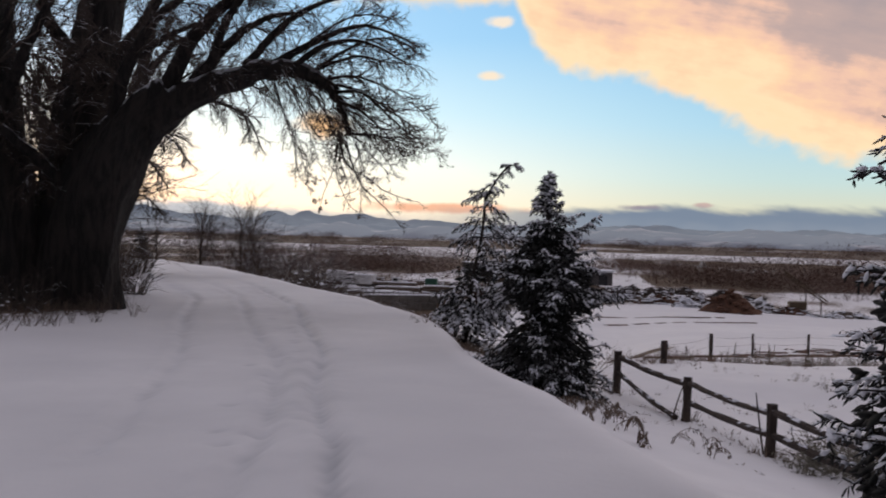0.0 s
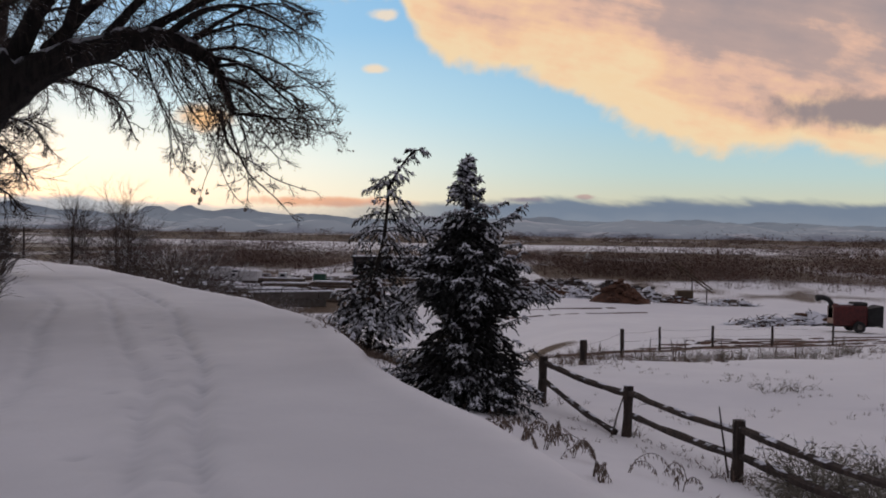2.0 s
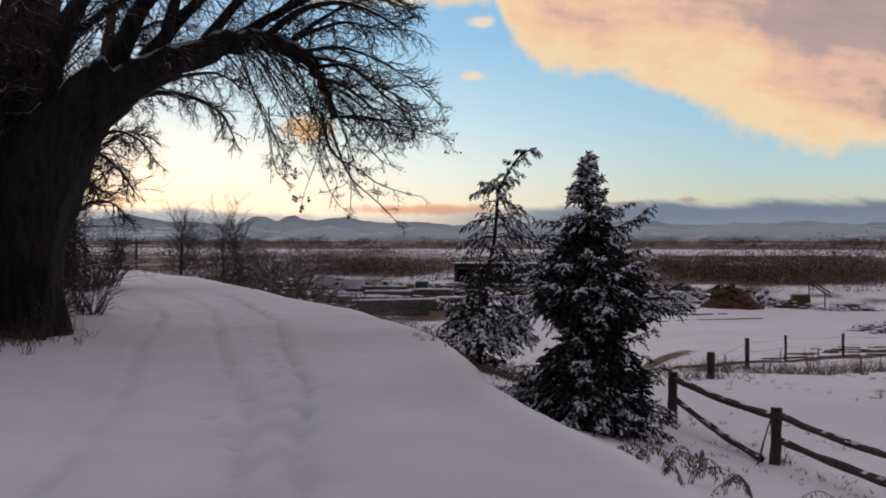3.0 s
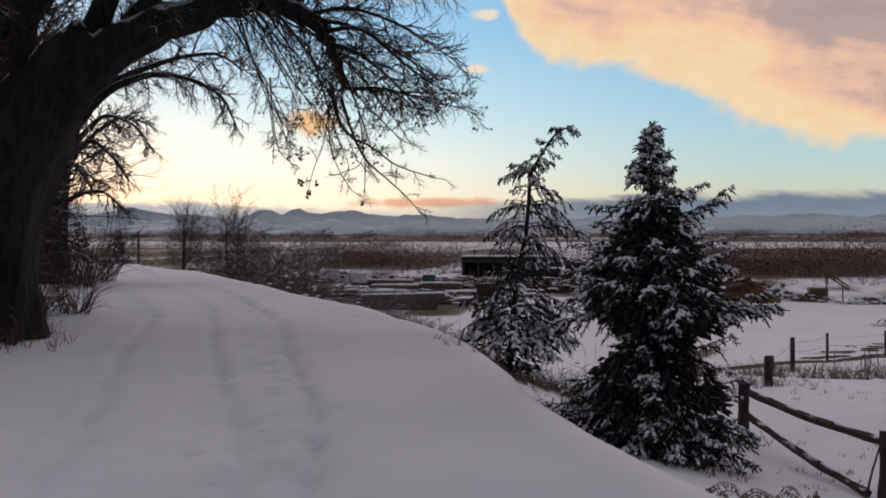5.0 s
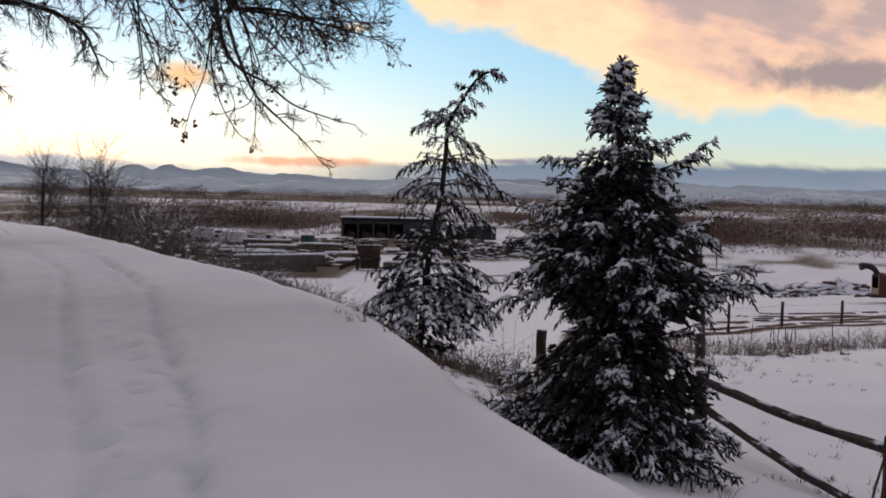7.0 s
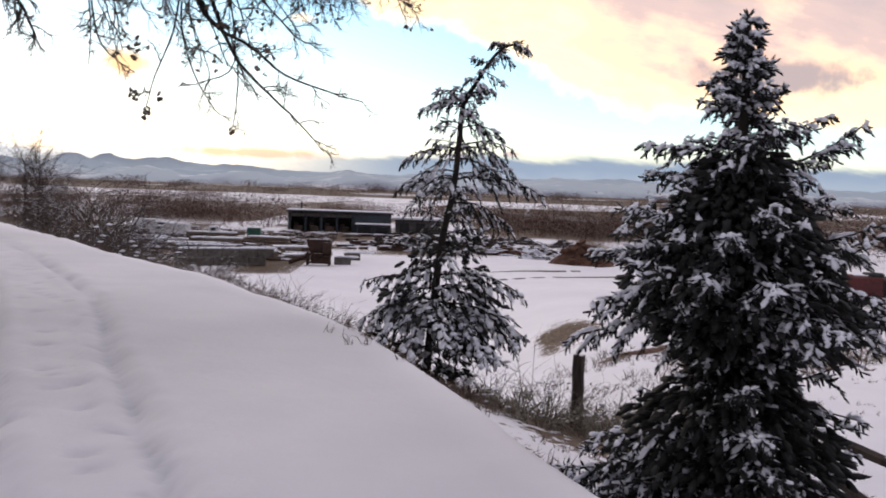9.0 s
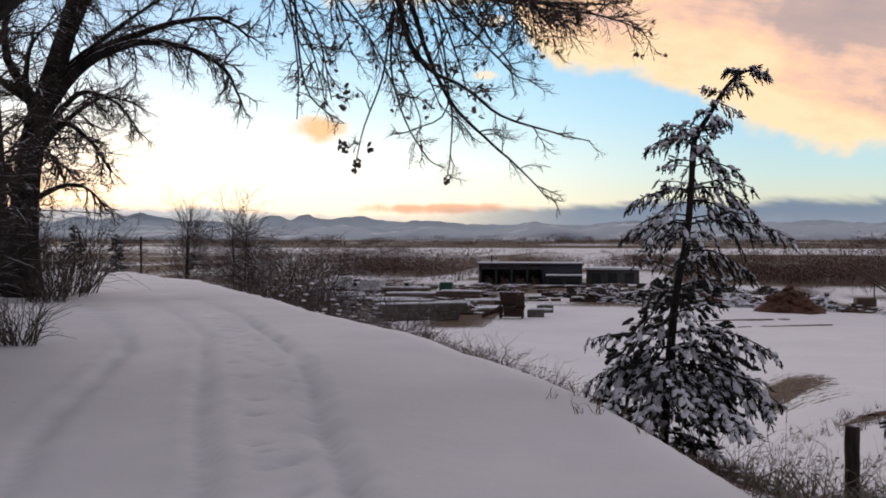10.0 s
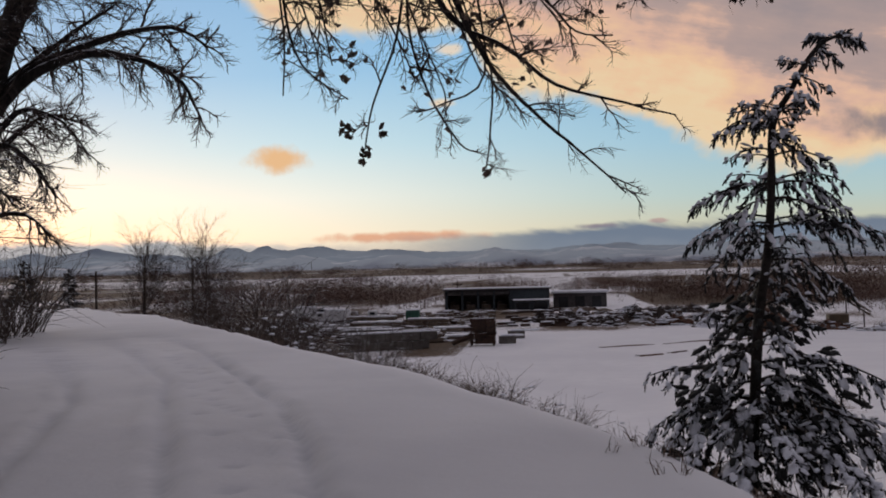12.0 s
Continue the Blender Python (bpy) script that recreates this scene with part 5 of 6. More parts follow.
def grass(name, label, spots, mat, seed, tall=(0.15, 0.4)):
    """Tufts of dry blades: rows of x, y, spread, tufts."""
    rng = random.Random(seed)
    b = Build()
    places = []
    for x, y, spread, count in spots:
        for _ in range(count):
            places.append((x + rng.gauss(0, spread), y + rng.gauss(0, spread)))
    zs = height([p[0] for p in places], [p[1] for p in places])
    for (x, y), z in zip(places, zs):
        for _ in range(rng.randint(5, 9)):
            p = Vector((x + rng.uniform(-0.06, 0.06), y + rng.uniform(-0.06, 0.06), z - 0.02))
            L = rng.uniform(*tall)
            d = Vector((rng.uniform(-0.6, 0.6), rng.uniform(-0.6, 0.6), 1)).normalized()
            mid = p + d * L * 0.6
            end = mid + (d + Vector((rng.uniform(-0.6, 0.6), rng.uniform(-0.6, 0.6), -0.5))).normalized() * L * 0.5
            side = d.cross(Vector((rng.uniform(-1, 1), rng.uniform(-1, 1), 0.1))).normalized()
            i = len(b.v)
            w = rng.uniform(0.003, 0.006)
            b.v += [p - side * w, p + side * w, mid + side * w * 0.8, mid - side * w * 0.8, end]
            b.f += [(i, i + 1, i + 2, i + 3), (i + 3, i + 2, i + 4)]
    ob = new(name, b.mesh(name, mat))
    tagged(ob, label, "grass", kind="stuff")


spots = []
rng_b = random.Random(77)
for k in range(150):
    y = rng_b.uniform(21, 50)
    x, yy = side_point(rng_b.uniform(0.5, 2.8), y)
    spots.append((x, yy, 0.3, 9))
grass("dry_grass", "dead brown grass along the bank below the lane", spots, M_STRAW, 81, (0.10, 0.28))
spots = []
for k in range(13):
    y = rng_b.uniform(18.5, 24)
    x, yy = side_point(rng_b.uniform(0.45, 2.2), y)
    spots.append((x, yy, 0.2, 4))
spots += [(1.8, 18.0, 0.45, 40), (-0.1, 23.1, 0.6, 60), (0.8, 22.8, 0.6, 10), (1.6, 22.4, 0.6, 8), (4.3, 17.4, 0.12, 8), (5.1, 14.5, 0.12, 8), (3.2, 19.9, 0.2, 14), (4.5, 25, 0.3, 22), (3.6, 26, 1.2, 70), (3.9, 31.5, 1.1, 90), (6.6, 33, 0.5, 30)]
spots += [(x, y, 0.7, 14) for x, y in ((5.6, 29.4), (6.6, 30), (7.4, 31), (8.2, 31.5), (9, 32), (10, 33), (11.2, 34), (12.5, 35), (14, 36.5), (15.5, 38), (12, 33), (16, 36))]
grass("dry_grass", "thin dry grass round the spruces and along the old fence", spots, M_STRAW, 82, (0.08, 0.26))
spots = [(x, y, 0.5, 10) for x, y in ((4.3, 26), (4.9, 27.6), (5.2, 28.6), (5.8, 29.8), (6.2, 30.6), (6.8, 30.2), (7.4, 31), (8.2, 31.8), (8.9, 31.2), (9.4, 32.6), (10.2, 33.4), (11, 34), (11.8, 34.2), (12.5, 35.4), (13.4, 36), (14.2, 36.8), (15.2, 37.6), (16.5, 38.6), (18, 40), (19.5, 41))]
grass("dry_grass", "tall tan dead weeds along the old wire fence", spots, M_STRAW, 84, (0.22, 0.55))
spots = [(rng_b.uniform(3.4, 9.5), rng_b.uniform(13, 27), 0.35, 3) for _ in range(46)] + [(x, y, 0.3, 10) for x, y in ((5.0, 15.6), (4.7, 16.4), (5.6, 14.0), (5.9, 15.0), (4.9, 14.9), (8.4, 21.2), (3.9, 18.2))]
grass("dry_grass", "short dead grass tips poking through the field's snow", spots, M_STRAW, 85, (0.03, 0.12))
grass("dry_grass", "dark dead stems at the foot of the old tree", [(-9.0, 20.2, 0.8, 120), (-9.0, 22.0, 0.4, 90), (-10.4, 18.2, 0.9, 120), (-8.0, 17.6, 0.5, 30)], M_WEED, 83, (0.15, 0.45))

# bushes along the bank
for k, (s, y, w, t, n) in enumerate([(1.2, 24.8, 0.5, 0.45, 14), (1.5, 26.0, 0.5, 0.5, 16), (1.3, 27.2, 0.5, 0.5, 16), (1.8, 28.2, 0.6, 0.6, 18), (1.5, 29.4, 0.6, 0.65, 18), (2.0, 30.4, 0.7, 0.75, 22), (1.5, 31.6, 0.7, 0.7, 20),
                                    (1.9, 32.8, 0.7, 0.8, 20), (1.6, 34.2, 0.7, 0.8, 18), (1.9, 35.6, 0.8, 0.9, 20), (1.6, 37.4, 0.8, 0.9, 20), (1.9, 39.4, 0.9, 1.0, 20), (2.0, 42, 1.0, 1.2, 20), (2.0, 45, 1.0, 1.3, 20), (2.2, 48, 1.1, 1.4, 20)]):
    shrub("bush", side_point(s, y), w * 1.2, t * 1.25, n + 8, 400 + k, M_WEED, "low leafless bush with frosted twigs on the bank", lean=0.8, snow=0.04, thick=0.006)
for k, (s, y, w, t, n) in enumerate([(1.6, 27.8, 0.5, 0.42, 30), (1.4, 30.0, 0.6, 0.5, 34), (1.9, 31.2, 0.6, 0.5, 34), (1.5, 25.2, 0.4, 0.32, 24), (2.2, 33.4, 0.7, 0.6, 36), (1.7, 36.2, 0.7, 0.6, 34)]):
    shrub("sagebrush", side_point(s, y), w * 1.2, t * 1.25, n + 8, 415 + k, M_SAGE, "rounded grey-tan sagebrush on the bank below the lane", lean=0.95, snow=0.03, thick=0.006, leaves=0.3)
for k, (s, y, w, t, n) in enumerate([(0.9, 24.2, 0.4, 0.4, 28), (1.1, 25.6, 0.5, 0.5, 32), (0.8, 26.6, 0.4, 0.4, 28), (1.0, 27.4, 0.5, 0.55, 34), (0.8, 28.6, 0.45, 0.5, 30), (1.1, 29.6, 0.5, 0.6, 34), (0.9, 30.8, 0.5, 0.6, 34), (1.1, 32.2, 0.6, 0.65, 36), (1.0, 33.6, 0.6, 0.65, 34), (1.2, 35.2, 0.6, 0.7, 34)]):
    shrub("bush", side_point(s, y), w, t, n, 600 + k, M_WEED, "clump of brown dead brush at the lane's edge", lean=0.8, snow=0.03, thick=0.006, leaves=0.2)
for k, (x, y, w, t, n) in enumerate([(0.2, 23.4, 0.5, 0.8, 10), (-0.5, 23.3, 0.4, 0.6, 8), (0.6, 23.7, 0.5, 0.8, 10), (1.0, 23.9, 0.6, 0.9, 12), (1.9, 22.7, 0.5, 0.7, 12), (2.6, 23.2, 0.5, 0.8, 10), (0.7, 22.7, 0.4, 0.6, 8), (-0.7, 22.9, 0.3, 0.6, 7), (0.1, 22.8, 0.4, 0.7, 9)]):
    shrub("bush", (x, y), w, t, n, 430 + k, M_WEED, "tangle of bare brown stems under the thin spruce", lean=0.9, snow=0.02, thick=0.006)
for k, (x, y, w, t, n) in enumerate([(5.95, 14.3, 0.65, 0.6, 90), (6.5, 14.0, 0.7, 0.66, 90), (5.75, 13.6, 0.45, 0.42, 50), (7.1, 14.2, 0.6, 0.6, 70), (6.3, 13.0, 0.6, 0.5, 60), (5.3, 13.5, 0.35, 0.28, 24)]):
    shrub("sagebrush", (x, y), w, t, n, 450 + k, M_SAGE, "grey-tan sagebrush with snow at the fence end", lean=1.0, snow=0.03, thick=0.006, leaves=0.75)
for k, (x, y, w, t, n) in enumerate([(0.95, 21.6, 0.45, 0.5, 30), (1.25, 22.3, 0.5, 0.6, 34), (1.85, 21.9, 0.5, 0.6, 34), (1.45, 21.5, 0.4, 0.45, 24), (0.7, 22.1, 0.4, 0.5, 24), (2.2, 22.6, 0.5, 0.6, 30)]):
    shrub("sagebrush", (x, y), w, t, n, 455 + k, M_SAGE, "grey-tan sagebrush crowding the old wire fence post", lean=0.9, snow=0.02, thick=0.006, leaves=0.30)
for k, (x, y, w, t, n) in enumerate([(6.9, 29.6, 0.5, 0.5, 26), (8.3, 30.8, 0.6, 0.55, 30), (9.6, 31.6, 0.6, 0.5, 30), (11.2, 33.0, 0.6, 0.6, 30), (13.4, 35.0, 0.7, 0.7, 34), (15.2, 37.0, 0.7, 0.7, 34)]):
    shrub("sagebrush", (x, y), w, t, n, 465 + k, M_SAGE, "pale dead brush clump beside the old wire fence", lean=0.8, snow=0.03, thick=0.006, leaves=0.25)
for k, (x, y, w, t, n) in enumerate([(7.6, 21.3, 0.45, 0.35, 16), (8.2, 21.6, 0.4, 0.33, 14), (7.2, 22.4, 0.3, 0.25, 8)]):
    shrub("sagebrush", (x, y), w, t, n, 460 + k, M_SAGE, "low sagebrush standing in the snowy field", lean=1.0, snow=0.02, thick=0.005, leaves=0.25)
for k, (x, y, w, t, n) in enumerate([(-9.3, 22.9, 0.5, 0.7, 40), (-9.5, 23.2, 0.6, 0.9, 40), (-8.1, 20.4, 0.4, 0.6, 26), (-9.1, 19.2, 0.7, 0.9, 36), (-9.9, 17.8, 0.8, 0.9, 40), (-10.8, 16.8, 0.8, 1.1, 40), (-11.8, 15.8, 0.9, 1.3, 40)]):
    shrub("bush", (x, y), w, t, n, 470 + k, M_TWIG, "dark leafless brush crowding the old tree's foot", lean=0.6, thick=0.009)
for k, (x, y, w, t, n) in enumerate([(-16.5, 25.0, 3.0, 8.5, 10), (-14.4, 20.6, 2.4, 7.5, 10), (-15.0, 23.0, 2.0, 9.0, 6), (-12.3, 26.4, 1.0, 7.5, 7), (-11.7, 25.0, 0.8, 7.0, 6)]):
    shrub("bush", (x, y), w, t, n, 560 + k, M_TWIG, "tall tangled leafless thicket behind the old tree", lean=0.08, thick=0.05, level=0, sag=(-0.5, -0.2, 0.0, 0.0))
shrub("bush", (-7.6, 16.0), 0.7, 0.5, 20, 480, M_WEED, "small snow-capped bush beside the lane", lean=0.9, snow=0.25, thick=0.007)
for k, (x, y, w, t, n) in enumerate([(-15.8, 36.5, 1.1, 1.4, 60), (-16.4, 38.2, 1.3, 2.2, 64), (-17.2, 40.4, 1.4, 2.8, 60), (-17.8, 35, 1.5, 3.4, 60), (-19.2, 36.2, 1.6, 5.0, 50), (-10.2, 26.4, 0.6, 1.1, 40), (-10.6, 25.2, 0.6, 1.2, 40)]):
    shrub("bush", (x, y), w, t, n, 490 + k, M_TWIG, "dark leafless brush under the spreading tree", lean=0.6, thick=0.012)


def mullein(x, y, tall, seed):
    rng = random.Random(seed)
    ob = thing("weed", (x, y, ground_z(x, y) - 0.02), "tall dead weed stalk with a withered tuft at its foot", "weed", "dead weeds along the old fence")
    b, lv = Build(), Build()
    for k in range(rng.randint(1, 3)):
        o = Vector((rng.uniform(-0.12, 0.12), rng.uniform(-0.1, 0.1), 0))
        L = tall * rng.uniform(0.6, 1.0)
        tilt = rng.uniform(-0.02, 0.02)
        pts = [o + Vector((tilt * i, rng.uniform(-0.008, 0.008), L * i / 5)) for i in range(6)]
        b.tube(pts, [0.010, 0.009, 0.008, 0.014, 0.012, 0.004], 5)
    for _ in range(60):
        a = rng.uniform(0, 6.28)
        d = Vector((math.cos(a), math.sin(a), rng.uniform(0.1, 1.2))).normalized()
        L = rng.uniform(0.08, 0.28) * tall
        lv.leaf(d * L * 0.6, d * L * 0.5, d.orthogonal().normalized() * 0.008)
    part("stalk", b, M_WEED, ob)
    part("leaves", lv, M_STRAW, ob, kind="stuff")


for i, (x, y, t) in enumerate([(8.1, 30, 0.95), (9.05, 30, 0.6), (7.0, 30, 0.75), (7.35, 29, 0.85), (9.3, 31.5, 0.9), (6.7, 30.6, 0.5), (10.4, 33, 0.8), (11.6, 33.6, 0.6), (12.8, 35.5, 0.9), (14.5, 36, 0.8), (5.6, 30, 0.6), (8.6, 33.4, 0.7)]):
    mullein(x, y, t, 520 + i)


def stick(a, b_, r, seed):
    rng = random.Random(seed)
    b = Build()
    a, b_ = Vector(a), Vector(b_)
    pts = [a.lerp(b_, k / 4) + rand_dir(rng) * 0.008 for k in range(5)]
    b.tube(pts, [r, r, r * 0.9, r * 0.8, r * 0.6], 5)
    ob = new("stick", b.mesh("stick", M_RAIL))
    tagged(ob, "thin dead stick leaning on the fence post", "stick")


stick((4.02, 17.25, ground_z(4.02, 17.25) - 0.05), (4.22, 17.36, -0.16), 0.014, 1)
stick((5.06, 14.66, ground_z(5.06, 14.66) - 0.05), (4.95, 14.72, 0.15), 0.014, 2)


# ---- trees and woods further off ----
def far_bare_tree(x, y, top, seed, label, spread=0.35):
    rng = random.Random(seed)
    z = ground_z(x, y) - 0.1
    tree = thing("bare_tree", (x, y, z), label, "tree", "bare trees beyond the bend")
    b, tw = Build(), Build()
    h = top - z
    for k in range(2):
        a = rng.uniform(0, 6.28)
        pts = smooth_line([Vector((0.3 * math.cos(a) * k, 0.3 * math.sin(a), 0)), Vector((0.6 * math.cos(a), 0.6 * math.sin(a), h * 0.35)), Vector((spread * 2.2 * math.cos(a), spread * 2.2 * math.sin(a), h * 0.85))], 5)
        b.tube(pts, [0.16 * (1 - 0.85 * i / len(pts)) for i in range(len(pts))], 6)
        for i in range(3, len(pts)):
            for _ in range(6):
                d = (rand_dir(rng) * 0.8 + Vector((0.25, 0, 0.6))).normalized()
                sprout(tw, pts[i], d, h * 0.36 * rng.uniform(0.6, 1.2), 0.024, rng, 1, (0, -0.1, -0.1, 0), None, (3, 3, 3, 3))
    part("trunk", b, M_TWIG, tree, smooth=True)
    part("crown", tw, M_TWIG, tree, kind="stuff")


far_bare_tree(-33.6, 85, 3.9, 601, "slender bare tree standing beyond the lane's bend")
far_bare_tree(-28.7, 85, 4.1, 602, "twin-stemmed bare tree beyond the lane's bend")
far_bare_tree(-31.0, 92, 2.2, 603, "small bare tree among brush beyond the bend")

for i, (x, y, top, w) in enumerate([(-36.6, 80, 2.1, 1.4), (-40.0, 80, 2.8, 2.1), (-41.9, 79, 1.5, 2.6), (-43.9, 79, 1.9, 2.6), (-46.5, 82, 3.2, 2.4)]):
    z = ground_z(x, y) - 0.1
    h = top - z
    spruce("pine", [(x, y, z), (x, y, z + h * 0.5), (x + 0.1, y, top)], 0.14, lambda zz, a, h=h, w=w: w * 1.45 * max(0.08, 1 - (zz / h) ** 1.6), 40, 620 + i,
           "dark evergreen among bare trees beyond the bend", 0.2, 0.3, 0.06, None, 0.5, (), 3.6, "evergreens beyond the bend", core=160, core_top=0.85, girth=0.014, close=0.03)

for k, (x, y, w, t, n) in enumerate([(-13.5, 54, 1.6, 4.2, 26), (-15.5, 57, 1.8, 4.6, 26), (-11.5, 56, 1.4, 3.6, 24), (-17.5, 60, 1.8, 4.4, 24), (-12.8, 61, 1.6, 4.8, 26), (-19.8, 63, 1.6, 4.2, 14), (-10.2, 60, 1.2, 3.2, 12), (-22.5, 70, 1.8, 4.4, 12), (-26, 74, 1.8, 4.0, 12)]):
    shrub("bush", (x, y), w, t, n, 640 + k, M_TWIG, "tall leafless brown thicket below the bank", lean=0.6, thick=0.035, level=1)


def woods(name, label, rows, seed, fuzz=38, loose=0.3, stems=2):
    """Bare woods in clumps, each tree with stems and a rounded haze of twigs: rows of x0, x1, y0, y1, trees, height, width."""
    rng = random.Random(seed)
    b = Build()
    for x0, x1, y0, y1, count, tall, wide in rows:
        clumps = [(rng.uniform(x0, x1), rng.uniform(y0, y1), rng.uniform(0.5, 1.1)) for _ in range(max(4, count // 16))]
        spots = []
        for _ in range(count):
            if rng.random() < 0.3:
                spots.append((rng.uniform(x0, x1), rng.uniform(y0, y1), rng.uniform(0.35, 0.8)))
            else:
                cx, cy, k = rng.choice(clumps)
                spots.append((cx + rng.gauss(0, tall * 0.55), cy + rng.gauss(0, tall * 0.55), k))
        zs = height([q[0] for q in spots], [q[1] for q in spots], False)
        for (x, y, k), z in zip(spots, zs):
            h = tall * k * rng.uniform(0.75, 1.1)
            p = Vector((x, y, z - 0.1))
            for _ in range(stems if rng.random() < 0.4 else 0):
                o = Vector((rng.gauss(0, 0.05), rng.gauss(0, 0.05), 0)) * h
                b.blade(p + o, p + o * 2.5 + Vector((0, 0, h * rng.uniform(0.3, 0.6))), wide * 0.6, Vector((1, 0, 0)))
            for _ in range(fuzz):
                t = rng.uniform(0.03, 1.0) ** 0.9
                r = loose * h * (0.12 + 1.1 * math.sin(math.pi * min(1.0, 0.15 + 0.83 * t)))
                a = rng.uniform(0, 6.283)
                q = r * math.sqrt(rng.random())
                c = p + Vector((q * math.cos(a), q * math.sin(a), h * t * 0.9))
                d = Vector((rng.gauss(0, 0.8), rng.gauss(0, 0.8), rng.uniform(-0.3, 0.8))).normalized() * h * rng.uniform(0.05, 0.13)
                b.blade(c, c + d * (1.25 - 0.6 * t), wide * rng.uniform(1.0, 2.4) * (1.2 - 0.6 * t), Vector((math.sin(a + 1.0), -math.cos(a + 1.0), 0.2)))
    ob = new(name, b.mesh(name, M_WOODS))
    tagged(ob, label, "woods", kind="stuff")


woods("woods", "brown bare woods along the far side of the field", [(15, 34, 160, 215, 420, 6.0, 0.05), (28, 52, 155, 220, 480, 7.4, 0.055), (44, 135, 150, 225, 1100, 9.0, 0.065), (26, 130, 132, 160, 380, 4.2, 0.045), (0, 40, 205, 260, 300, 4.6, 0.06), (-20, 30, 250, 330, 300, 4.5, 0.08)], 701)
woods("woods", "brown thicket of bare trees round the work yard", [(-70, -40, 180, 225, 340, 6.4, 0.055), (-48, -29, 178, 215, 380, 7.4, 0.055), (-60, -22, 135, 175, 110, 2.6, 0.04), (-50, -18, 95, 130, 120, 2.0, 0.035), (-90, -55, 120, 220, 300, 6, 0.06), (-120, -40, 225, 330, 500, 5.0, 0.07), (-40, 20, 235, 300, 260, 3.6, 0.06), (-62, -36, 88, 120, 240, 2.4, 0.03), (-30, -20, 165, 200, 90, 5.0, 0.05)], 702)
woods("woods", "distant dark woods across the plain", [(-900, 900, 700, 1100, 1700, 9, 0.35), (-1300, 1300, 1100, 1900, 1900, 13, 0.7), (-240, -20, 330, 480, 500, 6, 0.15), (120, 420, 330, 520, 700, 7, 0.16)], 703, 30, 0.75, 0)


def wheel_track(pts, wide, seed):
    """A strip of churned soil laid on the snow, broken along its length."""
    rng = random.Random(seed)
    line = smooth_line([Vector((x, y, 0)) for x, y in pts], 22)
    b = Build()
    prev = None
    for i, p in enumerate(line):
        q = line[min(i + 1, len(line) - 1)] - line[max(i - 1, 0)]
        side = Vector((-q.y, q.x, 0)).normalized()
        if rng.random() < 0.10:
            prev = None
            continue
        row = []
        for k in (-1, -0.35, 0.35, 1):
            r = p + side * k * wide * rng.uniform(0.6, 1.25)
            row.append(len(b.v))
            b.v.append(Vector((r.x, r.y, ground_z(r.x, r.y) + (0.05 if abs(k) < 0.9 else -0.02))))
        if prev:
            for a, c in zip(range(3), range(1, 4)):
                b.f.append((prev[a], prev[c], row[c], row[a]))
        prev = row
    ob = new("wheel_track", b.mesh("wheel_track", M_SOIL))
    tagged(ob, "dark muddy wheel track across the snowy field", "track", kind="structure")


M_SOIL = plain("red_brown_soil", (0.055, 0.027, 0.017), (0.155, 0.076, 0.046), 2.2, 0.95, 0.9, 0.12)
for i, (pts, wide) in enumerate([([(4.6, 32.4), (8, 37), (13, 42.4), (24, 50)], 0.22), ([(8.0, 38.6), (14, 44.6), (24, 52.4)], 0.25), ([(10, 43.5), (16, 48), (26, 55.5)], 0.25), ([(12, 47.5), (19, 52.4), (30, 59)], 0.3),
                                 ([(11.5, 45.6), (17, 50.0), (24, 55.4)], 0.2), ([(14, 51), (21, 55.5), (30, 61)], 0.25), ([(4, 84), (10, 88), (18, 91)], 0.4), ([(2, 92), (9, 95), (16, 97)], 0.4)]):
    wheel_track(pts, wide, 860 + i)


# ---- work yard in the valley ----
M_WALL = plain("yard_wall", (0.05, 0.045, 0.045), (0.11, 0.10, 0.10), 2.5, 0.85, 0.3, 0.03)
M_PANEL = plain("dark_panel", (0.035, 0.045, 0.055), (0.06, 0.075, 0.085), 3, 0.5, 0.15, 0.02, metal=0.3)
M_CONCRETE = plain("stained_concrete", (0.07, 0.062, 0.055), (0.16, 0.145, 0.13), 3, 0.9, 0.4, 0.03, snow=0.15)
M_LUMBER = plain("old_lumber", (0.08, 0.06, 0.05), (0.22, 0.17, 0.13), 6, 0.9, 0.5, 0.03, (0.3, 1, 1), snow=0.15)
M_RUST = plain("rusty_steel", (0.022, 0.013, 0.010), (0.075, 0.038, 0.024), 5, 0.8, 0.4, 0.02, metal=0.2, snow=0.1)
M_RED = plain("faded_red_paint", (0.055, 0.008, 0.008), (0.125, 0.017, 0.015), 6, 0.5, 0.15, 0.01)
M_TYRE = plain("tyre_rubber", (0.012, 0.012, 0.012), (0.03, 0.03, 0.03), 20, 0.8, 0.3, 0.01)
M_WHITE = plain("white_paint", (0.45, 0.45, 0.46), (0.68, 0.68, 0.68), 5, 0.5, 0.1, 0.01)
M_GREEN = plain("green_steel", (0.03, 0.10, 0.07), (0.05, 0.17, 0.12), 5, 0.6, 0.2, 0.01)
M_YELLOW = plain("worn_yellow_paint", (0.05, 0.034, 0.018), (0.10, 0.065, 0.032), 6, 0.6, 0.2, 0.01)
M_GLASS = plain("dark_window_glass", (0.012, 0.014, 0.017), (0.02, 0.022, 0.026), 3, 0.15, 0.0, 0.01)


def piece(name, mat, parent, boxes, bevel=0.03, label=""):
    b = Build()
    for c, size, *turn in boxes:
        soft_box(b, Vector(c), Vector(size), turn[0] if turn else 0.0, bevel)
    return part(name, b, mat, parent, label)


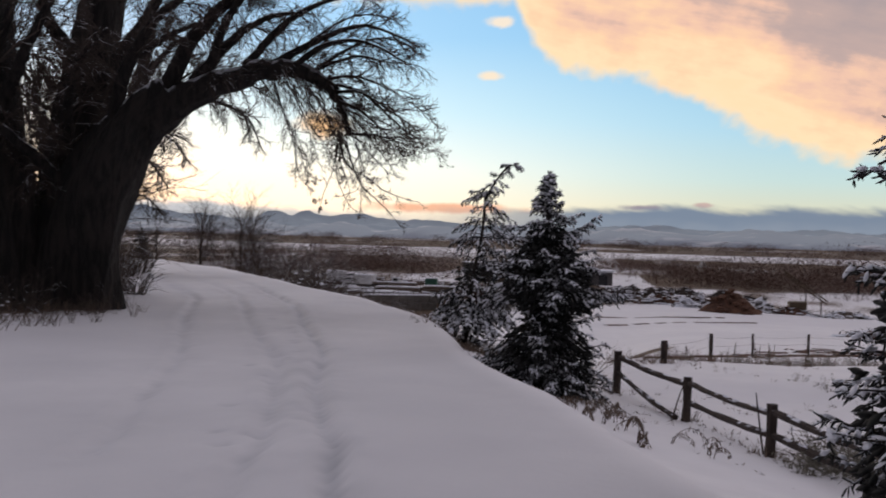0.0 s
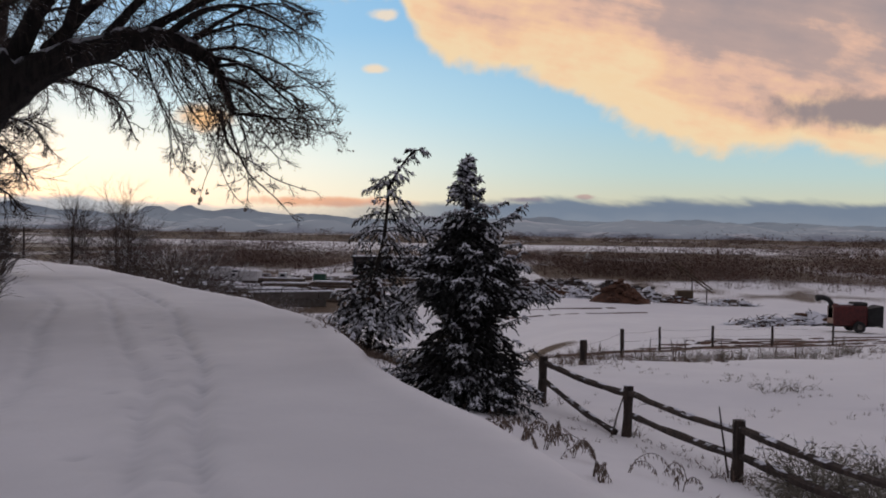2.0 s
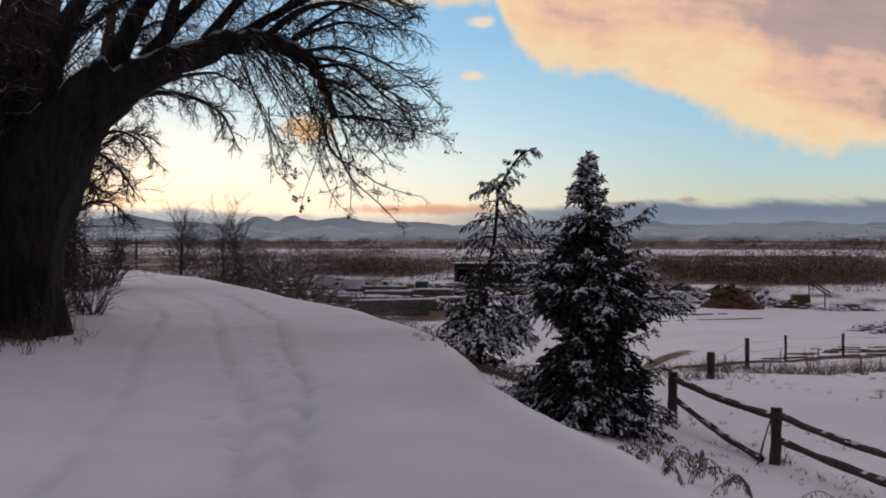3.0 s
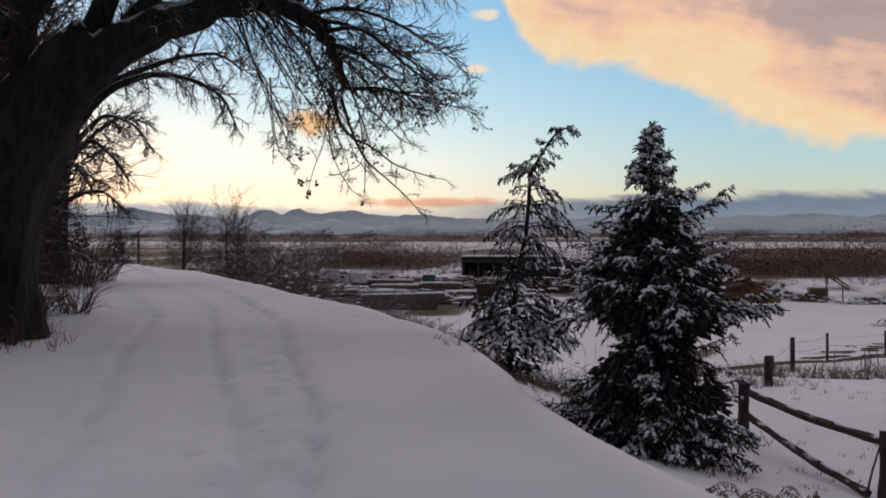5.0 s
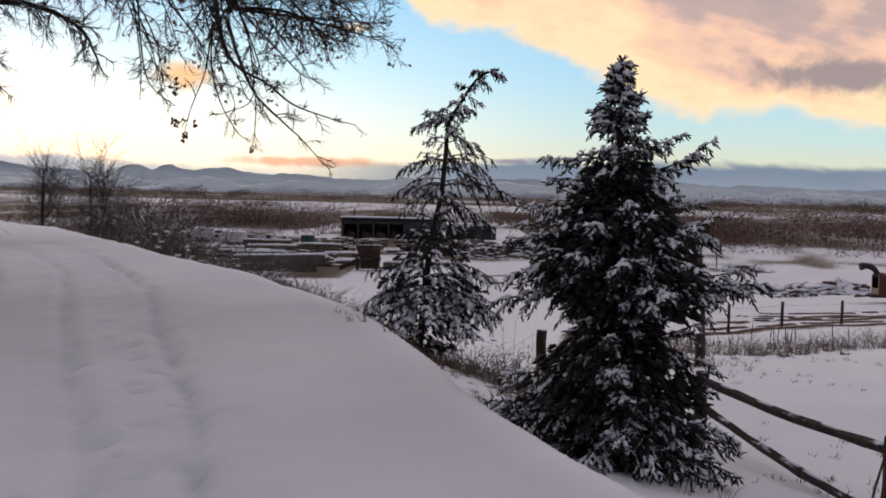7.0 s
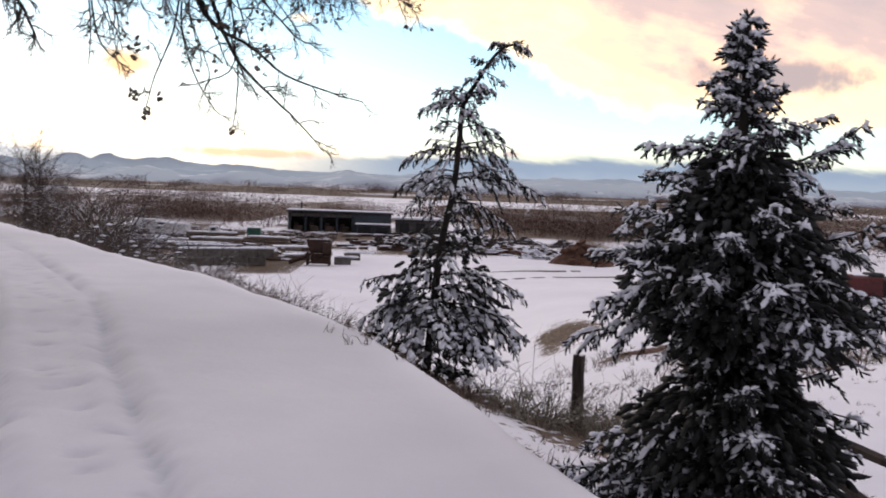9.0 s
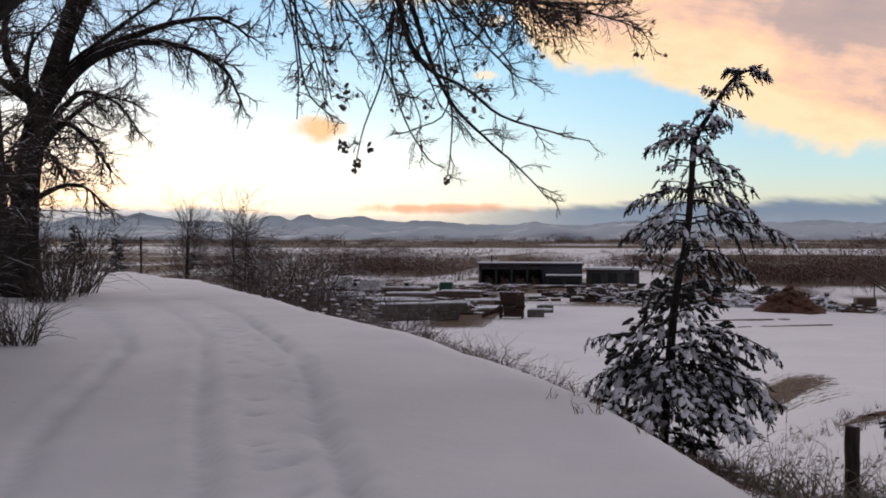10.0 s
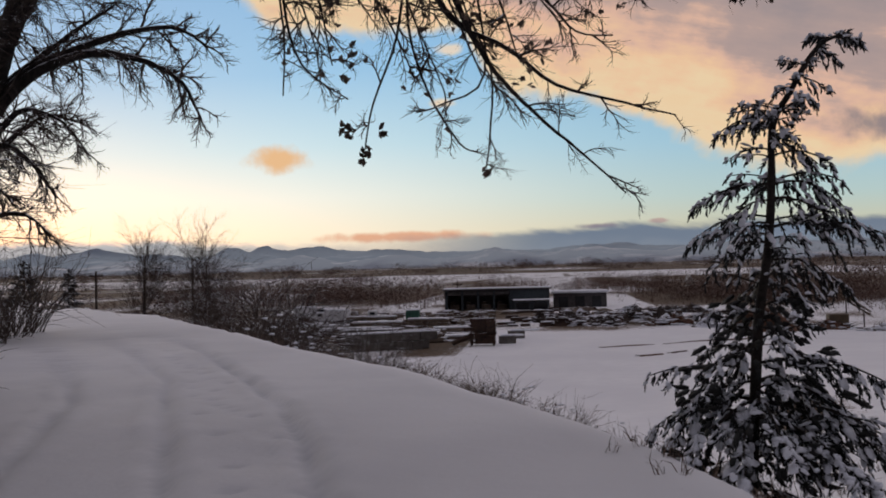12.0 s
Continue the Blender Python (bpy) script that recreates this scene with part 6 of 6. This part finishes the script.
def long_building():
    x0, x1, y, z = -17.3, -1.8, 155.0, -5.1
    ob = thing("work_building", (x0, y, z), "long low dark work building with a snow-covered roof", "building")
    L = x1 - x0
    wall = piece("wall", M_WALL, ob, [((L * 0.5, 4, 1.55), (L, 0.25, 3.1)), ((0.1, 2, 1.55), (0.2, 4, 3.1)), ((L - 0.1, 2, 1.55), (0.2, 4, 3.1))])
    for k in range(5):
        piece("pillar", M_PANEL, ob, [((0.3 + k * 2.35, 0, 1.5), (0.3, 0.3, 3.0))])
    for k in range(4):
        piece("bay_clutter", M_LUMBER, ob, [((1.4 + k * 2.35, 1.5, 0.5), (1.3, 0.8, 0.9), 0.2 * k), ((1.0 + k * 2.35, 1.9, 1.1), (0.6, 0.6, 0.5))], label="crates and gear stored in an open bay")
    piece("wall_panel", M_PANEL, ob, [((L - 2.9, 0.0, 1.5), (5.7, 0.2, 3.0))], label="plain dark steel front")
    piece("lintel", M_WALL, ob, [((4.9, 0, 2.65), (9.8, 0.3, 0.5))])
    piece("roof", M_WALL, ob, [((L / 2, 2, 3.2), (L + 0.5, 4.8, 0.18))])
    piece("roof_snow", M_SNOW, ob, [((L / 2, 2, 3.36), (L + 0.4, 4.7, 0.16))], 0.06, "even layer of snow")
    annex = piece("annex", M_PANEL, ob, [((L - 2.6, -1.6, 0.75), (5.0, 2.6, 1.5))], label="low lean-to")
    piece("roof_snow", M_SNOW, annex, [((L - 2.6, -1.6, 1.62), (5.4, 3.0, 0.2))], 0.06)
    # solid panels: the darkness of the openings is put in as colour
    for k in range(2):
        piece("door", M_GLASS, annex, [((L - 3.9 + k * 2.6, -2.92, 0.65), (1.9, 0.06, 1.2))], label="dark panel standing in for a shaded opening")


long_building()


def low_barn():
    ob = thing("barn", (2.8, 162, -5.1), "low grey shed with a snowy roof behind the yard", "building")
    piece("wall", M_WALL, ob, [((0, 0, 1.1), (8.0, 4.0, 2.2))])
    piece("roof", M_SNOW, ob, [((0, 0, 2.4), (8.6, 4.8, 0.35))], 0.08, "snow-covered roof")
    for k in range(3):
        piece("door", M_GLASS, ob, [((-2.5 + 2.5 * k, -2.02, 0.9), (1.4, 0.06, 1.6))])


low_barn()


def white_house(x, y, z, w, label):
    ob = thing("house", (x, y, z), label, "house")
    wall = piece("wall", M_WHITE, ob, [((0, 0, 1.5), (w, 4, 3.0))])
    b = Build()
    i = len(b.v)
    h = w / 2 + 0.3
    b.v += [Vector(p) for p in ((-h, -2.3, 2.9), (h, -2.3, 2.9), (0, -2.3, 4.6), (-h, 2.3, 2.9), (h, 2.3, 2.9), (0, 2.3, 4.6))]
    b.f += [(0, 1, 2), (5, 4, 3), (0, 2, 5, 3), (2, 1, 4, 5), (1, 0, 3, 4)]
    part("roof", b, M_WHITE, ob, "pale gable roof")
    for k in (-1, 1):
        win = piece("window", M_GLASS, ob, [((k * w * 0.25, -2.02, 1.6), (0.7, 0.06, 1.1))])
        piece("sill", M_WHITE, win, [((k * w * 0.25, -2.06, 1.0), (0.9, 0.05, 0.08))])
        piece("lintel", M_WHITE, win, [((k * w * 0.25, -2.06, 2.2), (0.9, 0.05, 0.08))])


white_house(30.6, 240, -6.6, 1.7, "small white house among distant bare woods")


def stacked_wall(x, y, L, rows, turn, seed, label, mat):
    rng = random.Random(seed)
    ob = thing("block_wall", (x, y, ground_z(x, y)), label, "wall", "stacked yard walls")
    for r in range(rows):
        n = int(L / 1.5)
        for k in range(n):
            piece("block", mat, ob, [((k * 1.5 * math.cos(turn) + (0.7 if r % 2 else 0) * math.cos(turn), k * 1.5 * math.sin(turn) + (0.7 if r % 2 else 0) * math.sin(turn) + rng.uniform(-0.06, 0.06), 0.35 + 0.7 * r), (1.48, 0.7, 0.69), turn)], 0.03)
    b = Build()
    for k in range(int(L / 0.8)):
        b.lump(Vector((k * 0.8 * math.cos(turn), k * 0.8 * math.sin(turn), rows * 0.7 + 0.04)), 0.7, 0.42, 0.13, rng, 0.2, turn)
    part("snow", b, M_SNOW, ob, "snow along the top course", True, "stuff")


stacked_wall(-18.2, 90.5, 8.0, 2, 0.42, 801, "long wall of stacked concrete blocks with snow on top", M_CONCRETE)
stacked_wall(-19.5, 95.5, 5.0, 2, 0.12, 802, "short bin wall of concrete blocks", M_CONCRETE)
stacked_wall(-5.6, 97.0, 2.4, 1, 0.1, 803, "row of loose concrete blocks in the snow", M_CONCRETE)
stacked_wall(-5.0, 102, 2.6, 1, 0.2, 804, "few pale concrete blocks beside the hopper", M_CONCRETE)


def hopper_machine():
    ob = thing("hopper", (-7.6, 95.2, -5.0), "rusty dark screening hopper standing in the yard", "machine")
    for sx in (-0.95, 0.95):
        for sy in (-0.6, 0.6):
            piece("leg", M_RUST, ob, [((sx, sy, 0.6), (0.16, 0.16, 1.2))])
    piece("frame", M_RUST, ob, [((0, 0, 1.0), (2.3, 1.5, 0.2)), ((0, 0, 0.25), (2.2, 0.16, 0.16))])
    b = Build()
    b.box((0, 0, 1.7), (1.4, 0.9, 1.2), 0, 1.0)
    for q in b.v:
        if q.z > 1.8:
            q.x *= 1.55
            q.y *= 1.5
    part("bin", b, M_RUST, ob, "flared steel bin")
    piece("engine_box", M_RUST, ob, [((0.2, 0.1, 0.55), (1.7, 1.0, 0.8))], 0.06, "boxy rusted drive housing")
    piece("side_panel", M_RUST, ob, [((0.75, -0.5, 1.45), (0.8, 0.5, 1.3))], 0.05)
    piece("grate", M_RUST, ob, [((-0.9 + 0.3 * k, 0, 2.33), (0.07, 1.3, 0.07)) for k in range(7)])
    conv = Build()
    conv.tube([Vector((-0.8, 0, 0.9)), Vector((-2.6, -0.3, 0.2))], [0.22, 0.22], 6)
    part("chute", conv, M_RUST, ob)


hopper_machine()


def truck(x, y, turn, body_mat, label, box=True):
    z = ground_z(x, y)
    ob = thing("truck", (x, y, z), label, "truck", "trucks parked in the yard")
    ob.rotation_euler = (0, 0, turn)
    ob.scale = (0.74, 0.74, 0.70)
    piece("chassis", M_TYRE, ob, [((0, 0, 0.55), (5.2, 0.9, 0.2))])
    cab = piece("cab", body_mat, ob, [((2.1, 0, 1.25), (1.5, 1.9, 1.5)), ((3.1, 0, 0.95), (0.9, 1.8, 0.8))], 0.12)
    piece("windshield", M_GLASS, cab, [((2.8, 0, 1.65), (0.12, 1.6, 0.6))])
    for sy in (-0.96, 0.96):
        piece("side_window", M_GLASS, cab, [((2.1, sy, 1.62), (0.8, 0.05, 0.5))])
    piece("cargo_box", M_WHITE if box else M_LUMBER, ob, [((-0.75, 0, 1.55 if box else 0.85), (3.9, 2.1, 1.8 if box else 0.4))], 0.05)
    piece("snow", M_SNOW, ob, [((-0.75, 0, 2.52 if box else 1.12), (3.8, 2.0, 0.14)), ((2.1, 0, 2.06), (1.4, 1.8, 0.12))], 0.05)
    for px in (-1.9, -1.0, 2.6):
        for sy in (-0.85, 0.85):
            b = Build()
            b.tube([Vector((px, sy - 0.13, 0.42)), Vector((px, sy + 0.13, 0.42))], [0.42, 0.42], 12)
            w = part("wheel", b, M_TYRE, ob)
            r = Build()
            r.tube([Vector((px, sy - 0.14, 0.42)), Vector((px, sy + 0.14, 0.42))], [0.2, 0.2], 8)
            part("rim", r, M_CONCRETE, w)


truck(-28.6, 130.5, 2.9, M_WHITE, "white box truck with a snowy roof parked in the yard")
truck(-25.2, 130.5, 0.1, M_WHITE, "white flatbed truck with an empty bed in the yard", False)
truck(-33.0, 136, 0.2, M_PANEL, "dark box truck parked behind the yard")


def container(x, y, mat, w, label, turn=0.05):
    ob = thing("container", (x, y, ground_z(x, y)), label, "container")
    piece("body", mat, ob, [((0, 0, 0.75), (w, 1.8, 1.5), turn)], 0.05)
    for k in range(int(w / 0.45)):
        piece("rib", mat, ob, [((-w / 2 + 0.25 + k * 0.45, -0.93 + (-w / 2 + 0.25 + k * 0.45) * turn, 0.75), (0.1, 0.06, 1.3), turn)], 0.01)
    piece("snow", M_SNOW, ob, [((0, 0, 1.55), (w, 1.8, 0.12), turn)], 0.05)


container(-18.6, 130.5, M_GREEN, 1.6, "small green steel bin with snow on its lid")


def lumber_stack(x, y, L, rows, turn, seed, group="lumber stacks in the yard"):
    rng = random.Random(seed)
    ob = thing("lumber_stack", (x, y, ground_z(x, y)), "low stack of dark timbers under snow", "lumber", group)
    ct, st = math.cos(turn), math.sin(turn)
    for r in range(rows):
        for k in range(3):
            o = (k - 1) * 0.55 + rng.uniform(-0.05, 0.05)
            piece("timber", M_LUMBER, ob, [((-o * st, o * ct, 0.2 + 0.36 * r), (L * rng.uniform(0.85, 1.05), 0.5, 0.33), turn + rng.uniform(-0.02, 0.02))], 0.03)
    piece("snow", M_SNOW, ob, [((0, 0, 0.05 + 0.36 * rows + 0.06), (L * 0.92, 1.5, 0.13), turn)], 0.05)


for i, (x, y, L, rows, turn) in enumerate([(-22.5, 130, 4.0, 2, 0.05), (-20.8, 118, 6, 2, 0.08), (-25, 121, 6, 1, 0.0), (-15.5, 121, 5, 2, -0.1), (-22, 109, 6, 2, 0.15), (-16.5, 108, 5, 1, 0.1), (-27, 113, 5, 2, 0.2), (-12, 112, 4, 1, 0.2), (-14, 99, 5, 2, 0.3), (-10, 101, 3, 1, 0.3), (-30, 124, 5, 1, 0.1)]):
    lumber_stack(x, y, L, rows, turn, 820 + i)


def mound(name, x, y, rx, ry, h, seed, mat, label, lumps=0, lump_mat=None, sticks=0, snow=0.0, category="pile", sharp=1.0):
    """A heap with an uneven surface, loose lumps and sticks on it."""
    rng = random.Random(seed)
    ob = thing(name, (x, y, ground_z(x, y) - 0.1), label, category)
    b = Build()
    rings, seg = 9, 28
    b.v.append(Vector((0, 0, h)))
    for r in range(1, rings + 1):
        t = r / rings
        for k in range(seg):
            a = 2 * math.pi * k / seg
            q = 1 + 0.12 * math.sin(2 * a + seed) + 0.07 * math.sin(5 * a + seed * 2)
            zz = h * (1 - t ** sharp) * (1 + 0.25 * rng.uniform(-1, 1) * t * (1 - t) * 3)
            b.v.append(Vector((rx * t * q * math.cos(a), ry * t * q * math.sin(a), zz)))
    for k in range(seg):
        b.f.append((0, 1 + k, 1 + (k + 1) % seg))
    for r in range(rings - 1):
        for k in range(seg):
            k2 = (k + 1) % seg
            b.f.append((1 + r * seg + k, 1 + (r + 1) * seg + k, 1 + (r + 1) * seg + k2, 1 + r * seg + k2))
    part("earth_body", b, mat, ob, smooth=True)

    def spot():
        a, t = rng.uniform(0, 6.28), math.sqrt(rng.random())
        return Vector((rx * t * math.cos(a), ry * t * math.sin(a), h * (1 - t ** sharp)))

    if lumps:
        lb = Build()
        for _ in range(lumps):
            r = rng.uniform(0.08, 0.3) * (h ** 0.5)
            lb.lump(spot() + Vector((0, 0, r * 0.2)), r * rng.uniform(0.8, 1.8), r, r * 0.7, rng, 0.35, rng.uniform(0, 3))
        part("loose_soil", lb, lump_mat or mat, ob, kind="stuff")
    if sticks:
        sb = Build()
        for _ in range(sticks):
            p, d = spot(), rand_dir(rng)
            d.z = abs(d.z) * 0.5
            L = rng.uniform(0.3, 1.1)
            sb.tube([p - d * L * 0.3, p + d * L * 0.2 + Vector((0, 0, 0.06)), p + d * L], [0.035, 0.03, 0.012], 5)
        part("brushwood", sb, M_TWIG, ob, "cut branches and roots", kind="stuff")
    if snow:
        s = Build()
        for _ in range(int(snow * 60)):
            r = rng.uniform(0.15, 0.5)
            s.lump(spot() + Vector((0, 0, 0.05)), r * 1.5, r, 0.09, rng, 0.3, rng.uniform(0, 3))
        part("snow", s, M_SNOW, ob, "patches of snow", True, "stuff")


mound("soil_heap", 17.9, 106, 3.1, 2.2, 2.35, 901, M_SOIL, "bare red-brown heap of soil rising from the snow", 50, M_SOIL, 0, 0.0, sharp=1.15)
mound("snow_heap", 21.6, 109.5, 2.0, 1.6, 1.8, 902, M_SNOW, "snow-covered gravel heap behind the soil", 20, M_CONCRETE, 0, 0.3)
mound("brush_heap", 24.3, 107, 2.6, 1.4, 0.9, 903, M_SOIL, "heap of brush and dead weeds beside the soil", 20, M_SOIL, 130, 0.2)
mound("log_heap", 29.0, 104, 3.0, 1.2, 0.8, 904, M_LUMBER, "low heap of logs under patchy snow", 10, M_LUMBER, 70, 0.6)
mound("snow_heap", 14.0, 112, 1.8, 1.2, 1.2, 905, M_SNOW, "small snowy heap at the yard's edge", 14, M_CONCRETE, 8, 0.3)
mound("brush_heap", 11.0, 116, 3.2, 1.2, 1.1, 906, M_SOIL, "dark row of brush dusted with snow", 40, M_SOIL, 110, 0.8)
mound("branch_heap", 24.2, 74.5, 3.4, 1.6, 0.75, 907, M_SNOW, "snowed-over heap of branches in the field", 24, M_SOIL, 80, 0.6)
mound("branch_heap", 22.4, 70.0, 1.4, 0.9, 0.6, 908, M_SNOW, "small heap of dark branches poking from snow", 12, M_SOIL, 60, 0.2)
mound("branch_heap", 28.5, 78.0, 3.5, 1.6, 1.3, 909, M_SNOW, "broad snowy bank of dug earth and roots", 30, M_SOIL, 30, 0.5)
M_LITTER = plain("dark_brush_litter", (0.022, 0.017, 0.015), (0.085, 0.062, 0.05), 3.0, 0.95, 0.8, 0.08, snow=0.12)
rng_m = random.Random(9)
for k in range(40):
    x, y = -3.0 + k * 0.66 + rng_m.uniform(-0.6, 0.6), 119 + rng_m.uniform(-3, 22)
    wide, tall = rng_m.uniform(0.8, 2.4), rng_m.uniform(0.6, 1.7)
    if k % 3 == 0:
        mound("brush_heap", x, y, wide, 0.9, tall, 920 + k, M_LITTER, "dark heap of scrap brush with snow on it", 14, M_LITTER, 60, 0.10)
    elif k % 3 == 1:
        mound("rubble_heap", x, y, wide, 0.8, tall * 0.8, 920 + k, M_RUST, "dark rubble heap capped with snow", 22, M_RUST, 24, 0.14)
    else:
        mound("snow_heap", x, y, wide, 0.9, tall * 0.8, 920 + k, M_SNOW, "small snowy heap with dark debris", 14, M_RUST, 26, 0.06)


def conveyor():
    ob = thing("conveyor", (0, 0, 0), "yellow conveyor boom rising over the brush heaps", "machine")
    b = Build()
    a, c = Vector((28.2, 108, -3.9)), Vector((23.6, 108, -0.7))
    for o in (Vector((0, -0.3, 0)), Vector((0, 0.3, 0)), Vector((0, -0.3, 0.35)), Vector((0, 0.3, 0.35))):
        b.tube([a + o, c + o], [0.05, 0.05], 5)
    part("boom", b, M_YELLOW, ob)
    for k in range(9):
        t = k / 8
        br = Build()
        br.tube([a.lerp(c, t) + Vector((0, -0.3, 0)), a.lerp(c, min(t + 0.1, 1)) + Vector((0, -0.3, 0.35))], [0.03, 0.03], 4)
        part("brace", br, M_YELLOW, ob)
    for x in (26.0, 27.6):
        lg = Build()
        lg.tube([Vector((x, 108, -5.1)), a.lerp(c, (28.2 - x) / 4.6)], [0.07, 0.06], 5)
        part("leg", lg, M_RUST, ob)
    piece("engine_house", M_YELLOW, ob, [((25.0, 107.4, -4.3), (1.8, 1.2, 1.3))], 0.08)


conveyor()


def wood_chipper():
    x, y = 25.4, 63.0
    z = ground_z(x, y)
    ob = thing("wood_chipper", (x, y, z), "red wood chipper with a curved black discharge chute", "machine")
    piece("housing", M_RED, ob, [((-0.1, 0, 1.05), (2.1, 1.2, 1.3)), ((-0.9, 0, 1.25), (0.5, 1.0, 1.0))], 0.12)
    b = Build()
    b.box((1.35, 0, 1.0), (0.9, 0.9, 0.9))
    for q in b.v:
        if q.x > 1.5:
            q.y *= 1.7
            q.z = 1.0 + (q.z - 1.0) * 1.5
    part("feed_hopper", b, M_TYRE, ob, "black flared feed hopper")
    piece("engine_cover", M_TYRE, ob, [((0.5, -0.1, 1.75), (0.9, 0.9, 0.25))], 0.08)
    piece("frame", M_TYRE, ob, [((0, 0, 0.42), (3.0, 0.8, 0.14))])
    c = Build()
    c.tube(smooth_line([(-0.95, 0, 1.1), (-1.05, 0, 1.6), (-1.25, 0, 1.95), (-1.65, 0, 2.12), (-2.05, 0, 2.05)], 4), [0.16] * 10 + [0.17] * 4 + [0.2] * 3, 8)
    part("chute", c, M_TYRE, ob, "curved black discharge chute")
    for sy in (-0.75, 0.75):
        w = Build()
        w.tube([Vector((0.35, sy - 0.11, 0.36)), Vector((0.35, sy + 0.11, 0.36))], [0.36, 0.36], 14)
        wh = part("wheel", w, M_TYRE, ob)
        r = Build()
        r.tube([Vector((0.35, sy - 0.12, 0.36)), Vector((0.35, sy + 0.12, 0.36))], [0.17, 0.17], 8)
        part("rim", r, M_CONCRETE, wh)
    b = Build()
    b.tube([Vector((-1.4, 0, 0.42)), Vector((-2.3, 0, 0.35))], [0.05, 0.05], 6)
    part("drawbar", b, M_TYRE, ob)
    piece("snow", M_SNOW, ob, [((-0.2, 0, 1.72), (1.2, 0.9, 0.06))], 0.03)


wood_chipper()


def utility_pole(x, y, top, label):
    z = ground_z(x, y) - 0.2
    ob = thing("utility_pole", (x, y, z), label, "pole")
    b = Build()
    b.tube([Vector((0, 0, 0)), Vector((0, 0, (top - z) / 2)), Vector((0, 0, top - z))], [0.16, 0.14, 0.11], 8)
    part("pole", b, M_RAIL, ob)
    arm = Build()
    soft_box(arm, Vector((0, 0, top - z - 0.5)), Vector((1.6, 0.12, 0.14)))
    cross = part("crossarm", arm, M_RAIL, ob)
    for k in (-0.7, 0.7):
        i = Build()
        i.tube([Vector((k, 0, top - z - 0.43)), Vector((k, 0, top - z - 0.25))], [0.05, 0.04], 6)
        part("insulator", i, M_CONCRETE, cross)


utility_pole(-49.3, 110, 2.2, "weathered utility pole standing beyond the bend")
utility_pole(-15.6, 158, -0.6, "grey pole rising behind the work building")


def yard_debris():
    """Countless small boards, stones and scrap lying about the yard, capped with snow."""
    rng = random.Random(977)
    ob = thing("scrap", (0, 0, 0), "scattered dark boards and scrap lying under snow about the yard", "scrap")
    dark, rust, white = Build(), Build(), Build()
    for k in range(430):
        x, y = rng.uniform(-36, -9), rng.uniform(99, 150)
        if k % 4 == 0:
            x, y = rng.uniform(-8, 14), rng.uniform(118, 150)
        z = ground_z(x, y)
        L, w, h, turn = rng.uniform(0.4, 2.6), rng.uniform(0.25, 0.8), rng.uniform(0.15, 0.55), rng.gauss(0.1, 0.4)
        if k % 3:
            (dark if k % 2 else rust).box((x, y, z + h / 2 - 0.05), (L, w, h), turn, 0.94)
        else:
            (rust if k % 2 else dark).lump(Vector((x, y, z)), L * 0.6, w, h * 1.2, rng, 0.35, turn)
        if rng.random() < 0.45:
            white.lump(Vector((x, y, z + h - 0.02)), L * 0.5, w * 0.55, 0.09, rng, 0.2, turn)
    part("timber_scrap", dark, M_LUMBER, ob, kind="stuff")
    part("rusty_scrap", rust, M_RUST, ob, kind="stuff")
    part("snow", white, M_SNOW, ob, "snow capping each piece", True, "stuff")


yard_debris()
